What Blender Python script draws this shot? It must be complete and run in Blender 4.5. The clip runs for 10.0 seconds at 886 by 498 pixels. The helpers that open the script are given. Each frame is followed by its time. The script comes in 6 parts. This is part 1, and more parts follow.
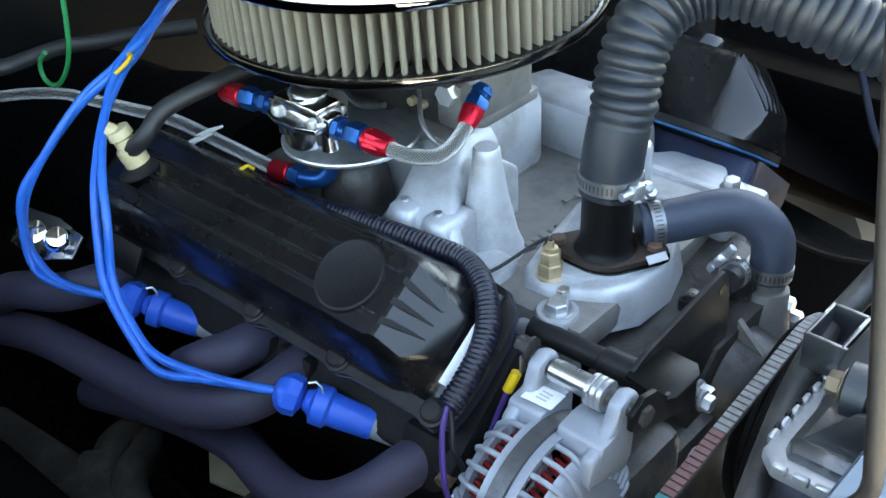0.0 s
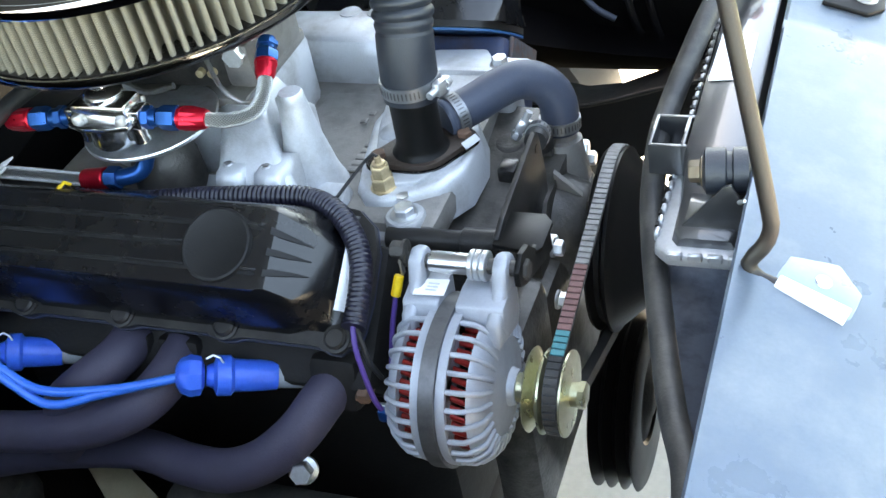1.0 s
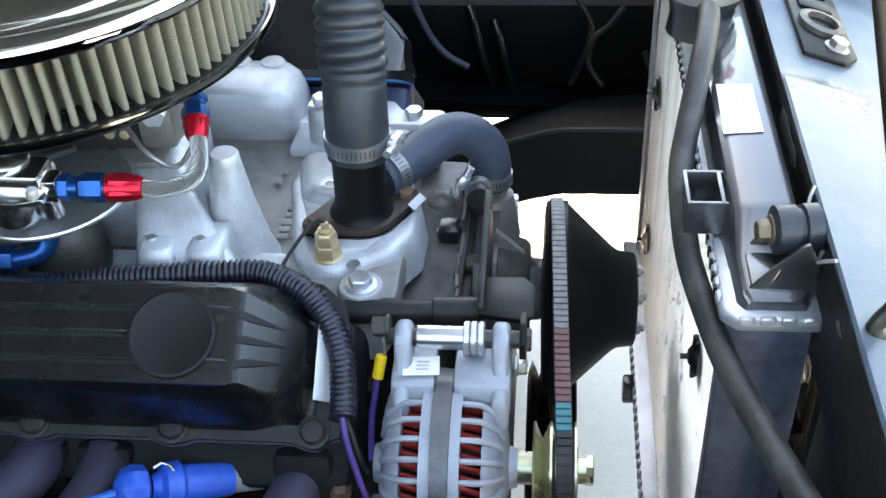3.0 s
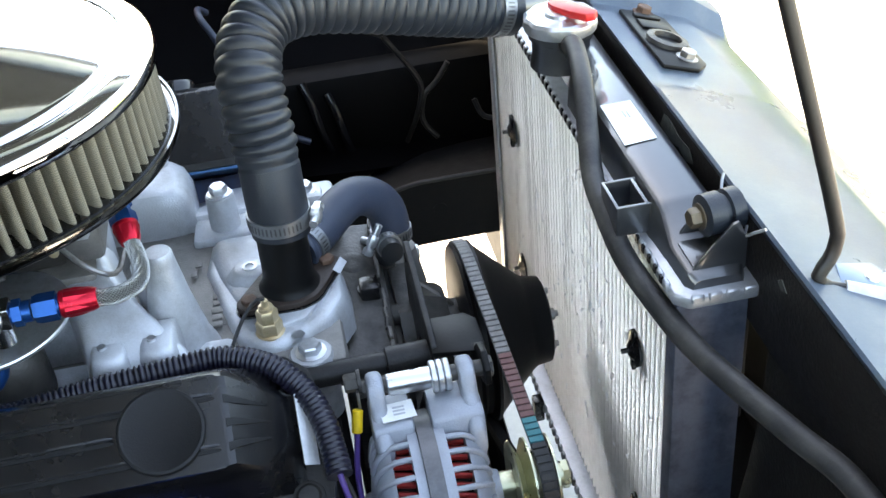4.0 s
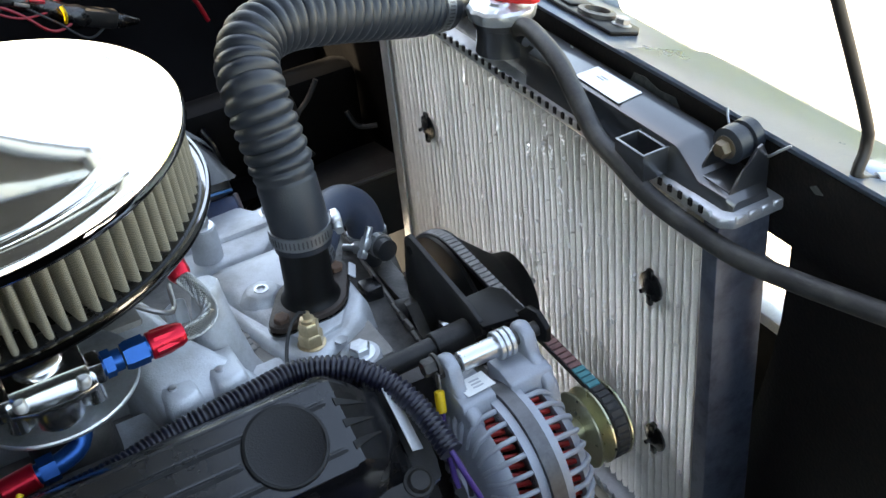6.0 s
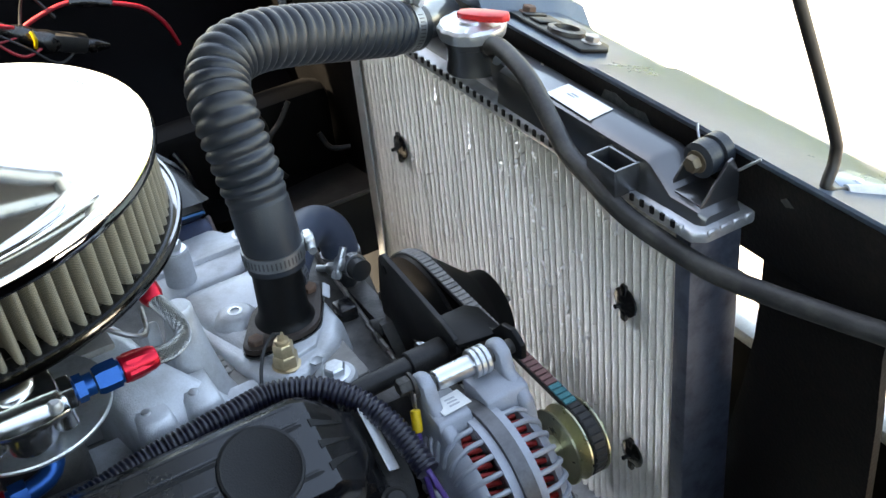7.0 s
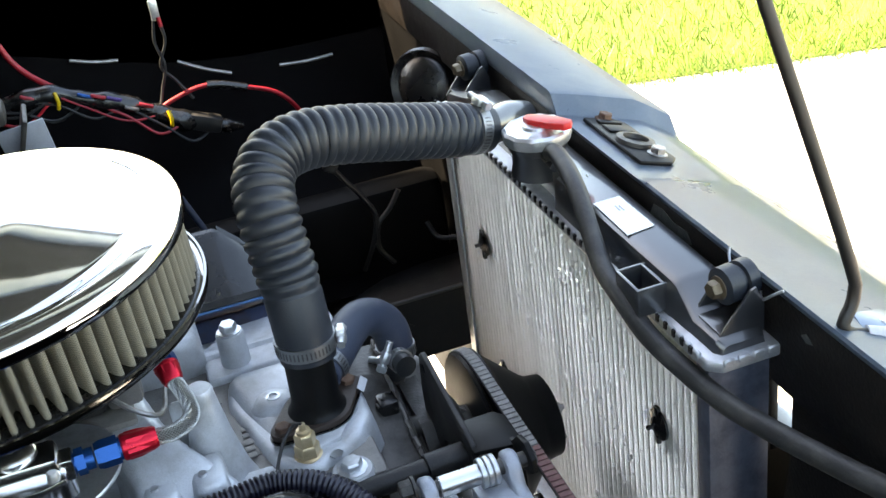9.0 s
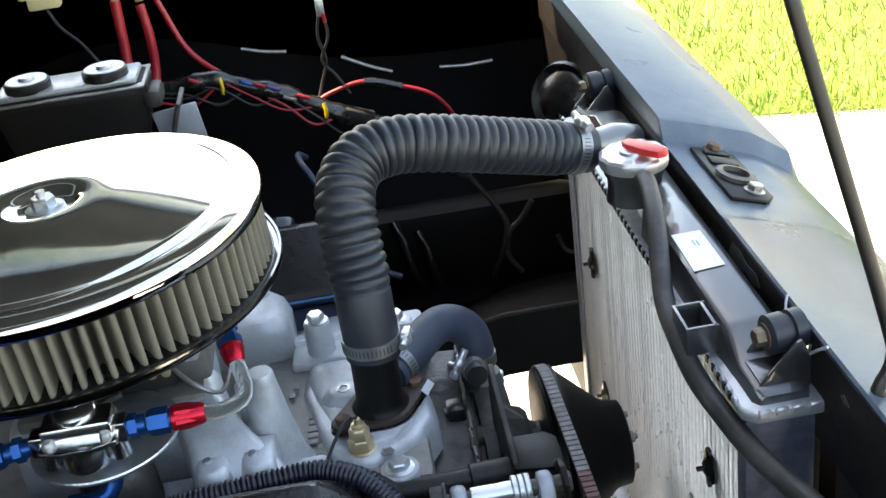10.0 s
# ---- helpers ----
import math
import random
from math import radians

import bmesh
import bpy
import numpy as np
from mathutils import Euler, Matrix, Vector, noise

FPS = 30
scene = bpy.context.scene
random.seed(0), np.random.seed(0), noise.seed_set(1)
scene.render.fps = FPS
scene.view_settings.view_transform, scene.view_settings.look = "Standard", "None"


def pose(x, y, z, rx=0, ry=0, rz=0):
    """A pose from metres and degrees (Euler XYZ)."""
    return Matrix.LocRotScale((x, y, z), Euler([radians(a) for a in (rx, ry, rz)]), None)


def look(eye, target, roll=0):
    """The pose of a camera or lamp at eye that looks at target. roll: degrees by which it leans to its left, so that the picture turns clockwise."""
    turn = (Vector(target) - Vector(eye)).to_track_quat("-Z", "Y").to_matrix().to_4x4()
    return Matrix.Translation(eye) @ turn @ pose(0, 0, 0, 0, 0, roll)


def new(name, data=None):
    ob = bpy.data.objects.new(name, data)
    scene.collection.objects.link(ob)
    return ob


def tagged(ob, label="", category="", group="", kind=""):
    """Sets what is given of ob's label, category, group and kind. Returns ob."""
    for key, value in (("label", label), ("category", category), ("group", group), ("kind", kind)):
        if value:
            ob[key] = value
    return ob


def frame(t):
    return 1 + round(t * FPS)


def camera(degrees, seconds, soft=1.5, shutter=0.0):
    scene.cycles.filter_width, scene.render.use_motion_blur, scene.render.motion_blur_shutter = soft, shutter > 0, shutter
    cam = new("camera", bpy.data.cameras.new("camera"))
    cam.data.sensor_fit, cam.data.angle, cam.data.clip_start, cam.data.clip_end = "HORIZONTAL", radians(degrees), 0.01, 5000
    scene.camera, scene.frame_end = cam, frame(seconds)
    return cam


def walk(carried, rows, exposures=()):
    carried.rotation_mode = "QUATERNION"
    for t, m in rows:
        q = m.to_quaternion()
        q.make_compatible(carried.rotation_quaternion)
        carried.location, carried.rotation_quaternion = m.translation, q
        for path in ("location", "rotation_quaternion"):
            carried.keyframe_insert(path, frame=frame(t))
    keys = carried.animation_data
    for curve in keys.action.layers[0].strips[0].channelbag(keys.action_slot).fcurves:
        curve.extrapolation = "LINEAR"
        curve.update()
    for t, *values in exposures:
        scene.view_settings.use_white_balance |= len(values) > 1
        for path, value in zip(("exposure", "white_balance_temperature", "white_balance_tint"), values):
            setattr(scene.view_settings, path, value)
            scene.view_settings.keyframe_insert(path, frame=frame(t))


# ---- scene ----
cam = camera(42.0, 10.0, soft=1.5)
PATH = [
    (0, (0.47, -0.621, 1.439), (-0.67, 0.577, 0.313), -3.1),
    (0.5, (0.458, -0.692, 1.449), (-0.476, 0.585, 0.225), -10.5),
    (1, (0.409, -0.742, 1.468), (-0.283, 0.665, 0.227), -12.1),
    (1.5, (0.294, -0.727, 1.447), (-0.211, 0.801, 0.259), -12.3),
    (2, (0.238, -0.715, 1.449), (-0.108, 0.825, 0.221), -8.2),
    (3.3, (0.159, -0.711, 1.458), (0.0, 0.857, 0.227), -2.9),
    (3.5, (0.146, -0.72, 1.461), (0.057, 0.871, 0.252), -4.8),
    (4, (0.047, -0.762, 1.479), (0.266, 0.854, 0.321), -5.7),
    (4.5, (-0.074, -0.785, 1.506), (0.366, 0.78, 0.341), -7.3),
    (5, (-0.159, -0.758, 1.505), (0.476, 0.755, 0.362), -6.0),
    (5.2, (-0.185, -0.742, 1.507), (0.454, 0.737, 0.321), -6.3),
    (6.3, (-0.224, -0.729, 1.493), (0.517, 0.736, 0.351), -6.2),
    (6.5, (-0.223, -0.733, 1.492), (0.53, 0.731, 0.355), -6.3),
    (7, (-0.222, -0.731, 1.494), (0.54, 0.733, 0.365), -6.3),
    (7.5, (-0.22, -0.739, 1.495), (0.552, 0.729, 0.378), -6.4),
    (8, (-0.213, -0.743, 1.495), (0.526, 0.771, 0.417), -6.7),
    (8.5, (-0.178, -0.752, 1.494), (0.46, 0.823, 0.44), -8.2),
    (9, (-0.079, -0.788, 1.499), (0.395, 0.89, 0.52), -8.2),
    (9.5, (0.007, -0.843, 1.501), (0.306, 0.879, 0.528), -8.9),
    (10, (0.046, -0.827, 1.5), (0.151, 0.94, 0.568), -8.1),
]
EXPOSURES = [(0.0, 3.62, 8500, 5), (0.5, 3.76, 9100, 7), (1.0, 3.95, 9500, 8), (1.5, 4.02, 9500, 9), (2.0, 3.90, 9300, 9), (4.0, 3.40, 9000, 10), (5.0, 3.10, 9100, 10), (8.5, 3.09, 9100, 10), (10.0, 2.92, 9200, 10)]
walk(cam, [(t, look(eye, target, roll)) for t, eye, target, roll in PATH], EXPOSURES)

# ---- world and sun ----
world = bpy.data.worlds.new("sky")
scene.world = world
world.use_nodes = True
wn = world.node_tree.nodes
sky = wn.new("ShaderNodeTexSky")
sky.sky_type, sky.sun_disc = "NISHITA", False
SUN_DIR = Vector((-0.56, 0.38, 0.80)).normalized()
sky.sun_elevation = math.asin(SUN_DIR.z)
sky.sun_rotation = math.atan2(SUN_DIR.x, SUN_DIR.y)
world.node_tree.links.new(sky.outputs[0], wn["Background"].inputs[0])
wn["Background"].inputs[1].default_value = 0.15
sun = new("sun", bpy.data.lights.new("sun", "SUN"))
sun.data.energy, sun.data.angle, sun.data.color = 4.5, radians(0.6), (1.0, 0.94, 0.84)
sun.matrix_world = look(SUN_DIR * 10, (0, 0, 0))


# ---- materials ----
def mat(name, base, rough=0.5, metal=0.0, dirt=None, amount=0.4, scale=60.0, bump=0.0, fine=400.0, spread=0.12,
        coat=0.0, rand=0.0, spec=0.5, uneven=0.14):
    """A surface with a broad stain, a fine grain, uneven gloss and a small relief, in object space."""
    m = bpy.data.materials.new(name)
    m.use_nodes = True
    nodes, link = m.node_tree.nodes, m.node_tree.links.new
    b = nodes["Principled BSDF"]
    b.inputs["Metallic"].default_value = metal
    b.inputs["Coat Weight"].default_value = coat
    b.inputs["Specular IOR Level"].default_value = spec
    geo = nodes.new("ShaderNodeNewGeometry")
    broad, grain = nodes.new("ShaderNodeTexNoise"), nodes.new("ShaderNodeTexNoise")
    broad.inputs["Scale"].default_value, broad.inputs["Detail"].default_value = scale, 6.0
    broad.inputs["Roughness"].default_value = 0.62
    grain.inputs["Scale"].default_value, grain.inputs["Detail"].default_value = fine, 3.0
    for n in (broad, grain):
        link(geo.outputs["Position"], n.inputs["Vector"])
    ramp = nodes.new("ShaderNodeMapRange")
    ramp.inputs["From Min"].default_value, ramp.inputs["From Max"].default_value = 0.45, 0.72
    ramp.inputs["To Max"].default_value = amount
    link(broad.outputs["Fac"], ramp.inputs["Value"])
    mix = nodes.new("ShaderNodeMix")
    mix.data_type = "RGBA"
    mix.inputs["A"].default_value = (*base, 1)
    mix.inputs["B"].default_value = (*(dirt or [c * 0.55 for c in base]), 1)
    link(ramp.outputs["Result"], mix.inputs["Factor"])
    tone = nodes.new("ShaderNodeHueSaturation")
    light = nodes.new("ShaderNodeMapRange")
    light.inputs["To Min"].default_value, light.inputs["To Max"].default_value = 1 - spread, 1 + spread
    link(grain.outputs["Fac"], light.inputs["Value"])
    value = light.outputs["Result"]
    if rand:
        info, more, times = nodes.new("ShaderNodeObjectInfo"), nodes.new("ShaderNodeMapRange"), nodes.new("ShaderNodeMath")
        more.inputs["To Min"].default_value, more.inputs["To Max"].default_value = 1 - rand, 1 + rand
        link(info.outputs["Random"], more.inputs["Value"])
        times.operation = "MULTIPLY"
        link(value, times.inputs[0])
        link(more.outputs["Result"], times.inputs[1])
        value = times.outputs[0]
    link(value, tone.inputs["Value"])
    link(mix.outputs["Result"], tone.inputs["Color"])
    link(tone.outputs["Color"], b.inputs["Base Color"])
    gloss = nodes.new("ShaderNodeMapRange")
    gloss.inputs["To Min"].default_value, gloss.inputs["To Max"].default_value = max(rough - 0.7 * uneven, 0.02), min(rough + 1.3 * uneven, 1)
    link(broad.outputs["Fac"], gloss.inputs["Value"])
    link(gloss.outputs["Result"], b.inputs["Roughness"])
    if bump:
        bu = nodes.new("ShaderNodeBump")
        bu.inputs["Strength"].default_value, bu.inputs["Distance"].default_value = bump, 0.001
        link(grain.outputs["Fac"], bu.inputs["Height"])
        link(bu.outputs["Normal"], b.inputs["Normal"])
    return m


def plain_metal(name, base, rough):
    """Bright metal with only a faint unevenness of gloss."""
    return mat(name, base, rough, 1.0, amount=0.12, scale=25, spread=0.03, fine=900, uneven=0.4 * rough)


SILVER = mat("silver_paint", (0.54, 0.56, 0.585), 0.44, 0.45, (0.27, 0.25, 0.23), 0.75, 20, 0.4, 700)
CAST = mat("raw_cast_aluminium", (0.23, 0.215, 0.20), 0.5, 0.35, (0.10, 0.09, 0.08), 0.5, 40, 0.5, 600)
GREASY = mat("greasy_cast", (0.066, 0.061, 0.056), 0.34, 0.2, (0.010, 0.009, 0.008), 0.9, 45, 0.5, 300)
OILYCAST = mat("oily_cast", (0.050, 0.046, 0.042), 0.42, 0.2, (0.010, 0.009, 0.008), 0.9, 45, 0.5, 300)
# dark blue of the near gasket, with the shadow under the cover put in
SHADEBLUE = mat("shaded_blue", (0.012, 0.020, 0.050), 0.45, 0, (0.01, 0.01, 0.015), 0.7, 40)
BLACKPLASTIC = mat("black_nylon", (0.006, 0.006, 0.0065), 0.22, 0, (0.015, 0.014, 0.013), 0.5, 30, 0.2, 900, spec=0.7)
COVERNYLON = mat("cover_nylon", (0.0048, 0.0048, 0.0056), 0.22, 0, (0.0085, 0.0078, 0.0072), 0.5, 18, 0.10, 500, spec=0.6)
BARESTRIP = mat("bare_strip", (0.72, 0.73, 0.74), 0.45, 0.3, amount=0.2)
EARTHY = mat("earthy_casting", (0.030, 0.026, 0.022), 0.8, 0, (0.085, 0.070, 0.055), 0.7, 25, 0.8, 160, 0.3, spec=0.2)
# dark soot and oil; on the near head it also stands for shade
SOOTSHADE = mat("oily_soot_shade", (0.0080, 0.0074, 0.0074), 0.6, 0, (0.015, 0.013, 0.0115), 0.7, 50, 0.4, 300, spec=0.2)
DUSTY = mat("dusty_black", (0.013, 0.0122, 0.012), 0.42, 0, (0.046, 0.041, 0.036), 0.6, 45, 0.3, 500, spec=0.35)
BLACKPAINT = mat("black_paint", (0.004, 0.004, 0.004), 0.40, 0, (0.010, 0.008, 0.008), 0.5, 14, 0.1, 300, spec=0.2)
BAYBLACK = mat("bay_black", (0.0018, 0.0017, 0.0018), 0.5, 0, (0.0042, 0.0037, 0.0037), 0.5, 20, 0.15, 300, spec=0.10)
RODSTEEL = mat("rod_steel", (0.0064, 0.0056, 0.0053), 0.45, 0.1, (0.019, 0.0105, 0.0078), 0.7, 60, 0.2)
FLANGEBLACK = mat("chipped_black", (0.0060, 0.0050, 0.0046), 0.45, 0, (0.020, 0.015, 0.012), 0.6, 90, 0.4, 300, 0.2, spec=0.15)
WETBLACK = mat("wet_black", (0.006, 0.006, 0.007), 0.16, 0, (0.010, 0.009, 0.009), 0.5, 60, 0.2, 200, spec=0.6)
CHIP = mat("worn_patch", (0.035, 0.038, 0.036), 0.5, 0, (0.10, 0.11, 0.105), 0.8, 120, 0.4, 300)
FLANGERUST = mat("rusty_flange", (0.036, 0.023, 0.017), 0.5, 0.15, (0.022, 0.014, 0.011), 0.8, 70, 0.5, 400, 0.25)
BROWNBOLT = mat("brown_bolt", (0.12, 0.095, 0.065), 0.42, 0.6, (0.12, 0.07, 0.04), 0.6, 120)
RUBBER = mat("ribbed_rubber", (0.0095, 0.0135, 0.0205), 0.42, 0, (0.024, 0.0265, 0.031), 0.5, 35, 0.25, 700)
BLUEHOSE = mat("blue_grey_rubber", (0.034, 0.046, 0.074), 0.46, 0, (0.075, 0.08, 0.09), 0.5, 35, 0.25, 700)
DARKHOSE = mat("worn_rubber", (0.013, 0.0135, 0.0145), 0.48, 0, (0.030, 0.030, 0.031), 0.5, 40, 0.2, 500)
LOOM = mat("split_loom", (0.006, 0.006, 0.016), 0.32, 0, (0.03, 0.03, 0.05), 0.4, 40)
CHROME = plain_metal("chrome", (0.82, 0.83, 0.84), 0.045)
POLISHED = plain_metal("polished_alloy", (0.80, 0.81, 0.82), 0.17)
# chrome of the base rim, darkened to carry the shade below the filter
SHADEDCHROME = plain_metal("shaded_rim", (0.30, 0.30, 0.30), 0.12)
STAINLESS = plain_metal("stainless", (0.62, 0.63, 0.64), 0.25)
CLAMPSTEEL = mat("clamp_steel", (0.27, 0.28, 0.29), 0.38, 0.9, (0.25, 0.25, 0.25), 0.5, 90, 0.1)
ZINC = mat("zinc_plate", (0.62, 0.64, 0.66), 0.32, 0.9, (0.35, 0.34, 0.32), 0.4, 90, 0.1)
YELLOWZINC = mat("yellow_zinc", (0.50, 0.49, 0.34), 0.26, 0.9, (0.36, 0.34, 0.20), 0.4, 60)
BRASS = mat("brass", (0.64, 0.50, 0.31), 0.32, 0.65, (0.3, 0.2, 0.08), 0.4, 120)
RUST = mat("rusty_iron", (0.13, 0.07, 0.045), 0.75, 0.1, (0.04, 0.03, 0.028), 0.8, 60, 0.6, 300)
STEEL = mat("dull_steel", (0.36, 0.35, 0.34), 0.4, 0.85, (0.18, 0.15, 0.12), 0.5, 80, 0.2)
REDANO = mat("red_anodised", (0.55, 0.012, 0.03), 0.28, 0.75, amount=0.15)
BLUEANO = mat("blue_anodised", (0.004, 0.075, 0.26), 0.28, 0.75, amount=0.15)
PLEAT = mat("filter_paper", (0.185, 0.168, 0.132), 0.75, 0, (0.13, 0.117, 0.09), 0.4, 60, 0.6, 1100, 0.25)


def weave(m, size):
    """Darkens every other cell of a fine wire mesh over the material's colour."""
    nodes, link = m.node_tree.nodes, m.node_tree.links.new
    b, geo = nodes["Principled BSDF"], nodes.new("ShaderNodeNewGeometry")
    cells, mix = nodes.new("ShaderNodeTexChecker"), nodes.new("ShaderNodeMix")
    cells.inputs["Scale"].default_value = 1 / size
    cells.inputs["Color1"].default_value, cells.inputs["Color2"].default_value = (1, 1, 1, 1), (0.58, 0.58, 0.56, 1)
    mix.data_type, mix.blend_type = "RGBA", "MULTIPLY"
    mix.inputs["Factor"].default_value = 1
    link(geo.outputs["Position"], cells.inputs["Vector"])
    link(b.inputs["Base Color"].links[0].from_socket, mix.inputs["A"])
    link(cells.outputs["Color"], mix.inputs["B"])
    link(mix.outputs["Result"], b.inputs["Base Color"])


weave(PLEAT, 0.0010)


def leaning(m, slope):
    """Tilts the shading normals upward by the slope all over, so the surface mirrors more sky."""
    nodes, link = m.node_tree.nodes, m.node_tree.links.new
    b, geo = nodes["Principled BSDF"], nodes.new("ShaderNodeNewGeometry")
    axes, down, bump = nodes.new("ShaderNodeSeparateXYZ"), nodes.new("ShaderNodeMath"), nodes.new("ShaderNodeBump")
    down.operation = "MULTIPLY"
    down.inputs[1].default_value = -slope
    bump.inputs["Distance"].default_value = 1.0
    link(geo.outputs["Position"], axes.inputs["Vector"])
    link(axes.outputs["Z"], down.inputs[0])
    link(down.outputs[0], bump.inputs["Height"])
    if b.inputs["Normal"].links:
        link(b.inputs["Normal"].links[0].from_socket, bump.inputs["Normal"])
    link(bump.outputs["Normal"], b.inputs["Normal"])


HOODLINER = mat("hood_underside", (0.024, 0.0272, 0.033), 0.7, 0, (0.013, 0.015, 0.018), 0.6, 5, 0.2, 200, spec=0.08)
ALTCASE = mat("alternator_casting", (0.33, 0.355, 0.395), 0.45, 0.35, (0.24, 0.24, 0.24), 0.35, 50, 0.3, 800)
STATOR = mat("stator_iron", (0.13, 0.13, 0.135), 0.4, 0.75, (0.05, 0.05, 0.05), 0.5, 70)
COPPER = mat("red_winding", (0.30, 0.020, 0.018), 0.3, 0.5, (0.05, 0.005, 0.004), 0.5, 200)
WHITE = mat("white_label", (0.80, 0.80, 0.78), 0.5, 0, (0.6, 0.6, 0.58), 0.3, 80, spread=0.03)
PRINT = mat("grey_print", (0.45, 0.46, 0.48), 0.6)
BODYPAINT = mat("blue_grey_paint", (0.160, 0.212, 0.278), 0.27, 0.15, (0.29, 0.335, 0.375), 0.6, 16, 0.04, 420, 0.07, coat=0.2, spec=0.32)
GLOSSBLACK = mat("gloss_black_paint", (0.0030, 0.0026, 0.0032), 0.42, 0, (0.006, 0.004, 0.0045), 0.5, 9, 0.1, 120, spec=0.06)
DULLBLUE = mat("dull_blue_rubber", (0.015, 0.11, 0.26), 0.5)
# engine blue raised for the better-lit far head, with rust stains
HEADBLUE = mat("lit_blue_paint", (0.035, 0.055, 0.115), 0.45, 0, (0.06, 0.03, 0.018), 0.8, 30, 0.3, 300)
HEADEND = mat("rusted_grey_iron", (0.085, 0.09, 0.10), 0.5, 0.3, (0.15, 0.062, 0.040), 1.0, 75, 0.6, 300)
TAN = mat("tan_ground", (0.30, 0.25, 0.16), 0.8, 0, (0.2, 0.16, 0.1), 0.5, 40)
HEADER = mat("heat_coated_steel", (0.038, 0.034, 0.060), 0.6, 0.1, (0.035, 0.032, 0.05), 0.5, 25, 0.25, 500)
SILICONE = mat("blue_silicone", (0.004, 0.11, 0.60), 0.4, 0, (0.004, 0.04, 0.36), 0.3, 60)
WIREBLUE = mat("blue_wire", (0.003, 0.135, 0.56), 0.34, 0, (0.004, 0.075, 0.42), 0.3, 60)
PADNYLON = mat("pad_nylon", (0.006, 0.006, 0.0065), 0.5, 0, (0.012, 0.011, 0.010), 0.5, 30, 0.3, 700, spec=0.3)
PORCELAIN = mat("grey_sleeve", (0.26, 0.275, 0.29), 0.5)
REDWIRE = mat("red_wire", (0.36, 0.008, 0.018), 0.4)
YELLOW = mat("yellow_plastic", (0.70, 0.44, 0.015), 0.4)
GREEN = mat("green_wire", (0.01, 0.22, 0.07), 0.35)
PURPLE = mat("purple_wire", (0.065, 0.032, 0.18), 0.4)
CREAM = mat("cream_plastic", (0.55, 0.47, 0.27), 0.45, 0, (0.35, 0.28, 0.15), 0.4, 80)
REDPLASTIC = mat("red_plastic", (0.62, 0.02, 0.02), 0.35)
FIN = mat("radiator_aluminium", (0.95, 0.92, 0.86), 0.38, 0.5, (0.78, 0.75, 0.68), 0.6, 70, 0.1, 500, 0.15)
FLECK = mat("bent_fin_metal", (0.97, 0.97, 0.95), 0.3, 0.55, amount=0.1)
OVERHOSE = mat("overflow_rubber", (0.016, 0.0155, 0.0155), 0.52, 0, (0.060, 0.056, 0.050), 0.8, 45, 0.2, 500)
CORETUBE = mat("core_tube", (0.86, 0.83, 0.77), 0.40, 0.45, (0.62, 0.60, 0.55), 0.7, 60)
leaning(FIN, 0.80)
leaning(CORETUBE, 0.60)
TANKPLASTIC = mat("tank_plastic", (0.013, 0.014, 0.017), 0.30, 0, (0.030, 0.031, 0.033), 0.5, 22, 0.12, 900, coat=1.0, spec=1.0)
SIDESTEEL = mat("weathered_side_plate", (0.12, 0.14, 0.185), 0.42, 0.6, (0.05, 0.056, 0.075), 0.8, 45, 0.3, 300)
CRIMP = mat("crimped_aluminium", (0.44, 0.455, 0.475), 0.38, 0.7, (0.3, 0.3, 0.3), 0.4, 80)
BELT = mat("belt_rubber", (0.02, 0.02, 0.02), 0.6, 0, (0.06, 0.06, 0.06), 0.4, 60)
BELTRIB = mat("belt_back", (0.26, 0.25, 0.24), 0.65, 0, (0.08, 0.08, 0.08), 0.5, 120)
BELTRED = mat("belt_red_mark", (0.20, 0.095, 0.088), 0.65, 0, (0.10, 0.05, 0.05), 0.5, 160)
BELTTEAL = mat("belt_teal_mark", (0.03, 0.20, 0.22), 0.6)
CONCRETE = mat("driveway_concrete", (0.50, 0.48, 0.45), 0.85, 0, (0.40, 0.38, 0.35), 0.6, 2.0, 0.5, 90)
FARGROUND = mat("unseen_ground", (0.22, 0.22, 0.215), 0.85, 0, (0.17, 0.17, 0.165), 0.6, 1.5, 0.4, 80)
SOIL = mat("lawn_soil", (0.11, 0.16, 0.02), 0.9, 0, (0.06, 0.07, 0.02), 0.6, 4.0, 0.3, 60)
GRASS = mat("grass_blades", (0.10, 0.19, 0.018), 0.5, 0, (0.30, 0.33, 0.06), 0.9, 3.2, spread=0.3)
GRILLE = mat("pale_grille", (0.62, 0.62, 0.58), 0.4)


BRAID = mat("steel_braid", (0.33, 0.33, 0.32), 0.36, 0.85, (0.20, 0.19, 0.18), 0.3, 100)
# lining colour that stands for the shadow between the braid's wires
BRAIDCORE = mat("braid_shadow", (0.12, 0.118, 0.108), 0.5, 0.5)


# ---- mesh helpers ----
def thing(name, label, category, at=(0, 0, 0), group="", kind=""):
    e = new(name)
    e.location = at
    e.empty_display_size = 0.02
    return tagged(e, label, category, group, kind)


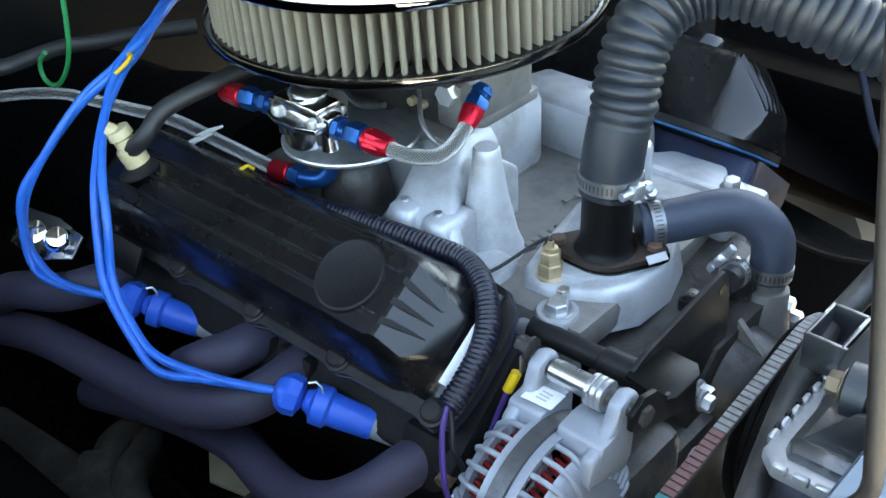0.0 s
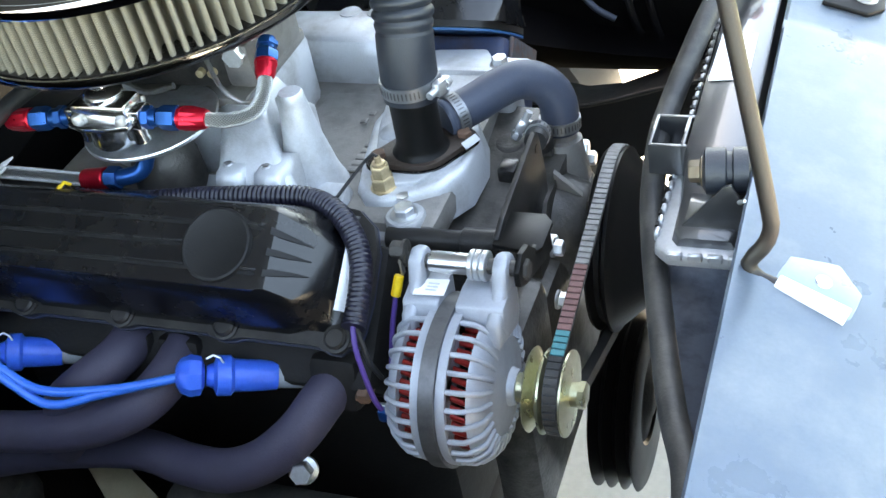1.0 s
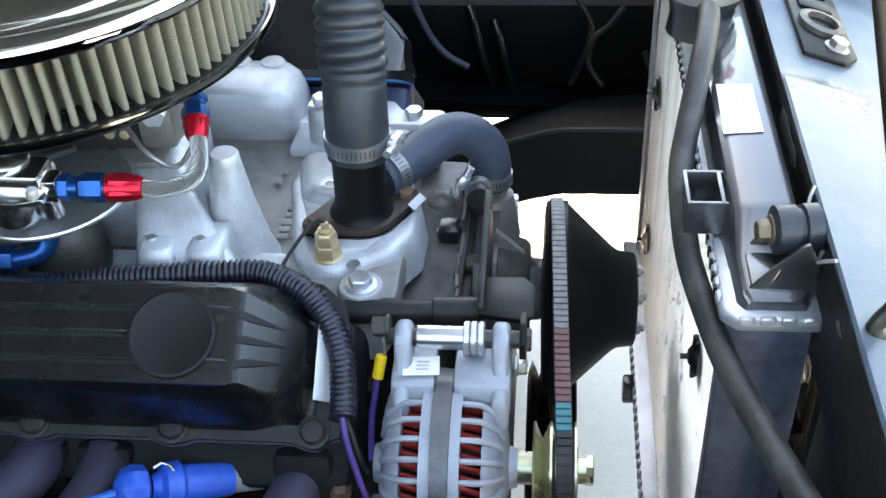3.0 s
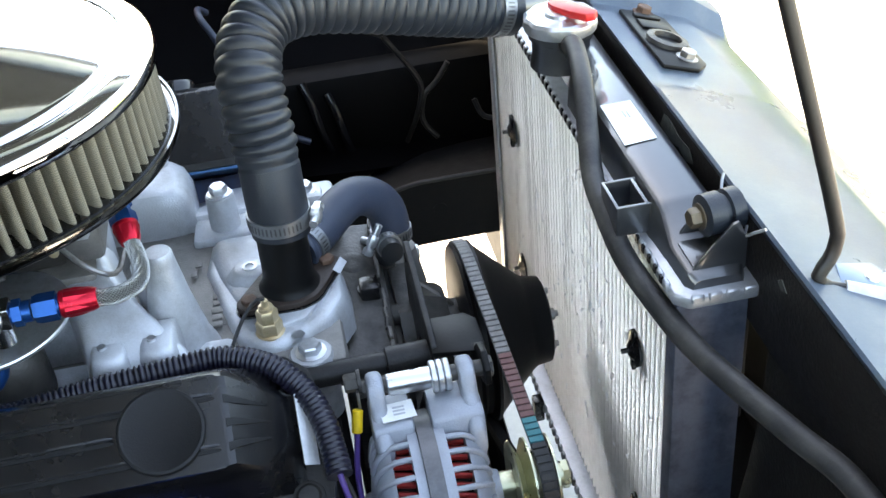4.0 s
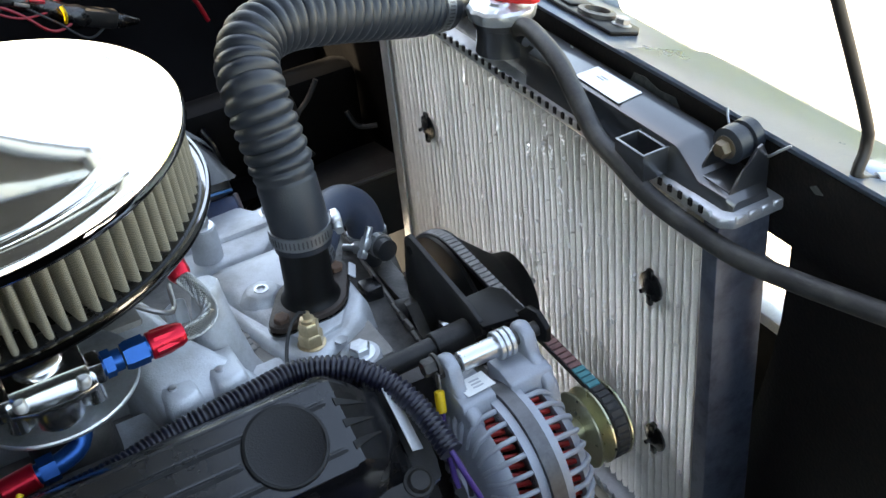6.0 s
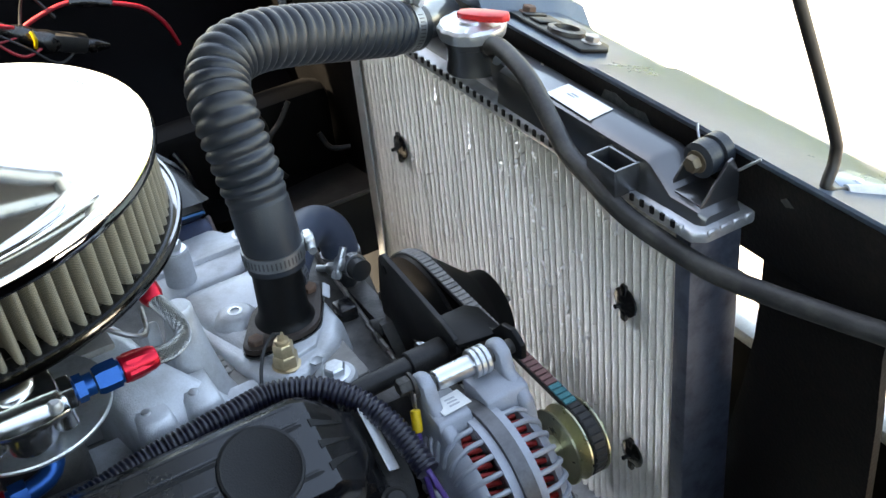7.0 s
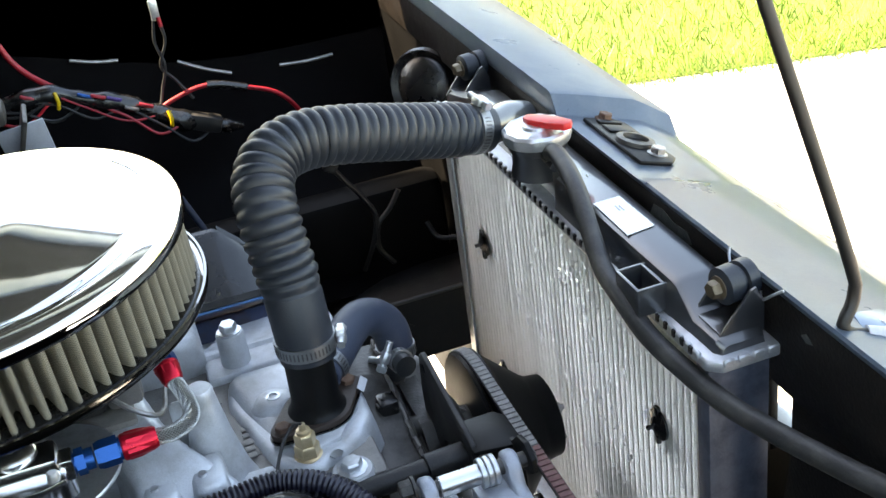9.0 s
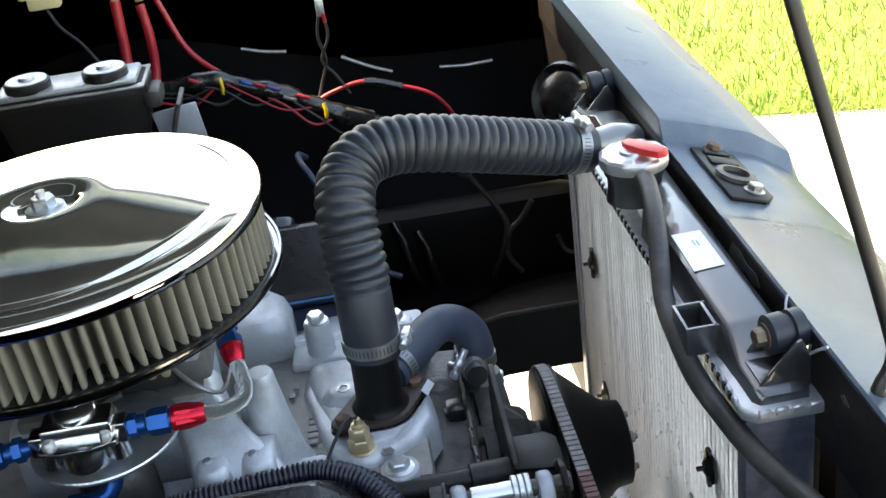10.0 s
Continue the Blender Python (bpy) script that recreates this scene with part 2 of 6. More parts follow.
def part(name, bm, material, parent=None, label="", smooth=40):
    """Link a bmesh in world coordinates as one mesh under a thing or a part."""
    me = bpy.data.meshes.new(name)
    bmesh.ops.recalc_face_normals(bm, faces=bm.faces)
    for fc in bm.faces:
        fc.smooth = True
    lim = radians(smooth)
    for e in bm.edges:
        if len(e.link_faces) == 2 and e.calc_face_angle(0) > lim:
            e.smooth = False
    bm.to_mesh(me)
    bm.free()
    me.materials.append(material)
    ob = new(name, me)
    if parent is not None:
        base = parent
        off = Vector(base.location)
        while base.parent is not None:
            base = base.parent
            off += Vector(base.location)
        ob.parent = parent
        ob.location = -off
    if label:
        tagged(ob, label)
    return ob


def solo(name, bm, material, label, category, group="", kind="", smooth=40):
    return tagged(part(name, bm, material, None, "", smooth), label, category, group, kind)


def joined(*bms):
    out = bmesh.new()
    for b in bms:
        me = bpy.data.meshes.new("tmp")
        b.to_mesh(me)
        out.from_mesh(me)
        bpy.data.meshes.remove(me)
        b.free()
    return out


def moved(bm, m):
    bmesh.ops.transform(bm, matrix=m, verts=bm.verts)
    return bm


def box(c, s, bevel=0.0, seg=2, rot=None):
    """A box of size s centred at c; rot: degrees (x, y, z)."""
    bm = bmesh.new()
    bmesh.ops.create_cube(bm, size=1)
    bmesh.ops.scale(bm, vec=s, verts=bm.verts)
    if bevel:
        bmesh.ops.bevel(bm, geom=bm.edges[:], offset=min(bevel, 0.48 * min(s)), segments=seg, profile=0.5, affect="EDGES")
    return moved(bm, pose(*c, *(rot or (0, 0, 0))))


def axis_matrix(p0, p1):
    d = Vector(p1) - Vector(p0)
    return Matrix.Translation(p0) @ d.to_track_quat("Z", "Y").to_matrix().to_4x4()


def lathe(profile, p0, p1, seg=24, start=0.0):
    """Turns (radius, height) pairs round the line from p0 towards p1."""
    bm = bmesh.new()
    rings = []
    for r, h in profile:
        if r < 1e-6:
            rings.append([bm.verts.new((0, 0, h))])
        else:
            rings.append([bm.verts.new((r * math.cos(start + 2 * math.pi * i / seg), r * math.sin(start + 2 * math.pi * i / seg), h)) for i in range(seg)])
    for a, b in zip(rings, rings[1:]):
        for i in range(seg):
            j = (i + 1) % seg
            if len(a) == 1 and len(b) == 1:
                break
            if len(a) == 1:
                bm.faces.new((a[0], b[i], b[j]))
            elif len(b) == 1:
                bm.faces.new((a[i], a[j], b[0]))
            else:
                bm.faces.new((a[i], a[j], b[j], b[i]))
    for ring in (rings[0], rings[-1]):
        if len(ring) > 2:
            try:
                bm.faces.new(ring)
            except ValueError:
                pass
    return moved(bm, axis_matrix(p0, p1))


def rod_bm(p0, p1, r, r1=None, seg=20, chamfer=0.0):
    h = (Vector(p1) - Vector(p0)).length
    r1 = r if r1 is None else r1
    c = chamfer
    prof = [(r - c, 0), (r, c), (r1, h - c), (r1 - c, h)] if c else [(r, 0), (r1, h)]
    return lathe(prof, p0, p1, seg)


def smooth_path(pts, step=0.004):
    """A Catmull-Rom curve through pts, resampled at even steps."""
    p = [Vector(q) for q in pts]
    p = [2 * p[0] - p[1], *p, 2 * p[-1] - p[-2]]
    fine = []
    for i in range(1, len(p) - 2):
        for k in range(24):
            t = k / 24
            a, b, c, d = p[i - 1], p[i], p[i + 1], p[i + 2]
            fine.append(0.5 * ((2 * b) + (c - a) * t + (2 * a - 5 * b + 4 * c - d) * t * t + (3 * b - a - 3 * c + d) * t ** 3))
    fine.append(p[-2])
    length = [0.0]
    for a, b in zip(fine, fine[1:]):
        length.append(length[-1] + (b - a).length)
    n = max(2, int(length[-1] / step))
    out, k = [], 0
    for i in range(n + 1):
        s = length[-1] * i / n
        while k < len(fine) - 2 and length[k + 1] < s:
            k += 1
        span = max(length[k + 1] - length[k], 1e-9)
        out.append(fine[k].lerp(fine[k + 1], (s - length[k]) / span))
    return out


def tube(pts, r, seg=12, step=0.006, radius=None, raw=False):
    """A capped tube along pts; radius(s, total) may vary the radius along it."""
    path = [Vector(q) for q in pts] if raw else smooth_path(pts, step)
    bm = bmesh.new()
    tangent = [(path[min(i + 1, len(path) - 1)] - path[max(i - 1, 0)]).normalized() for i in range(len(path))]
    up = tangent[0].orthogonal().normalized()
    total = sum((b - a).length for a, b in zip(path, path[1:]))
    rings, s = [], 0.0
    for i, (q, t) in enumerate(zip(path, tangent)):
        if i:
            s += (q - path[i - 1]).length
            up = (up - t * up.dot(t)).normalized()
        side = t.cross(up)
        rr = float(radius(s, total) if radius else r)
        rings.append([bm.verts.new(q + rr * (math.cos(2 * math.pi * k / seg) * up + math.sin(2 * math.pi * k / seg) * side)) for k in range(seg)])
    for a, b in zip(rings, rings[1:]):
        for k in range(seg):
            j = (k + 1) % seg
            bm.faces.new((a[k], a[j], b[j], b[k]))
    bm.faces.new(rings[0][::-1])
    bm.faces.new(rings[-1])
    return bm


def braid(pts, r, strands=16, turn=0.038):
    """Crossing flat wires wound both ways round a hose along pts; turn: metres for one winding."""
    path = smooth_path(pts, 0.0018)
    tangent = [(path[min(i + 1, len(path) - 1)] - path[max(i - 1, 0)]).normalized() for i in range(len(path))]
    up, frames = tangent[0].orthogonal().normalized(), []
    for t in tangent:
        up = (up - t * up.dot(t)).normalized()
        frames.append((up.copy(), t.cross(up)))
    verts, faces, half = [], [], 0.40 * math.pi / strands
    for way in (1, -1):
        for k in range(strands):
            for i, (q, (a, b)) in enumerate(zip(path, frames)):
                ang = 2 * math.pi * (k / strands + way * i * 0.0018 / turn)
                h = r + 0.00035 * way * math.sin(strands * 2 * math.pi * i * 0.0018 / turn + math.pi * k)
                for d, lift in ((-half, -0.0003), (0, 0.0003), (half, -0.0003)):
                    verts.append(q + (h + lift) * (math.cos(ang + d) * a + math.sin(ang + d) * b))
                if i:
                    n = len(verts)
                    faces += [(n - 6, n - 5, n - 2, n - 3), (n - 5, n - 4, n - 1, n - 2)]
    me = bpy.data.meshes.new("tmp")
    me.from_pydata(verts, [], faces)
    bm = bmesh.new()
    bm.from_mesh(me)
    bpy.data.meshes.remove(me)
    return bm


def prism(poly, u, v, w, origin, depth, bevel=0.0, seg=2):
    """Pushes the polygon poly, in the axes u and v from origin, along w by depth."""
    bm = bmesh.new()
    u, v, w, o = Vector(u), Vector(v), Vector(w), Vector(origin)
    poly = [(float(a), float(b)) for a, b in poly]
    low = [bm.verts.new(o + a * u + b * v) for a, b in poly]
    top = [bm.verts.new(o + a * u + b * v + depth * w) for a, b in poly]
    n = len(poly)
    bm.faces.new(low[::-1])
    bm.faces.new(top)
    for i in range(n):
        j = (i + 1) % n
        bm.faces.new((low[i], low[j], top[j], top[i]))
    bmesh.ops.recalc_face_normals(bm, faces=bm.faces)
    if bevel:
        bmesh.ops.bevel(bm, geom=bm.edges[:], offset=bevel, segments=seg, profile=0.5, affect="EDGES")
    return bm


def loft(sections, close=True):
    """Skins loops of equal length of points, with flat ends."""
    bm = bmesh.new()
    rings = [[bm.verts.new(q) for q in s] for s in sections]
    n = len(rings[0])
    for a, b in zip(rings, rings[1:]):
        for i in range(n):
            j = (i + 1) % n
            bm.faces.new((a[i], a[j], b[j], b[i]))
    if close:
        bm.faces.new(rings[0][::-1])
        bm.faces.new(rings[-1])
    return bm


def hexagon(p0, p1, r, flange=0.0):
    """A hexagon head with chamfered top, with a washer face below if flange."""
    h = (Vector(p1) - Vector(p0)).length
    head = lathe([(r, 0), (r, h * 0.85), (r * 0.86, h)], p0, p1, 6)
    if not flange:
        return head
    return joined(head, lathe([(flange, -h * 0.15), (flange, h * 0.1), (r, h * 0.2)], p0, p1, 20))


def worm_clamp(centre, axis, r, width, screw_dir, label="stainless worm-drive hose clamp round a rubber hose"):
    """A perforated band with its screw housing and hexagon screw."""
    c, a = Vector(centre), Vector(axis).normalized()
    t = thing("hose_clamp", label, "hose clamp", c, "hose clamps")
    p0, p1 = c - a * width / 2, c + a * width / 2
    part("band", lathe([(r, 0), (r + 0.0012, 0), (r + 0.0012, width), (r, width)], p0, p1, 40), CLAMPSTEEL, t)
    d = Vector(screw_dir)
    d = (d - a * d.dot(a)).normalized()
    side = a.cross(d)
    slots = []
    count = int(2 * math.pi * r / 0.0034)
    for k in range(count):
        ang = 2 * math.pi * k / count
        e = math.cos(ang) * d + math.sin(ang) * side
        if e.dot(d) > 0.8:
            continue
        tan = a.cross(e)
        m = Matrix((tan, a, e)).transposed().to_4x4()
        m.translation = c + e * (r + 0.0012)
        slots.append(moved(box((0, 0, 0), (0.0013, width * 0.52, 0.0006)), m))
    tagged(part("slots", joined(*slots), STATOR, t, "dark punched slots of the band"), kind="stuff")
    h = c + d * (r + 0.0055)
    m = Matrix((side, a, d)).transposed().to_4x4()
    m.translation = h
    part("housing", moved(box((0, 0, 0), (0.013, width * 1.1, 0.009), 0.003), m), ZINC, t)
    part("screw", joined(rod_bm(h - side * 0.016, h + side * 0.008, 0.0035), hexagon(h + side * 0.008, h + side * 0.0145, 0.0052)), ZINC, t)
    return t


# ---- ground and lawn ----
def ground():
    bm = bmesh.new()
    bmesh.ops.create_grid(bm, x_segments=2, y_segments=2, size=900)
    # added ground outside the view; its tone shapes the reflections in the car
    solo("ground", bm, FARGROUND, "plain grey ground added out of view to the horizon", "ground", kind="structure")
    slab = [(-7.0, -4.5), (9.0, -4.5), (9.0, 0.42), (-6.0, 4.72), (-7.0, 4.72)]
    solo("driveway", prism(slab, (1, 0, 0), (0, 1, 0), (0, 0, 1), (0, 0, -0.05), 0.058), CONCRETE, "pale sunlit concrete driveway under the car", "driveway", kind="structure")
    # the lawn starts behind a slightly slanting straight edge
    bm = bmesh.new()
    a, b = Vector((-6, 4.64, 0.012)), Vector((14, -1.08, 0.012))
    n = Vector((0.275, 0.9615, 0))
    quad = [bm.verts.new(q) for q in (a, b, b + 4.5 * n, a + 4.5 * n)]
    bm.faces.new(quad)
    solo("lawn", bm, SOIL, "lawn ground under bright green grass", "lawn", kind="structure")
    rng = random.Random(4)
    verts, faces = [], []
    along = (b - a).normalized()
    for _ in range(90000):
        s, d = rng.uniform(0, 15), rng.random() ** 1.8 * 4.4 - 0.06 * rng.random()
        q = a + along * s + n * d
        h, ang, lean = rng.uniform(0.03, 0.075), rng.uniform(0, 6.28), rng.uniform(0, 0.06)
        dx, dy = math.cos(ang), math.sin(ang)
        w = rng.uniform(0.0014, 0.003) * (1 + d * 0.3)
        k = len(verts)
        la = rng.uniform(0, 6.28)
        verts += [(q.x - w * dx, q.y - w * dy, 0.01), (q.x + w * dx, q.y + w * dy, 0.01),
                  (q.x + lean * math.cos(la), q.y + lean * math.sin(la), 0.01 + h)]
        faces.append((k, k + 1, k + 2))
    me = bpy.data.meshes.new("grass")
    me.from_pydata(verts, [], faces)
    me.materials.append(GRASS)
    tagged(new("grass", me), "sunlit yellow-green lawn grass along the driveway edge", "grass", kind="stuff")


ground()

# ---- car body ----
PANEL_X, PANEL_Z = 0.337, 1.036


def car_body():
    car = thing("car_body", "blue-grey painted car front with a black engine bay, hood propped open", "car", (0, 0.1, 0.5))
    # upper front panel, lower in the middle round the hood latch
    steps = [(-0.72, 0), (0.018, 0), (0.034, -0.005), (0.044, -0.006), (0.200, -0.006), (0.205, -0.004), (0.217, 0.015), (0.224, 0.017), (0.86, 0.017)]
    prof = [(0.0005, -0.005), (0.0, -0.001), (0.002, 0.001), (0.020, -0.004), (0.050, -0.0135), (0.094, -0.029), (0.102, -0.034), (0.136, -0.058), (0.150, -0.085), (0.155, -0.20)]
    bm = bmesh.new()
    rows = []
    for y, dz in steps:
        rows.append([bm.verts.new((PANEL_X + px, y, PANEL_Z + pz + (dz if 1 < i < 8 else 0))) for i, (px, pz) in enumerate(prof)])
    for a, b in zip(rows, rows[1:]):
        for i in range(len(prof) - 1):
            bm.faces.new((a[i], a[i + 1], b[i + 1], b[i]))
    bmesh.ops.solidify(bm, geom=bm.faces[:], thickness=0.0012)
    part("upper_panel", bm, BODYPAINT, car, "glossy blue-grey painted front panel", 25)
    # dark inner flange behind the panel edge, over the tank
    flange = part("panel_flange", joined(box((0.3395, 0.350, 1.0045), (0.003, 0.99, 0.052), 0.001), box((0.3395, -0.137, 1.026), (0.003, 0.022, 0.012), 0.0005), box((0.3395, -0.425, 0.990), (0.003, 0.54, 0.082), 0.001)), FLANGEBLACK, car, "dark chipped paint on the flange")
    for pts in ([(0.012, 1.008), (0.004, 1.022), (-0.012, 1.024), (-0.030, 1.019), (-0.052, 1.021), (-0.060, 1.012), (-0.044, 1.006), (-0.030, 1.010), (-0.012, 1.005)], [(-0.210, 1.012), (-0.216, 1.016), (-0.224, 1.011), (-0.216, 1.008)],
                [(0.062, 1.006), (0.058, 1.010), (0.050, 1.007), (0.054, 1.004)], [(-0.072, 0.994), (-0.088, 0.997), (-0.090, 0.995), (-0.074, 0.992)]):
        part("paint_chip", prism(pts, (0, 1, 0), (0, 0, 1), (-1, 0, 0), (0.3379, 0, 0), 0.0004), CHIP, flange, "worn grey patch in the black paint")
    part("spring_wire", tube([(0.3365, -0.118, 1.040), (0.333, -0.124, 1.030), (0.334, -0.136, 1.022), (0.337, -0.146, 1.020)], 0.0012, 6), CRIMP, flange, "bare bent wire")
    part("spring_wire", tube([(0.337, -0.160, 1.022), (0.333, -0.168, 1.020), (0.333, -0.180, 1.030), (0.3375, -0.188, 1.037)], 0.0012, 6), CRIMP, flange, "bare bent wire")
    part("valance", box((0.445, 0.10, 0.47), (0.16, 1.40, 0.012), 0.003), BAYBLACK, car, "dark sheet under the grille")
    part("side_bracket", joined(box((0.356, -0.075, 0.82), (0.010, 0.10, 0.014), 0.002), box((0.360, -0.045, 0.74), (0.012, 0.030, 0.18), 0.002), box((0.362, -0.118, 0.86), (0.006, 0.006, 0.12), 0.001)), BAYBLACK, car, "dark bracket beside the radiator")
    # radiator support with its opening
    near = [(-0.322, 1.0), (-0.322, 0.95), (-0.314, 0.935), (-0.313, 0.92), (-0.317, 0.85), (-0.318, 0.76), (-0.320, 0.70), (-0.320, 0.33), (-0.125, 0.33), (-0.135, 0.60), (-0.150, 0.68), (-0.176, 0.80), (-0.186, 0.86), (-0.189, 0.91), (-0.189, 0.964), (-0.184, 0.974), (-0.170, 0.978), (-0.170, 1.0)]
    part("radiator_support", prism(near, (0, 1, 0), (0, 0, 1), (1, 0, 0), (0.347, 0, 0), 0.008), FLANGEBLACK, car, "black painted sheet-steel radiator support")
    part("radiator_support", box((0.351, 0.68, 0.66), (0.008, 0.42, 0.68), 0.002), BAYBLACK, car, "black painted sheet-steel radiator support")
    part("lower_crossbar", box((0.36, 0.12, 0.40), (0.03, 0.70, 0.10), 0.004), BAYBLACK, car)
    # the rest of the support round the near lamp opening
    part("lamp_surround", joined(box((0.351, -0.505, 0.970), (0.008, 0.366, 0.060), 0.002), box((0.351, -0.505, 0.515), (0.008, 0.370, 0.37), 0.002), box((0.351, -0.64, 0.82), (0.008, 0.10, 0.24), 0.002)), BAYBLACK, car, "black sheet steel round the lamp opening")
    # inner fenders
    for s, y0 in ((1, 0.93), (-1, -0.60)):
        bm = bmesh.new()
        pr = [(0, 1.08), (0, 0.92), (-0.05 * s, 0.80), (-0.16 * s, 0.70), (-0.34 * s, 0.66)]
        if s < 0:
            pr = [(0, 1.02), (0, 0.80), (-0.04 * s, 0.66), (-0.14 * s, 0.55), (-0.24 * s, 0.45), (-0.26 * s, 0.30)]
        cols = []
        for x in np.linspace(-0.95, 0.36, 24):
            hump = 0.10 * math.exp(-((x + 0.30) / 0.26) ** 2)
            rise = 0.05 * min(1.0, max(0.0, (-0.15 - x) / 0.15)) if s > 0 else 0.0
            cols.append([bm.verts.new((x, y0 + dy * (1 + 2.2 * hump), z + (hump if i > 0 else rise))) for i, (dy, z) in enumerate(pr)])
        for a, b in zip(cols, cols[1:]):
            for i in range(len(pr) - 1):
                bm.faces.new((a[i], a[i + 1], b[i + 1], b[i]))
        bmesh.ops.solidify(bm, geom=bm.faces[:], thickness=0.002)
        part("inner_fender", bm, GLOSSBLACK, car)
    # fender tops along both sides of the bay
    for s, y0 in ((1, 0.95), (-1, -0.62)):
        prof = [(0, 1.035), (0.004, 1.058), (0.02, 1.066), (0.12, 1.06), (0.2, 1.0), (0.22, 0.75), (0.20, 0.30)]
        bm = bmesh.new()
        cols = [[bm.verts.new((x, y0 + s * dy, z - (0.02 if x > 0.2 else 0) + (0.045 if s > 0 and x < 0 else 0))) for dy, z in prof] for x in (-1.0, -0.3, 0.2, 0.46)]
        for a, b in zip(cols, cols[1:]):
            for i in range(len(prof) - 1):
                bm.faces.new((a[i], a[i + 1], b[i + 1], b[i]))
        bmesh.ops.solidify(bm, geom=bm.faces[:], thickness=0.002)
        part("fender", bm, BODYPAINT, car, "glossy blue-grey painted fender")
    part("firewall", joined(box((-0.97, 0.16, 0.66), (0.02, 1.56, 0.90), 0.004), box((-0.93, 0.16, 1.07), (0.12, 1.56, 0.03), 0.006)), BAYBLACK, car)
    # far frame rail with rounded top
    rail = ((-0.47, 0.655, 0.640), (-0.10, 0.650, 0.622), (0.02, 0.642, 0.600), (0.07, 0.650, 0.607), (0.119, 0.665, 0.628), (0.155, 0.677, 0.646), (0.189, 0.685, 0.658), (0.225, 0.686, 0.664), (0.29, 0.686, 0.667), (0.34, 0.686, 0.668))
    arm = [[(x, 0.500, zn - 0.098), (x, 0.500, zn - 0.004), (x, 0.503, zn), (x, 0.616, zf), (x, 0.620, zf - 0.004), (x, 0.620, zn - 0.098)] for x, zn, zf in rail]
    # dusty strip, paler than the rail to carry the highlight on its edge
    part("rail_seam", tube([(x, 0.499, zn) for x, zn, zf in rail], 0.0032, 8), DUSTY, car, "pale dusty edge of the rail's top flange, as if lit")
    for x, z in ((0.14, 0.62), (0.22, 0.64)):
        part("rail_hole", rod_bm((x, 0.4992, z), (x, 0.502, z), 0.009, seg=18), BLACKPAINT, car)
    # added black box that hides the bright ground where only darkness belongs
    part("dark_filler", box((-0.06, 0.66, 0.70), (0.80, 0.06, 0.18), 0.02), BAYBLACK, car)
    # glossy tubes added to give the highlight streaks of the curved black sheet
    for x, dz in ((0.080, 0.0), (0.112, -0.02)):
        part("glint_rib", tube([(x - 0.012, 0.632, 0.786 + dz), (x - 0.004, 0.624, 0.765 + dz), (x + 0.002, 0.622, 0.735 + dz), (x + 0.010, 0.624, 0.700 + dz), (x + 0.020, 0.632, 0.665 + dz)], 0.007, 12), WETBLACK, car, "shiny black rib added for a highlight streak")
    part("frame_rail", loft(arm), SOOTSHADE, car, "black frame rail with a raised front horn", 35)
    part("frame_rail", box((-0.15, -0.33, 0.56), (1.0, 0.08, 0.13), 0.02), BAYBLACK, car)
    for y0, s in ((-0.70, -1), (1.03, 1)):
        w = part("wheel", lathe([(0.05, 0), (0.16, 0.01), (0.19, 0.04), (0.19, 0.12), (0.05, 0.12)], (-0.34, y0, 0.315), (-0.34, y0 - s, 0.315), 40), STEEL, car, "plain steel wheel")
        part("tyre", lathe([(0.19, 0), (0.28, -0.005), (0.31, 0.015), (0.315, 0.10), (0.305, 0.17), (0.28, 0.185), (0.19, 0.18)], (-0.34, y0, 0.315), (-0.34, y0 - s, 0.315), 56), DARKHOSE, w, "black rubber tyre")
    # added black sheets closing off the ground, for the shade under the car
    part("floor_filler", joined(box((-0.45, -0.36, 0.40), (1.0, 0.50, 0.012), 0.003), box((-0.50, 0.10, 0.36), (0.94, 0.60, 0.012), 0.003)), BAYBLACK, car, "black sheets added for the dark below the engine")
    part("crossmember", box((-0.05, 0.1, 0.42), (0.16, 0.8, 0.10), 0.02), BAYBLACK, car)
    # hood, hinged at the rear and propped open
    tilt = pose(-0.86, 0.155, 1.13, 0, -38.5, 0)
    hood = part("hood", moved(box((0.585, 0.03, 0.012), (1.31, 1.74, 0.016), 0.006), tilt), HOODLINER, car, "open hood with a dark grey underside")
    part("hood_skin", moved(box((0.585, 0.03, 0.0235), (1.31, 1.74, 0.005), 0.002), tilt), BODYPAINT, hood, "painted outer skin")
    for c, size, turn in (((1.20, 0, -0.008), (0.07, 1.56, 0.028), 0), ((-0.02, 0, -0.008), (0.07, 1.56, 0.028), 0), ((0.59, 0.77, -0.008), (1.16, 0.07, 0.028), 0), ((0.59, -0.77, -0.008), (1.16, 0.07, 0.028), 0),
                          ((0.59, 0.33, -0.008), (1.24, 0.06, 0.024), 26), ((0.59, -0.33, -0.008), (1.24, 0.06, 0.024), -26)):
        part("brace", moved(box(c, size, 0.008, rot=(0, 0, turn)), tilt), BODYPAINT, hood, "painted pressed-steel brace")
    # dark grille panel with long slots seen past the radiator
    for z0, z1 in ((0.30, 0.652), (0.706, 0.728), (0.774, 0.788), (0.808, 0.845)):
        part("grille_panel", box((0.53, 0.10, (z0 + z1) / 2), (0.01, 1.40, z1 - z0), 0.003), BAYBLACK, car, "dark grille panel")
    for z in (0.666, 0.798):
        part("grille_bar", box((0.520, 0.10, z), (0.022, 1.36, 0.017), 0.004), GRILLE, car, "pale grille bar")
    part("grille_upright", box((0.50, 0.062, 0.74), (0.01, 0.009, 0.19), 0.002), BLACKPAINT, car)
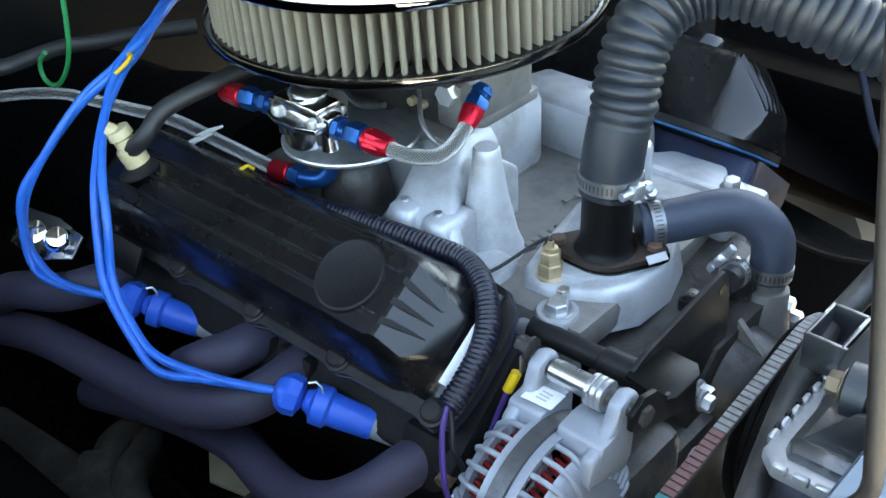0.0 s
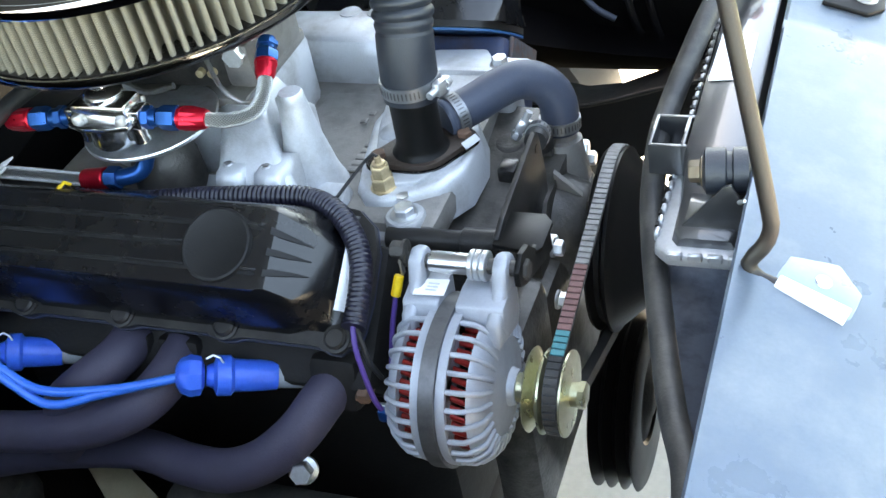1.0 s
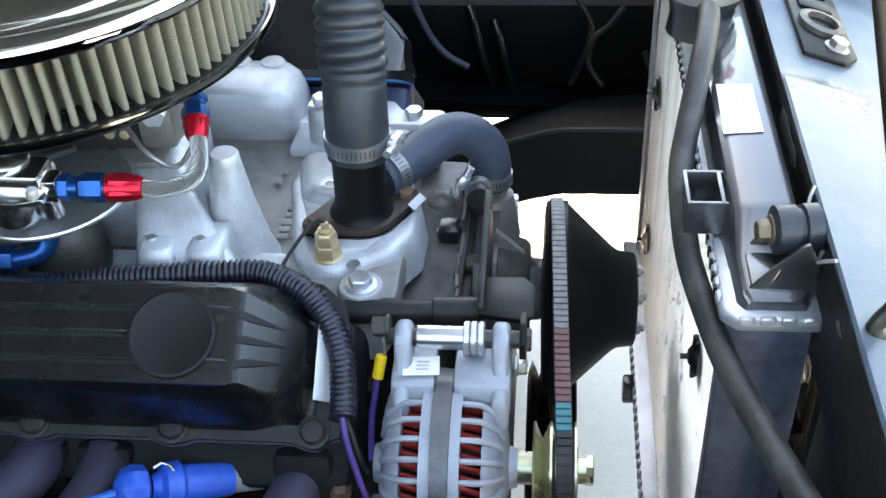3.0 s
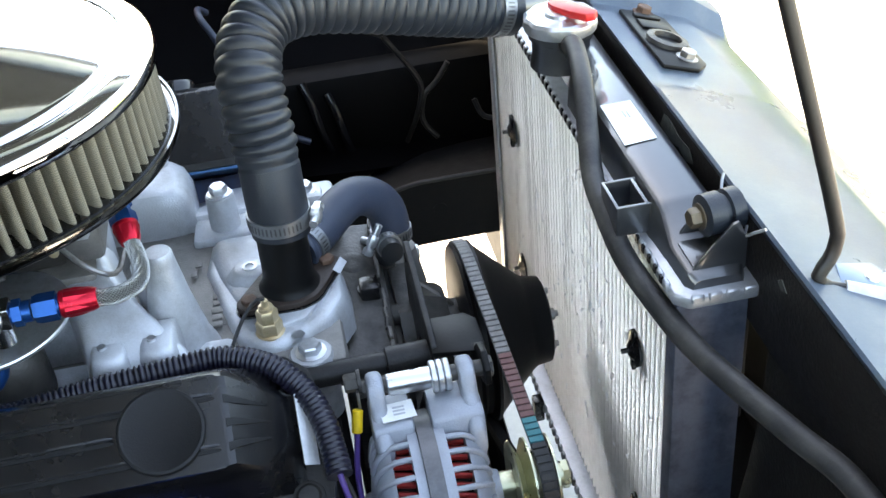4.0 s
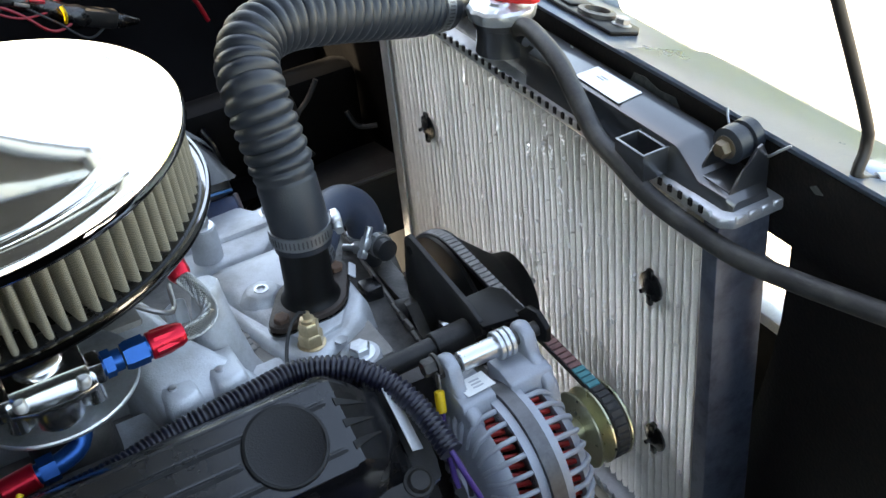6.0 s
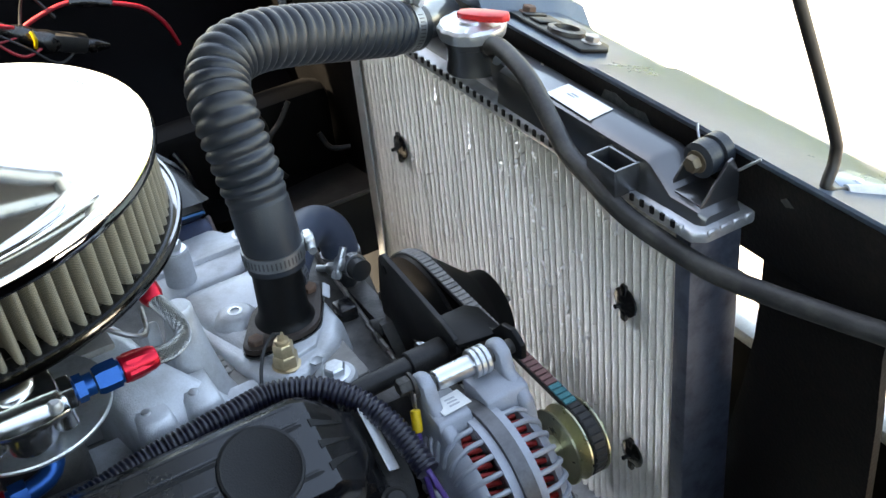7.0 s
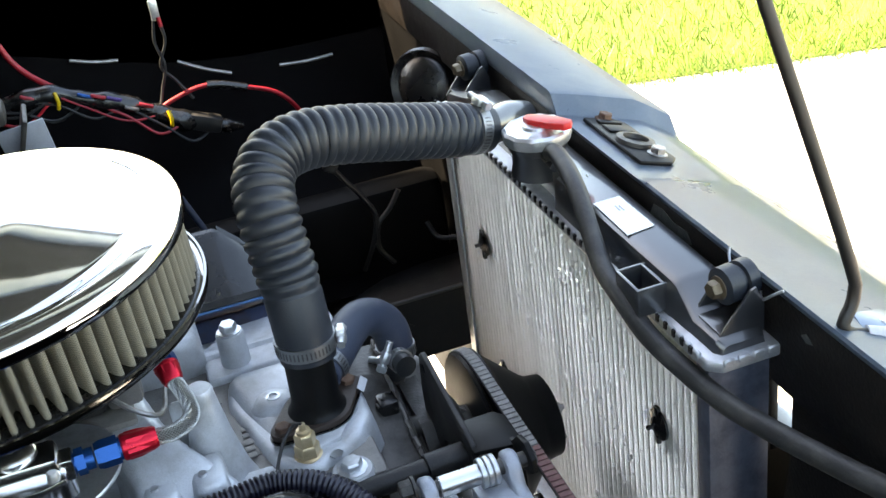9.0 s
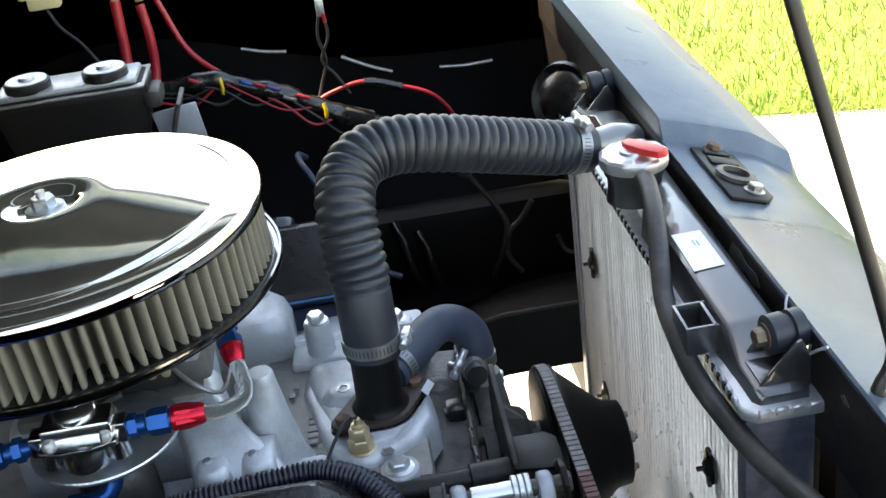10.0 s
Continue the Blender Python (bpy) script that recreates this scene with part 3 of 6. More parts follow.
    part("grille_upright", box((0.50, -0.235, 0.74), (0.01, 0.012, 0.19), 0.002), BLACKPAINT, car)
    return car


car = car_body()


def tension_spring():
    """A short bare coil hooked between the support and the latch stay."""
    pts = [(0.356 + 0.0022 * k / 4, -0.052 + 0.010 * math.cos(math.pi * k / 4), 0.822 + 0.010 * math.sin(math.pi * k / 4)) for k in range(49)]
    solo("tension_spring", tube([(0.352, -0.042, 0.812), *pts, (0.388, -0.042, 0.812)], 0.0016, 8, 0.003), STEEL, "small bare steel coil spring beside the radiator", "spring")


tension_spring()


def hood_latch():
    t = thing("hood_latch", "dark steel hood latch plate with two bolts on the panel", "hood latch", (0.38, 0.14, 1.015))
    m = pose(0.3815, 0.131, PANEL_Z - 0.0172, 0, 18.0, 0)
    plate = [(-0.022, -0.06), (0.012, -0.06), (0.024, -0.046), (0.022, 0.052), (0.010, 0.064), (-0.022, 0.06)]
    part("plate", moved(prism(plate, (1, 0, 0), (0, 1, 0), (0, 0, 1), (0, 0, 0), 0.004, 0.0012), m), BLACKPAINT, t)
    part("raised_ring", moved(lathe([(0.019, 0.004), (0.019, 0.008), (0.013, 0.009), (0.012, 0.004)], (0, -0.008, 0), (0, -0.008, 1), 28), m), OILYCAST, t)
    part("opening", moved(lathe([(0.0121, 0.0045), (0, 0.0047)], (0, -0.008, 0), (0, -0.008, 1), 24), m), BLACKPAINT, t)
    part("slot", moved(box((0.0, 0.026, 0.005), (0.028, 0.018, 0.003), 0.001), m), BLACKPAINT, t)
    part("slot", moved(box((0.0, 0.046, 0.005), (0.026, 0.008, 0.003), 0.001), m), BLACKPAINT, t)
    for y, x, mt in ((0.058, 0.001, RUST), (-0.038, 0.008, STEEL)):
        part("bolt", moved(hexagon((x, y, 0.004), (x, y, 0.011), 0.0075, 0.010), m), mt, t)


hood_latch()


def prop_rod():
    t = thing("prop_rod", "bent dark steel hood prop rod in its pivot bracket", "prop rod", (0.375, -0.25, 1.015))
    knee = Vector((0.358, -0.2397, 1.067))
    way = Vector((-0.219, 0.223, 0.956))
    pts = [knee + way * 0.89, knee + way * 0.5, knee + way * 0.2, knee + way * 0.02, knee - Vector((0.001, 0, 0.012)),
           (0.348, -0.243, 1.040), (0.347, -0.244, 1.034), (0.354, -0.247, 1.0285), (0.370, -0.251, 1.0255), (0.398, -0.260, 1.0175)]
    part("rod", tube(pts, 0.0047, 12, 0.006), RODSTEEL, t)
    part("sleeve", tube([(0.362, -0.2485, 1.0265), (0.380, -0.2545, 1.0222), (0.400, -0.2605, 1.0170)], 0.0068, 14), PRINT, t, "dull plated sleeve")
    plate = [(-0.020, -0.012), (0.006, -0.022), (0.026, -0.012), (0.026, 0.010), (0.008, 0.024), (-0.018, 0.014)]
    part("bracket", moved(prism(plate, (1, 0, 0), (0, 1, 0), (0, 0, 1), (0, 0, 0), 0.003, 0.001), pose(0.380, -0.2435, 1.0222, 0, 17, -14)), BODYPAINT, t, "painted steel bracket")
    part("bolt", lathe([(0.0055, 0), (0.0045, 0.002), (0, 0.003)], (0.386, -0.2385, 1.0225), (0.3885, -0.238, 1.0300), 16), ZINC, t)


prop_rod()


# ---- radiator ----
RX, RY0, RY1 = 0.285, -0.165, 0.412     # rear face, near end, far end
RZ0, RZ1 = 0.580, 0.978


def radiator():
    t = thing("radiator", "aluminium-core radiator with black plastic top tank, rear side facing the engine", "radiator", (0.305, 0.12, RZ0 - 0.05))
    depth, pitch = 0.030, 0.0105
    ys = np.arange(RY0 + 0.012, RY1 - 0.008, pitch)
    # one flat tube mesh shared by all
    me = None
    for y in ys:
        if me is None:
            ob = part("tube", box((RX + depth / 2, 0, (RZ0 + RZ1) / 2), (depth - 0.0026, 0.0031, RZ1 - RZ0), 0.0009, 1), CORETUBE, t)
            me, off = ob.data, ob.location.copy()
            ob.location = off + Vector((0, y, 0))
        else:
            ob = new("tube", me)
            ob.parent = t
            ob.location = off + Vector((0, y, 0))
    # folded fins between the tubes
    rng = random.Random(2)
    verts, faces = [], []
    fold = 0.0028
    for y in ys[:-1]:
        a, b = y + 0.0014, y + pitch - 0.0014
        z, slant = RZ0 + rng.uniform(0, fold), rng.uniform(0.0045, 0.0060)
        while z < RZ1 - 3 * fold:
            bent = 0.0012 * rng.uniform(-1, 1) if rng.random() < 0.08 else 0.0
            front, n = RX + 0.0002 + rng.uniform(0, 0.0003), len(verts)
            for yy, up in ((a, slant), (b, 0.0)):
                verts += [(front, yy, z + up + bent - 0.0027), (front + 0.0014, yy, z + up), (RX + depth - 0.001, yy, z + up)]
            faces += [(n, n + 1, n + 4, n + 3), (n + 1, n + 2, n + 5, n + 4)]
            z += fold * rng.uniform(0.95, 1.05)
    me = bpy.data.meshes.new("fins")
    me.from_pydata(verts, [], faces)
    me.materials.append(FIN)
    fins = new("fins", me)
    fins.parent, fins.location = t, -t.location
    tagged(fins, "dusty folded aluminium cooling fins", kind="stuff")
    # flattened fin edges that catch the light
    verts, faces = [], []
    for _ in range(110):
        y, z = rng.uniform(RY0 + 0.02, RY1 - 0.02), RZ0 + 0.02 + (RZ1 - RZ0 - 0.04) * rng.random()
        if rng.random() < 0.5:
            y, z = rng.gauss(0.06, 0.08), rng.gauss(0.84, 0.07)
        for k in range(rng.choice((1, 1, 2, 2, 3, 5))):
            n, yy, zz = len(verts), y + rng.uniform(-0.002, 0.002), z + k * 0.0031
            w, h, tip = rng.uniform(0.0018, 0.0050), rng.uniform(0.0012, 0.0028), rng.uniform(-0.0004, 0.0014)
            verts += [(RX - 0.0006, yy, zz), (RX - 0.0006, yy + w, zz), (RX + tip, yy + w, zz + h), (RX + tip, yy, zz + h)]
            faces.append((n, n + 1, n + 2, n + 3))
    me = bpy.data.meshes.new("bent_fins")
    me.from_pydata(verts, [], faces)
    me.materials.append(FLECK)
    bent = new("bent_fins", me)
    bent.parent, bent.location = t, -t.location
    tagged(bent, "bright flattened fin edges", kind="stuff")
    zc, zh = (RZ0 + RZ1) / 2, RZ1 - RZ0
    # side plates: far one folded, near one a wide weathered channel
    part("side_plate", prism([(RX - 0.0035, RY1 - 0.014), (RX - 0.0005, RY1 - 0.014), (RX - 0.0005, RY1 + 0.002), (RX + 0.039, RY1 + 0.002), (RX + 0.039, RY1 + 0.006), (RX - 0.0035, RY1 + 0.006)], (1, 0, 0), (0, 1, 0), (0, 0, 1), (0, 0, RZ0), zh, 0.0008), CRIMP, t)
    part("side_plate", prism([(RX - 0.0005, RY0 + 0.010), (RX - 0.0005, RY0 - 0.008), (RX + 0.052, RY0 - 0.008), (RX + 0.052, RY0 + 0.010), (RX + 0.049, RY0 + 0.010), (RX + 0.049, RY0 - 0.004),
                                (RX + 0.0025, RY0 - 0.004), (RX + 0.0025, RY0 + 0.010)], (1, 0, 0), (0, 1, 0), (0, 0, 1), (0, 0, RZ0), zh, 0.0008), SIDESTEEL, t, "weathered grey side channel")
    # header plates with crimped edges
    for z, name, back in ((RZ1 + 0.006, "crimped_header", 0.006), (RZ0 - 0.006, "crimped_header", 0.016)):
        poly = [(RX - back, RY0 - 0.012), (RX + 0.004, RY0 - 0.021), (RX + 0.052, RY0 - 0.021), (RX + 0.062, RY0 - 0.012),
                (RX + 0.062, RY1 + 0.004), (RX - back, RY1 + 0.004)]
        part(name, prism(poly, (1, 0, 0), (0, 1, 0), (0, 0, 1), (0, 0, z - 0.005), 0.010, 0.0025), CRIMP, t)
    # crimped tabs round both headers, each on a shared mesh
    def tabs(places, size):
        first = None
        for q in places:
            if first is None:
                first = part("crimp_tab", box((0, 0, 0), size, 0.0012, 1), CRIMP, t)
                ob, off = first, first.location.copy()
            else:
                ob = new("crimp_tab", first.data)
                ob.parent = t
            ob.location = off + Vector(q)
    tabs([(RX - 0.0056, y, RZ1 + 0.010) for y in np.arange(RY0, RY1, 0.0125)], (0.004, 0.0085, 0.0075))
    tabs([(RX + 0.009 + k * 0.0125, RY0 - 0.0205, RZ1 + 0.010) for k in range(4)], (0.0095, 0.004, 0.0065))
    tabs([(RX - 0.0164, y, RZ0 - 0.003) for y in np.arange(RY0, RY1, 0.0125)], (0.004, 0.007, 0.009))
    part("bottom_tank", box((RX + 0.024, (RY0 + RY1) / 2, RZ0 - 0.034), (0.06, RY1 - RY0, 0.046), 0.01), TANKPLASTIC, t)
    part("press_tie", box((RX - 0.022, 0.169, RZ0 - 0.008), (0.012, 0.016, 0.03), 0.003), BLACKPLASTIC, t)
    # the shaded gaps between the tabs, put in as small black blocks
    gaps = [box((RX - 0.0072, y + 0.00625, RZ1 + 0.011), (0.002, 0.004, 0.006)) for y in np.arange(RY0, RY1, 0.0125)]
    tagged(part("crimp_gap_shade", joined(*gaps), BLACKPAINT, t, "black pieces for the shade in the gaps between tabs"), kind="stuff")
    # top tank: box with a lower step near the mounts
    top = RZ1 + 0.008
    def tank_section(y, w0, w1, h, r=0.008):
        x0, x1 = RX + w0, RX + w1
        return [(x0 - 0.002, y, top), (x0, y, top + h - r), (x0 + 0.3 * r, y, top + h - 0.3 * r), (x0 + r, y, top + h),
                (x1 - r, y, top + h), (x1 - 0.3 * r, y, top + h - 0.3 * r), (x1, y, top + h - r), (x1 + 0.002, y, top)]
    sec = [tank_section(RY0 - 0.012, 0.010, 0.044, 0.010, 0.004), tank_section(RY0 - 0.006, 0.006, 0.047, 0.014, 0.004), tank_section(RY0 + 0.026, 0.005, 0.047, 0.014, 0.005),
           tank_section(RY0 + 0.050, 0.004, 0.047, 0.033), tank_section(RY0 + 0.056, 0.003, 0.047, 0.0355), tank_section(0.10, 0.002, 0.047, 0.036), tank_section(0.106, 0.012, 0.047, 0.036),
           tank_section(0.33, 0.012, 0.047, 0.036), tank_section(0.355, 0.006, 0.047, 0.028), tank_section(RY1, 0.006, 0.046, 0.014)]
    part("top_tank", loft(sec), TANKPLASTIC, t, "scuffed black plastic top tank", 35)
    # small open square bracket on the tank's rear
    bx, by, bz = RX - 0.0105, -0.0875, top + 0.0185
    walls = [box((bx + 0.002, by + 0.0175, bz), (0.025, 0.0025, 0.024), 0.0006), box((bx + 0.002, by - 0.0175, bz), (0.025, 0.0025, 0.024), 0.0006),
             box((bx - 0.0105, by, bz), (0.0025, 0.0375, 0.024), 0.0006), box((bx + 0.0115, by, bz), (0.003, 0.0375, 0.024), 0.0008), box((bx, by, bz - 0.012), (0.022, 0.035, 0.003))]
    part("clip_socket", joined(*walls), TANKPLASTIC, t)
    # mounts at both ends: two gussets and a bolted rubber bush
    for y, s in ((-0.150, 1), (0.398, 1)):
        g = [prism([(0, 0), (0.043, 0), (0.043, 0.026), (0.036, 0.040), (0.031, 0.038)], (1, 0, 0), (0, 0, 1), (0, 1, 0), (RX + 0.006, y + d, top + 0.008), 0.0026, 0.0006) for d in (-0.020, 0.017)]
        g.append(box((RX + 0.030, y, top + 0.0135), (0.036, 0.036, 0.004), 0.001))
        part("mount_gusset", joined(*g), TANKPLASTIC, t)
        bush = part("rubber_bush", lathe([(0.010, 0), (0.0148, 0.002), (0.0148, 0.014), (0.012, 0.015), (0.012, 0.018), (0.0148, 0.019), (0.0148, 0.028), (0.009, 0.030)],
                                         (RX + 0.022, y - 0.001, top + 0.044), (RX + 0.060, y + 0.004, top + 0.044), 28), RUBBER, t, "grey-black rubber bush")
        part("bolt", joined(hexagon((RX + 0.022, y - 0.001, top + 0.044), (RX + 0.0135, y - 0.002, top + 0.044), 0.0072, 0.0095)), BROWNBOLT, t, "brown weathered bolt")
    # filler neck, hose inlet
    part("filler_neck", lathe([(0.028, 0), (0.026, 0.012), (0.026, 0.026), (0.029, 0.028), (0.029, 0.036)], (RX + 0.010, 0.153, top + 0.018), (RX + 0.010, 0.153, top + 1), 32), TANKPLASTIC, t)
    part("overflow_nipple", tube([(RX + 0.010, 0.135, top + 0.040), (RX + 0.008, 0.108, top + 0.041)], 0.005, 12), TANKPLASTIC, t)
    inlet = [(RX + 0.032, 0.240, top + 0.036), (RX + 0.012, 0.232, top + 0.044), (RX - 0.010, 0.217, top + 0.048), (RX - 0.042, 0.2015, top + 0.0575)]
    part("hose_inlet", tube(inlet, 0.019, 24), TANKPLASTIC, t)
    # black press-in ties on the core
    for y, z in ((0.317, 0.846), (-0.093, 0.870), (-0.103, 0.694), (0.300, 0.672)):
        part("press_tie", joined(lathe([(0.0150, 0), (0.0150, 0.002), (0.009, 0.004), (0.005, 0.007)], (RX - 0.0005, y, z), (RX - 1, y, z), 12),
                                     rod_bm((RX, y, z), (RX - 0.013, y, z), 0.0022), box((RX - 0.003, y, z + 0.013), (0.004, 0.007, 0.012), 0.001), box((RX - 0.003, y, z - 0.013), (0.004, 0.007, 0.012), 0.001)), BLACKPLASTIC, t)
    # white paper label on the tank
    lab = part("label", prism([(RX + 0.0075, -0.034), (RX + 0.0345, -0.031), (RX + 0.0340, 0.032), (RX + 0.0085, 0.0315)], (1, 0, 0), (0, 1, 0), (0, 0, 1), (0, 0, top + 0.0365), 0.0006), WHITE, t, "white paper label")
    part("print_bars", joined(*[box((RX + 0.022 + 0.003 * k, 0.012 - 0.002 * k, top + 0.0374), (0.0012, 0.010, 0.0004)) for k in range(2)]), PRINT, lab)
    return t, top


RADIATOR, TANK_TOP = radiator()


def radiator_cap():
    c = (RX + 0.010, 0.153, TANK_TOP + 0.055)
    prof = [(0.026, -0.004), (0.0322, -0.002), (0.0330, 0.004), (0.0325, 0.008), (0.0295, 0.0105), (0.0285, 0.0095), (0.014, 0.0105), (0.012, 0.013), (0.0, 0.0135)]
    bm = lathe(prof, c, (c[0], c[1], c[2] + 1), 48)
    for v in bm.verts:
        d = Vector((v.co.x - c[0], v.co.y - c[1]))
        if d.length > 0.029 and v.co.z > c[2] - 0.001:
            a = math.atan2(d.y, d.x)
            k = 1 + 0.028 * math.cos(12 * a)
            v.co.x, v.co.y = c[0] + d.x * k, c[1] + d.y * k
    t = part("cap", bm, ZINC, RADIATOR, "zinc radiator cap")
    lever = [(-0.022, -0.004), (-0.012, -0.008), (0.012, -0.009), (0.030, -0.007), (0.034, 0.0), (0.030, 0.007), (0.012, 0.009), (-0.012, 0.008), (-0.022, 0.005)]
    part("lever", moved(prism(lever, (1, 0, 0), (0, 1, 0), (0, 0, 1), (0, 0, 0), 0.007, 0.0015), pose(c[0] + 0.006, c[1] - 0.004, c[2] + 0.012, 0, -4, -62)), REDPLASTIC, t, "red plastic vent lever")


radiator_cap()


def overflow_hose():
    pts = [(0.2945, 0.126, 1.034), (0.2935, 0.102, 1.042), (0.2835, 0.044, 1.037), (0.273, -0.003, 1.019), (0.2655, -0.04, 1.003), (0.2635, -0.072, 0.996), (0.266, -0.115, 0.980),
           (0.275, -0.160, 0.969), (0.285, -0.200, 0.962), (0.298, -0.250, 0.963), (0.312, -0.300, 0.966), (0.327, -0.345, 0.966), (0.331, -0.40, 0.962), (0.331, -0.52, 0.945)]
    t = thing("overflow_hose", "worn black rubber overflow hose along the radiator tank", "hose", pts[0])
    part("hose_body", tube(pts, 0.0085, 14), OVERHOSE, t)
    q, way = Vector(pts[0]), Vector((-0.001, -0.024, 0.008)).normalized()
    part("end_lip", lathe([(0.0084, 0.0), (0.0092, 0.001), (0.0092, 0.005), (0.0085, 0.006)], q, q + way, 16), OVERHOSE, t)


overflow_hose()


# ---- engine ----
EY = 0.09   # the engine's centre line


def engine_block():
    t = thing("engine_block", "dark greasy V8 engine block with cylinder heads", "engine", (-0.2, EY, 0.45))
    part("block", box((-0.20, EY, 0.64), (0.50, 0.34, 0.34), 0.02), SOOTSHADE, t, "oily dark iron block")
    part("head_end", box((0.037, 0.300, 0.824), (0.006, 0.090, 0.050), 0.002, rot=(-40, 0, 0)), HEADEND, t, "grey and rusty end face of the head")
    for s in (1, -1):
        # far head in the lit blue, near head darkened for its shade
        part("cylinder_head", moved(box((0, 0, 0), (0.47, 0.125, 0.09), 0.008), pose(-0.20, EY + s * (0.20 if s > 0 else 0.185), 0.805, -s * 40)), HEADBLUE if s > 0 else SOOTSHADE, t,
             "blue painted iron cylinder head" if s > 0 else "cylinder head darkened for the shade below its cover")
        for x in (-0.40, -0.20, -0.15, 0.0):
            part("exhaust_port", moved(box((0, 0, 0), (0.045, 0.03, 0.05), 0.008), pose(x, EY + s * 0.245, 0.795, s * 20)), RUST if s > 0 else SOOTSHADE, t)
    # timing cover behind the water pump
    part("timing_cover", joined(box((0.080, EY, 0.71), (0.05, 0.26, 0.24), 0.012), prism([(-0.03, 0.70), (0.17, 0.70), (0.165, 0.846), (0.02, 0.818), (-0.02, 0.812)], (0, 1, 0), (0, 0, 1), (1, 0, 0), (0.082, 0, 0), 0.030, 0.003)), GREASY, t, "greasy dark timing cover")
    tilt = pose(0.075, 0.075, 0.8405, 11.5, 5, 0)
    part("front_plate", moved(box((0, 0, 0), (0.062, 0.185, 0.010), 0.003), tilt), GREASY, t)
    part("plate_dent", moved(lathe([(0.014, 0.0), (0.012, 0.0012), (0.006, 0.0006), (0, 0.0004)], (0.004, 0.042, 0.0045), (0.004, 0.042, 1), 20), tilt), GREASY, t)
    rng = random.Random(9)
    for k in range(15):
        y = -0.088 + 0.0125 * k
        part("gasket_edge", moved(box((0.0255 + rng.uniform(-0.0015, 0.001), y, 0.002 + rng.uniform(-0.001, 0.003)), (0.0022 + rng.uniform(0, 0.002), 0.0128, 0.012 + rng.uniform(-0.002, 0.003)), 0.0007, 1, (rng.uniform(-6, 6), 0, rng.uniform(-7, 7))), tilt), CAST if k % 4 else GREASY, t)
    for y, z in ((0.128, 0.842), (0.06, 0.826), (0.0, 0.812), (-0.012, 0.77), (0.165, 0.79)):
        part("cover_boss", rod_bm((0.100, y, z), (0.120, y, z), 0.0115, 0.0105, 18, 0.001), GREASY, t)
    part("sensor_plug", joined(box((0.090, 0.078, 0.846), (0.018, 0.022, 0.020), 0.003), rod_bm((0.09, 0.078, 0.83), (0.09, 0.078, 0.85), 0.011, seg=16)), BLACKPLASTIC, t, "black plug in the plate")
    part("front_casting", joined(box((0.120, 0.045, 0.67), (0.05, 0.29, 0.22), 0.015), box((0.13, -0.06, 0.76), (0.035, 0.09, 0.10), 0.015)), GREASY, t)
    part("bell_housing", loft([[(x, EY + g * 0.20 * math.cos(a), 0.66 + g * 0.21 * math.sin(a)) for a in np.linspace(0, 2 * math.pi, 20, endpoint=False)] for x, g in ((-0.44, 1.0), (-0.50, 1.02), (-0.62, 0.86), (-0.74, 0.72), (-0.97, 0.66))]), BAYBLACK, t, "dark bell housing behind the block")
    part("oil_pan", box((-0.25, EY, 0.40), (0.42, 0.26, 0.16), 0.03), BLACKPAINT, t)
    return t


block = engine_block()


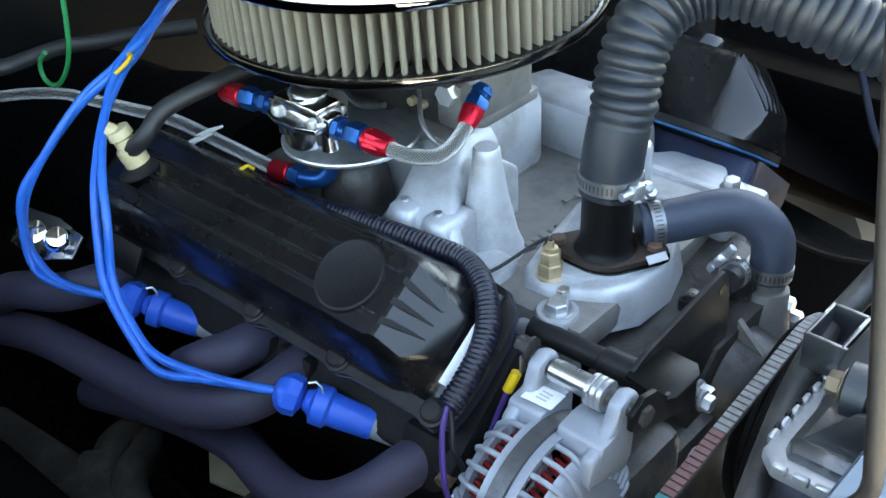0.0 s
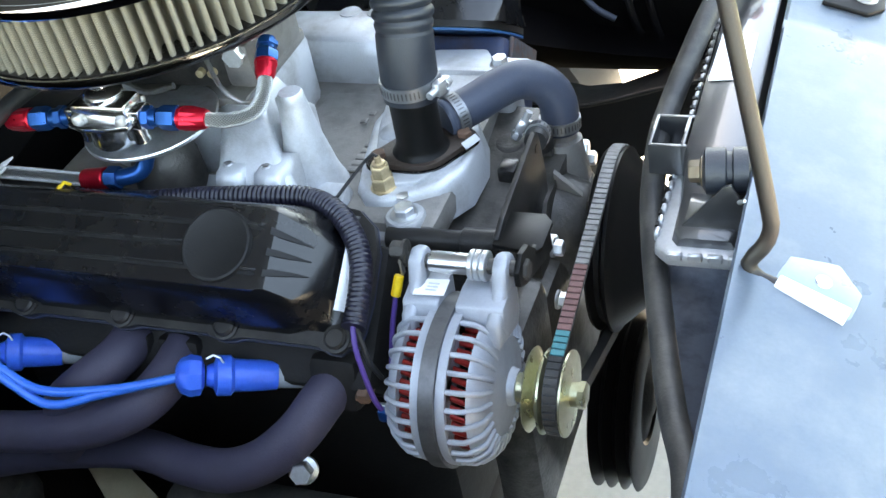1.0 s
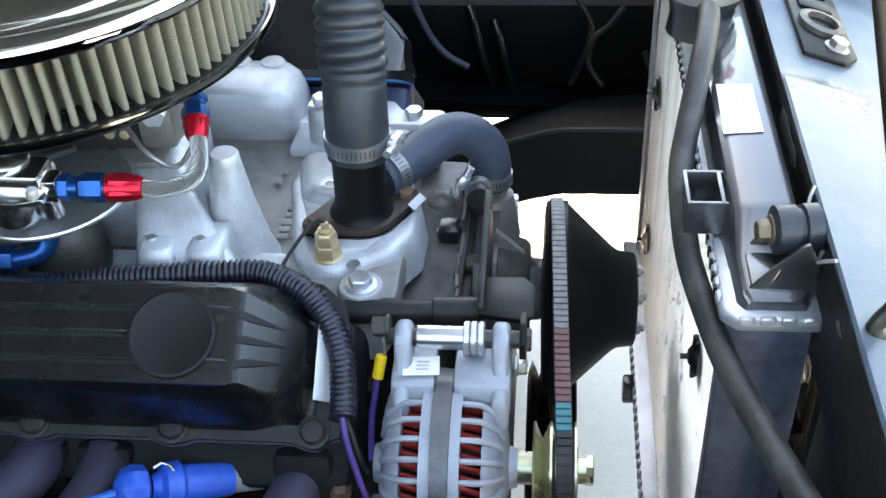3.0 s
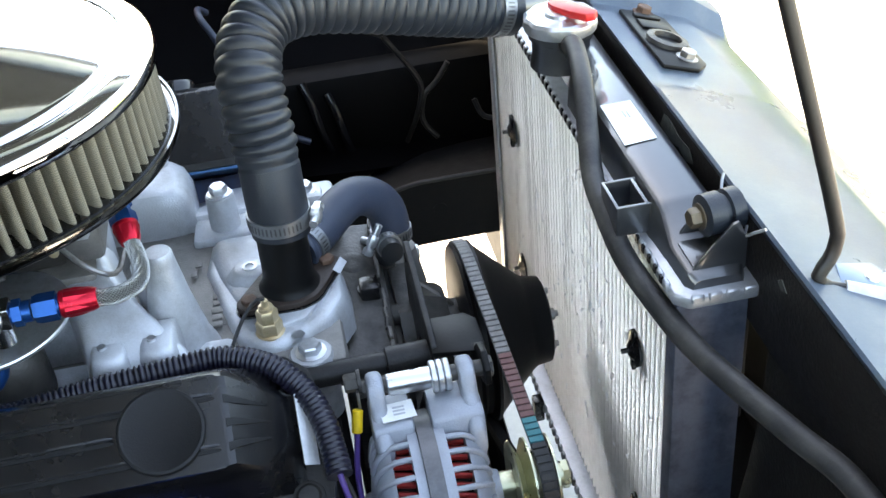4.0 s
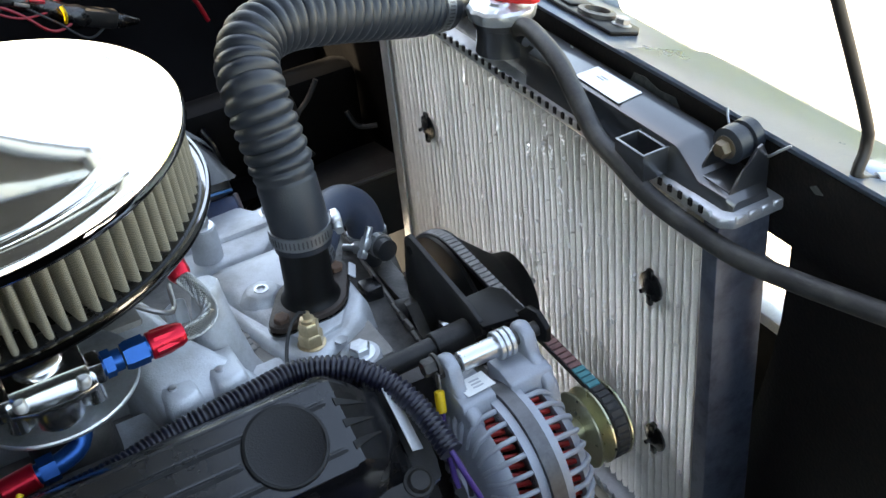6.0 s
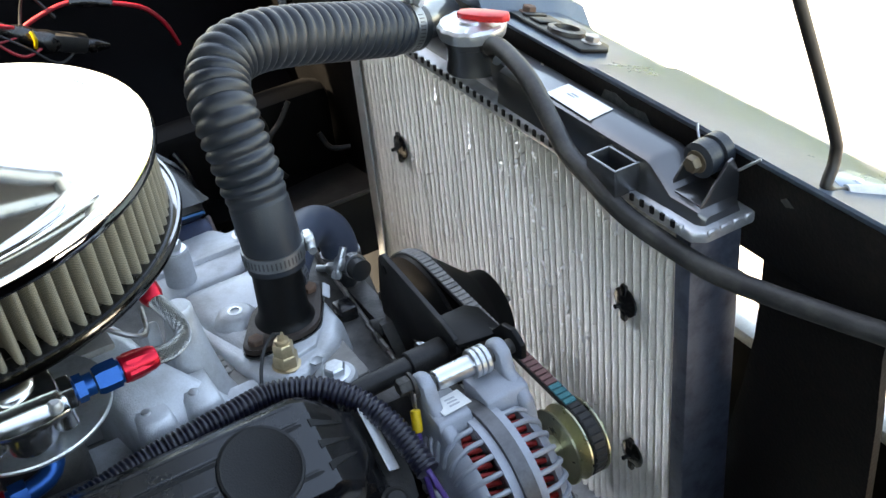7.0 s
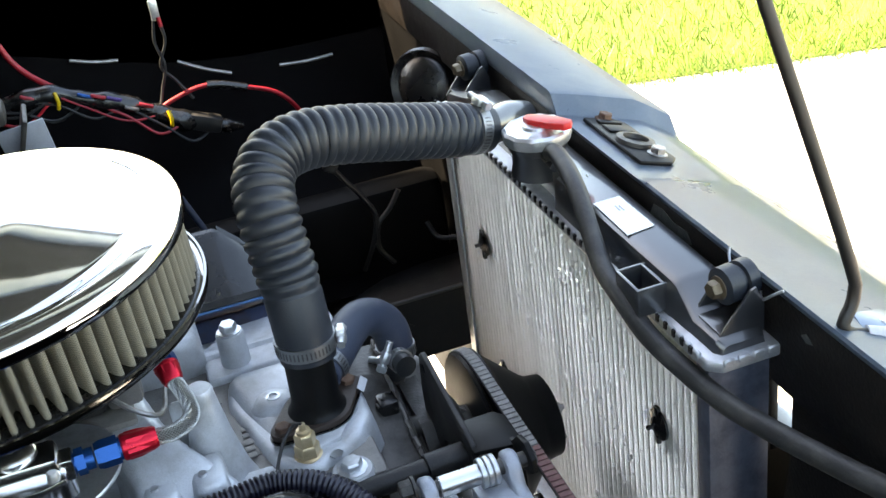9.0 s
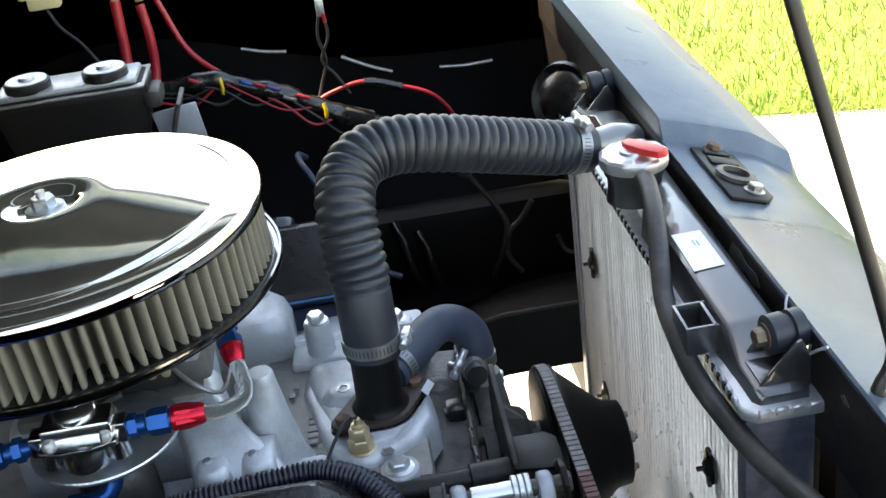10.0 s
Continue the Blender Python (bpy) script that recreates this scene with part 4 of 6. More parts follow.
def intake_manifold():
    t = thing("intake_manifold", "silver cast-aluminium intake manifold on top of the engine", "intake manifold", (-0.15, EY, 0.86))
    part("valley_plate", joined(box((-0.15, EY, 0.858), (0.42, 0.26, 0.03), 0.008), box((-0.06, EY + 0.005, 0.869), (0.13, 0.13, 0.012), 0.004)), CAST, t, "raw cast-aluminium valley")
    for s in (1, -1):
        part("flange", moved(box((0, 0, 0), (0.44 if s > 0 else 0.17, 0.07, 0.018), 0.005), pose(-0.155 if s > 0 else -0.115, EY + s * 0.125, 0.868, -s * 22)), SILVER, t)
    # thermostat boss at the front
    def ring(z, g):
        base = [(-0.046, 0.138), (-0.030, 0.150), (0.000, 0.152), (0.040, 0.135), (0.060, 0.100), (0.067, 0.070), (0.066, 0.030), (0.050, 0.004), (0.028, -0.008), (0.010, -0.017), (-0.012, -0.018), (-0.027, 0.000), (-0.040, 0.050), (-0.051, 0.105)]
        c = Vector((0.012, 0.055))
        return [(c.x + (x - c.x) * g, c.y + (y - c.y) * g, z) for x, y in base]
    part("thermostat_boss", loft([ring(0.845, 1.10), ring(0.860, 1.06), ring(0.870, 1.03), ring(0.876, 1.00), ring(0.8795, 0.965), ring(0.8815, 0.92), ring(0.8820, 0.86)]), SILVER, t, "", 75)
    neck = [(-0.024, 0.082), (-0.008, 0.094), (0.022, 0.100), (0.046, 0.092), (0.060, 0.062), (0.056, 0.040), (0.030, 0.004), (0.010, 0.000), (-0.010, 0.016)]
    part("thermostat_pad", prism(neck, (1, 0, 0), (0, 1, 0), (0, 0, 1), (0, 0, 0.878), 0.008, 0.002), SILVER, t)
    hump = []
    for y, x0, x1, z in ((0.147, -0.030, 0.022, 0.868), (0.1455, -0.035, 0.030, 0.878), (0.141, -0.039, 0.036, 0.886), (0.134, -0.041, 0.040, 0.8908), (0.124, -0.0415, 0.042, 0.8928), (0.100, -0.038, 0.044, 0.8910), (0.070, -0.033, 0.044, 0.8870), (0.040, -0.026, 0.036, 0.8845), (0.015, -0.019, 0.020, 0.8825)):
        hump.append([(x0 - 0.012, y, 0.848), (x0 - 0.006, y, z - 0.016), (x0 - 0.0025, y, z - 0.007), (x0 + 0.003, y, z - 0.002), (x0 + 0.010, y, z), (x1 - 0.010, y, z), (x1 - 0.003, y, z - 0.002), (x1 + 0.001, y, z - 0.008), (x1 + 0.004, y, 0.848)])
    part("crossover", loft(hump), SILVER, t, "", 80)
    # bolt bosses
    for name, x, y, z, r in (("bolt_boss", 0.030, -0.030, 0.8745, 0.0180), ("bolt_boss", 0.011, -0.024, 0.8695, 0.009), ("bolt_boss", 0.048, 0.207, 0.880, 0.017), ("bolt_boss", -0.030, 0.170, 0.916, 0.0135), ("bolt_boss", 0.0, 0.0, 0.876, 0.0145)):
        part(name, lathe([(r * 1.12, -0.06), (r * 1.02, -0.012), (r, 0), (r * 0.93, 0.002)], (x, y, z), (x, y, z + 1), 28), SILVER, t)
    part("front_foot", box((0.022, -0.022, 0.852), (0.050, 0.055, 0.022), 0.010, 4), SILVER, t)
    part("front_ear", box((0.052, 0.190, 0.870), (0.05, 0.08, 0.02), 0.007), SILVER, t)
    part("ring_boss", lathe([(0.030, -0.03), (0.022, -0.006), (0.0145, 0.0), (0.0125, 0.0015)], (-0.011, 0.081, 0.8915), (-0.011, 0.081, 2), 28), SILVER, t)
    part("boss_ring", lathe([(0.0070, -0.008), (0.0066, 0.0), (0.0040, 0.0005), (0.0036, -0.003), (0, -0.003)], (-0.011, 0.081, 0.8938), (-0.011, 0.081, 2), 28), ZINC, t)
    # long runners: a far rounded one and a near one with two pads
    def runner(secs):
        return loft(secs)
    far = []
    for x, z1, g in ((-0.205, 0.914, 0.8), (-0.185, 0.924, 0.95), (-0.088, 0.924, 1.0), (-0.074, 0.922, 0.98), (-0.063, 0.915, 0.92), (-0.057, 0.902, 0.82)):
        yc, w = 0.212, 0.036 * g
        far.append([(x, yc - w + 0.016, 0.846), (x, yc - w + 0.004, 0.864), (x, yc - w, z1 - 0.016), (x, yc - w + 0.004, z1 - 0.003), (x, yc - w + 0.012, z1), (x, yc + w - 0.012, z1), (x, yc + w - 0.004, z1 - 0.003), (x, yc + w, z1 - 0.012), (x, yc + w, 0.846)])
    part("runner", runner(far), SILVER, t, "", 50)
    for x in (-0.120, -0.088):
        part("runner_knob", lathe([(0.0150, -0.03), (0.0145, 0.0), (0.011, 0.006), (0, 0.008)], (x, 0.236, 0.919), (x, 0.236, 2), 20), SILVER, t)
    ear = [(-0.062, 0.150), (-0.058, 0.205), (-0.030, 0.235), (0.026, 0.238), (0.055, 0.190), (0.020, 0.150)]
    part("far_ear", prism(ear, (1, 0, 0), (0, 1, 0), (0, 0, 1), (0, 0, 0.868), 0.016, 0.005), SILVER, t)
    near = []
    for y, x0, x1, z1 in ((0.075, -0.172, -0.122, 0.948), (0.045, -0.165, -0.118, 0.958), (0.020, -0.158, -0.112, 0.955), (0.0, -0.150, -0.100, 0.944), (-0.026, -0.142, -0.078, 0.930), (-0.044, -0.140, -0.064, 0.918), (-0.054, -0.138, -0.062, 0.900), (-0.058, -0.138, -0.064, 0.870)):
        near.append([(x0, y, 0.85), (x0, y, z1 - 0.010), (x0 + 0.003, y, z1 - 0.003), (x0 + 0.010, y, z1), (x1 - 0.010, y, z1), (x1 - 0.003, y, z1 - 0.003), (x1 + 0.004, y, z1 - 0.012), (x1 + 0.014, y, 0.85)])
    part("runner", runner(near), SILVER, t, "", 50)
    for x in (-0.122, -0.084):
        part("pad", loft([[(x + sx * g, -0.036 + sy * g2, z) for sx, sy in ((-0.016, -0.012), (-0.012, -0.019), (0.012, -0.019), (0.016, -0.012), (0.016, 0.030), (-0.016, 0.030))] for z, g, g2 in ((0.88, 1.15, 1.4), (0.912, 0.95, 1.0), (0.9210, 0.85, 0.85), (0.9245, 0.66, 0.66))]), SILVER, t, "", 80)
        part("pad_bolt", lathe([(0.004, 0), (0.0035, 0.002), (0, 0.0025)], (x - 0.004, -0.038, 0.9245), (x, -0.038, 2), 12), ZINC, t)
    part("post", lathe([(0.034, -0.105), (0.026, -0.085), (0.0175, -0.045), (0.0120, -0.008), (0.0115, -0.002), (0.010, 0), (0, 0)], (-0.0735, 0.0085, 0.973), (-0.0735, 0.0085, 2), 28), SILVER, t)
    part("web", prism([(0, 0), (0.05, 0), (0.05, 0.05), (0.0, 0.09)], (0, 1, 0), (0, 0, 1), (1, 0, 0), (-0.10, 0.02, 0.87), 0.012, 0.004), SILVER, t)
    part("plenum", box((-0.215, EY, 0.905), (0.17, 0.15, 0.09), 0.015), SILVER, t)
    # raised cast marks, unreadable
    for k in range(5):
        part("cast_mark", box((-0.045 + 0.0008 * k, 0.030 + 0.0098 * k, 0.8756), (0.0105 - 0.0012 * (k % 2), 0.0062 + 0.001 * (k % 3), 0.0026), 0.0011), CAST, t, "raised cast mark")
    part("cast_marks", joined(box((-0.062, 0.105, 0.8785), (0.006, 0.008, 0.002), 0.0005), box((-0.058, 0.118, 0.8785), (0.006, 0.006, 0.002), 0.0005)), CAST, t)
    for p, r in (((0.030, -0.030, 0.8765), 0.0095), ((0.048, 0.207, 0.883), 0.0085), ((-0.030, 0.170, 0.9185), 0.0085)):
        part("bolt", hexagon(p, (p[0], p[1], p[2] + 0.009), r, r * 1.35), ZINC, t, "plated hexagon bolt")
    part("plug", lathe([(0.006, 0), (0.006, 0.002), (0, 0.001)], (0.022, -0.012, 0.881), (0.022, -0.012, 1), 6), ZINC, t)
    return t


manifold = intake_manifold()


def thermostat_neck():
    t = thing("thermostat_housing", "black water neck with rusty flange on the manifold", "thermostat housing", (0.022, 0.05, 0.886))
    # two-eared plate: a round middle with a smaller ear at each end
    rounds, fl = ((0.022, 0.047, 0.0315), (0.056, 0.068, 0.0115), (-0.0135, 0.028, 0.0115)), []
    for k in range(64):
        dx, dy = math.cos(2 * math.pi * k / 64), math.sin(2 * math.pi * k / 64)
        cx, cy, r = max(rounds, key=lambda q: q[0] * dx + q[1] * dy + q[2])
        fl.append((cx + r * dx, cy + r * dy))
    part("gasket", prism([(0.022 + (x - 0.022) * 1.03, 0.047 + (y - 0.047) * 1.03) for x, y in fl], (1, 0, 0), (0, 1, 0), (0, 0, 1), (0, 0, 0.8855), 0.002), BLACKPLASTIC, t)
    part("flange", prism(fl, (1, 0, 0), (0, 1, 0), (0, 0, 1), (0, 0, 0.8875), 0.0062, 0.0016), FLANGERUST, t, "dark rusty flange")
    part("neck", lathe([(0.0270, 0), (0.0245, 0.0025), (0.0228, 0.007), (0.0215, 0.014), (0.0212, 0.075)], (0.022, 0.046, 0.8932), (0.0235, 0.046, 1.0), 32), BLACKPAINT, t, "black painted water neck")
    for x, y in ((0.056, 0.068), (-0.0135, 0.028)):
        part("bolt", hexagon((x, y, 0.8936), (x, y, 0.8985), 0.0070), RUST, t, "rusty bolt head")
    part("tag", box((0.0665, 0.0555, 0.8955), (0.0075, 0.0185, 0.0012), 0.0004, rot=(0, 38, -26)), PRINT, t, "small pale metal tag")


thermostat_neck()


def upper_hose():
    pts = [(0.0235, 0.044, 0.948), (0.024, 0.047, 0.968), (0.0235, 0.052, 0.990), (0.023, 0.062, 1.020), (0.021, 0.073, 1.050), (0.021, 0.088, 1.074), (0.027, 0.111, 1.090), (0.044, 0.131, 1.100),
           (0.076, 0.146, 1.100), (0.12, 0.158, 1.089), (0.165, 0.173, 1.073), (0.210, 0.190, 1.056), (0.263, 0.209, 1.037)]

    def radius(s, total):
        a, b = 0.060, total - 0.022
        if s < 0.006:
            return 0.0245
        if s < a:
            return 0.0252
        if s > b:
            return 0.0240
        ph = (s - a) / 0.0104
        k = abs(math.sin(math.pi * ph)) ** 0.7
        ease = min(1, (s - a) / 0.012, (b - s) / 0.01)
        return 0.0242 + ease * (0.0036 * k - 0.0006)
    t = thing("upper_radiator_hose", "ribbed black rubber hose from the engine to the radiator", "hose", pts[0])
    path = smooth_path(pts, 0.0012)
    total = sum((b - a).length for a, b in zip(path, path[1:]))
    step = total / (len(path) - 1)
    i, j = int(0.058 / step), len(path) - int(0.021 / step)
    for name, k0, k1 in (("cuff", 0, i), ("ribbed_body", i, j), ("cuff", j, len(path) - 1)):
        part(name, tube(path[k0:k1 + 1], 0.025, 36, radius=lambda s, n, k0=k0: radius(s + k0 * step, total), raw=True), RUBBER, t, "", 60)
    worm_clamp((0.0238, 0.0465, 0.962), (0.002, 0.03, 1), 0.0254, 0.0125, (1, -0.25, 0))
    worm_clamp((0.248, 0.2035, 1.0425), (0.052, 0.019, -0.018), 0.0243, 0.0125, (-0.2, -0.25, 1))


upper_hose()


def bypass_hose():
    pts = [(0.034, 0.076, 0.903), (0.056, 0.102, 0.905), (0.072, 0.122, 0.908), (0.088, 0.138, 0.909), (0.104, 0.148, 0.902), (0.117, 0.152, 0.888), (0.122, 0.150, 0.872), (0.122, 0.146, 0.850)]
    t = thing("bypass_hose", "smooth blue-grey bypass hose bent over the water pump", "hose", pts[0])
    part("hose_body", tube(pts, 0.0185, 28, 0.004), BLUEHOSE, t)
    for q, way in ((pts[0], (0.64, 0.76, 0.05)), (pts[-1], (0, 0.1, 1))):
        q, way = Vector(q), Vector(way).normalized()
        part("end_lip", lathe([(0.0182, 0.0), (0.0192, 0.0012), (0.0192, 0.0048), (0.0183, 0.0062)], q, q + way, 28), BLUEHOSE, t)
    worm_clamp((0.043, 0.086, 0.9040), (0.64, 0.76, 0.05), 0.0188, 0.011, (-0.5, 0.2, 0.5))
    worm_clamp((0.122, 0.1475, 0.858), (0, 0.1, 1), 0.0188, 0.011, (-0.7, -0.7, 0))


bypass_hose()


def water_pump():
    t = thing("water_pump", "greasy cast water pump on the timing cover", "water pump", (0.13, EY, 0.70))
    part("body", joined(rod_bm((0.112, EY, 0.775), (0.160, EY, 0.775), 0.058, 0.045, 32, 0.004), rod_bm((0.150, EY - 0.004, 0.785), (0.185, EY - 0.004, 0.785), 0.024, 0.022, 24)), GREASY, t)
    part("body", loft([[(x, y0, z0) for y0, z0 in ((0.165, 0.74), (0.172, 0.80), (0.150, 0.838), (0.05, 0.836), (0.012, 0.80), (0.004, 0.74), (0.05, 0.70), (0.13, 0.70))] for x in (0.112, 0.132)]), GREASY, t)
    part("hub", joined(rod_bm((0.13, 0.086, 0.782), (0.172, 0.086, 0.776), 0.034, 0.026, 28), prism([(0, 0), (0.045, 0.0), (0.0, 0.045)], (1, 0, 0), (0, 0, 1), (0, 1, 0), (0.13, 0.083, 0.80), 0.006)), CAST, t, "grey cast bearing hub")
    part("nipple", joined(rod_bm((0.122, 0.146, 0.80), (0.122, 0.147, 0.864), 0.0155), rod_bm((0.126, 0.138, 0.80), (0.124, 0.143, 0.842), 0.024, 0.019)), CAST, t, "grey hose nipple")
    for y, z in ((0.171, 0.800), (0.150, 0.828), (0.02, 0.815), (0.145, 0.74)):
        part("bolt", hexagon((0.134, y, z), (0.147, y, z), 0.0075, 0.009), ZINC, t)
    # short capped rubber stub with its own clamp
    part("rubber_stub", tube([(0.112, 0.118, 0.850), (0.113, 0.113, 0.866), (0.114, 0.102, 0.875), (0.116, 0.086, 0.877)], 0.0105, 18, 0.003), DARKHOSE, t, "short dark rubber stub")
    worm_clamp((0.1145, 0.100, 0.876), (0.002, -0.016, 0.003), 0.0108, 0.009, (-0.8, -0.1, 0.5), "small stainless clamp on a rubber stub")


water_pump()


def fan_pulley():
    t = thing("fan_pulley", "black water-pump pulley with cone-shaped fan hub", "pulley", (0.19, EY, 0.70))
    c, zz = EY - 0.005, 0.770
    prof = [(0.020, 0), (0.070, 0.001), (0.086, 0.003), (0.088, 0.006), (0.080, 0.010), (0.080, 0.015), (0.088, 0.019), (0.088, 0.022), (0.084, 0.024), (0.080, 0.028), (0.048, 0.062), (0.044, 0.068), (0.042, 0.082), (0.038, 0.084), (0.0, 0.084)]
    part("pulley", lathe(prof, (0.170, c, zz), (1.0, c, zz), 56), BLACKPAINT, t)
    for k in range(4):
        a = math.pi / 4 + k * math.pi / 2
        y, z = c + 0.026 * math.cos(a), zz + 0.026 * math.sin(a)
        part("stud", joined(hexagon((0.254, y, z), (0.259, y, z), 0.0058), rod_bm((0.258, y, z), (0.262, y, z), 0.003)), STEEL, t)
    t = thing("crank_pulley", "black multi-groove crankshaft pulley", "pulley", (0.19, EY, 0.45))
    prof = [(0.02, 0), (0.085, 0.0)]
    for k in range(3):
        h = 0.004 + k * 0.014
        prof += [(0.098, h), (0.082, h + 0.007)]
    prof += [(0.098, 0.046), (0.095, 0.048), (0.05, 0.048), (0.046, 0.044)]
    part("groove_ring", lathe(prof, (0.158, EY - 0.01, 0.56), (1, EY - 0.01, 0.56), 48), BLACKPAINT, t)
    part("hub", lathe([(0.0465, 0.0), (0.0465, 0.045), (0.030, 0.047), (0.018, 0.052), (0, 0.052)], (0.158, EY - 0.01, 0.56), (1, EY - 0.01, 0.56), 32), SOOTSHADE, t, "sooty hub")


fan_pulley()

BELT_X = 0.1835


def belt_x(y):
    """The belt runs slightly askew towards the alternator."""
    return BELT_X + 0.026 * (EY - 0.005 - y)


PUMP_C, PUMP_R = (EY - 0.005, 0.770), 0.0885
ALT_C, ALT_R = (-0.147, 0.804), 0.0325


def tangent_run():
    """The belt's loop in the y-z plane round the two pulleys, as points and outward normals."""
    a, b = Vector(ALT_C), Vector(PUMP_C)
    d = b - a
    base, off = math.atan2(d.y, d.x), math.acos((ALT_R - PUMP_R) / d.length)
    top, low = base + off, base - off
    pts = []
    for k in range(15):
        ang = top + (2 * math.pi - 2 * off) * k / 14
        e = Vector((math.cos(ang), math.sin(ang)))
        pts.append((a + ALT_R * e, e))
    pts = pts[::-1]
    out = []
    for k in range(40):
        ang = top - (2 * off) * k / 39
        e = Vector((math.cos(ang), math.sin(ang)))
        out.append((b + PUMP_R * e, e))
    # straight runs
    def run(p, q, n=26):
        return [(p[0].lerp(q[0], i / n), p[1]) for i in range(1, n)]
    return pts + run(pts[-1], out[0]) + out + run(out[-1], pts[0])


def drive_belt():
    loop = tangent_run()
    t = thing("drive_belt", "cogged black V-belt with red and teal marks between pulleys", "belt", (BELT_X, -0.03, 0.73))
    bm = bmesh.new()
    rings = []
    for p, n in loop:
        rings.append([bm.verts.new((belt_x(p.x) + dx, p.x + n.x * h, p.y + n.y * h)) for dx, h in ((-0.0062, 0.0), (0.0062, 0.0), (0.0045, -0.008), (-0.0045, -0.008))])
    for i in range(len(rings)):
        a, b = rings[i], rings[(i + 1) % len(rings)]
        for k in range(4):
            bm.faces.new((a[k], a[(k + 1) % 4], b[(k + 1) % 4], b[k]))
    part("core", bm, BELT, t)
    # raised cogs on the back, each on its own
    length, acc = 0.0, 0.0
    pitch, mats, meshes = 0.0066, {"p": BELTRIB, "d": BELT, "r": BELTRED, "t": BELTTEAL}, {}
    for i in range(len(loop)):
        p, n = loop[i]
        q = loop[(i + 1) % len(loop)][0]
        seg = (q - p).length
        while acc <= length + seg and seg > 1e-9:
            c = p.lerp(q, (acc - length) / seg)
            tan = Vector((-n.y, n.x))
            m = Matrix(((1, 0, 0), (0, tan.x, n.x), (0, tan.y, n.y))).to_4x4()
            m.translation = Vector((belt_x(c.x), c.x, c.y)) - t.location
            top = n.y > 0.9
            # cogs round the alternator pulley get the dark colour, standing in for shade there
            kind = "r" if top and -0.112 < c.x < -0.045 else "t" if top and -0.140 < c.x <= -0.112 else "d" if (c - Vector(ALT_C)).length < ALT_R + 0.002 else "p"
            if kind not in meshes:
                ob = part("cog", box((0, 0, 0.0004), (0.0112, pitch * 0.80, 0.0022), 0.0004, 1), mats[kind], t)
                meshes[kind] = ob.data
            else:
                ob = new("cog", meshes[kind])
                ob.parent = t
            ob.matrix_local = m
            acc += pitch
        length += seg


drive_belt()


def alternator():
    y, z = ALT_C
    t = thing("alternator", "grey cast alternator with vented case and V-pulley", "alternator", (0.11, y, z - 0.07))
    R = 0.066
    part("stator", rod_bm((0.090, y, z), (0.118, y, z), R - 0.0015, seg=56, chamfer=0.001), STATOR, t, "dark laminated iron ring")
    tagged(part("windings", joined(*[rod_bm((x0, y + (R - 0.014) * math.cos(a), z + (R - 0.014) * math.sin(a)), (x0 + 0.018, y + (R - 0.013) * math.cos(a + 0.08), z + (R - 0.013) * math.sin(a + 0.08)), 0.0025, seg=8)
                              for x0 in (0.076, 0.114) for a in np.linspace(0, 2 * math.pi, 44, endpoint=False)]), COPPER, t, "red varnished copper windings"), kind="stuff")
    part("rotor", rod_bm((0.070, y, z), (0.140, y, z), 0.040, seg=32), BLACKPAINT, t)
    for s in (-1, 1):
        x0 = 0.104 + s * 0.0065          # edge at the stator
        reach = 0.036
        band = lathe([(R - 0.004, 0), (R + 0.0018, 0), (R + 0.0018, 0.0075), (R - 0.004, 0.0075)], (x0, y, z), (x0 + s, y, z), 56)
        part("case_ring", band, ALTCASE, t)
        # solid end shell behind the row of windows
        shell = lathe([(R - 0.016, 0.0215), (R - 0.0055, 0.022), (R - 0.0065, reach * 0.68), (R - 0.013, reach * 0.88), (R - 0.026, reach), (0.016, reach + 0.004), (0.014, reach + 0.010), (0, reach + 0.010)], (x0, y, z), (x0 + s, y, z), 48)
        part("end_shell", shell, ALTCASE, t)
        # curved fins from the ring over the shell
        pts = [Vector((x0 + s * 0.005, 0, R - 0.0012)), Vector((x0 + s * 0.018, 0, R - 0.0018)), Vector((x0 + s * reach * 0.62, 0, R - 0.0035)), Vector((x0 + s * reach * 0.90, 0, R - 0.0120)), Vector((x0 + s * reach, 0, R - 0.026))]
        fin = part("vent_fin", tube(pts, 0.0023, 8, 0.005), ALTCASE, t)
        for k in range(28):
            ob = fin if k == 0 else new("vent_fin", fin.data)
            ob.parent = t
            ob.matrix_local = Matrix.Translation(Vector((0, y, z)) - t.location) @ Matrix.Rotation(2 * math.pi * k / 28, 4, "X")
        # lug carrying the upper bolt
        lug_x = 0.0735 if s < 0 else 0.1435
        poly = [(-0.006, 0.045), (0.0, 0.066), (0.024, 0.078), (0.031, 0.095), (0.042, 0.101), (0.053, 0.096), (0.057, 0.085), (0.051, 0.070), (0.048, 0.040), (0.040, 0.030)]
        part("lug", prism(poly, (0, 1, 0), (0, 0, 1), (1, 0, 0), (lug_x - 0.0065, y, z), 0.013, 0.004), ALTCASE, t)
    part("shoulder", prism([(0.004, 0.058), (0.010, 0.045), (0.046, 0.040), (0.049, 0.074), (0.028, 0.0760), (0.010, 0.0735)], (0, 1, 0), (0, 0, 1), (1, 0, 0), (0.066, y, z), 0.0315, 0.003), ALTCASE, t)
    part("shoulder", prism([(0.004, 0.058), (0.010, 0.045), (0.046, 0.040), (0.049, 0.074), (0.028, 0.0760), (0.010, 0.0735)], (0, 1, 0), (0, 0, 1), (1, 0, 0), (0.1105, y, z), 0.0405, 0.003), ALTCASE, t)
    band = lathe([(R + 0.0005, 0), (R + 0.0055, 0.0), (R + 0.0050, 0.0125), (R + 0.0005, 0.0125)], (0.0978, y, z), (1, y, z), 56)
    part("stator_band", band, STATOR, t, "dark iron band round the case")
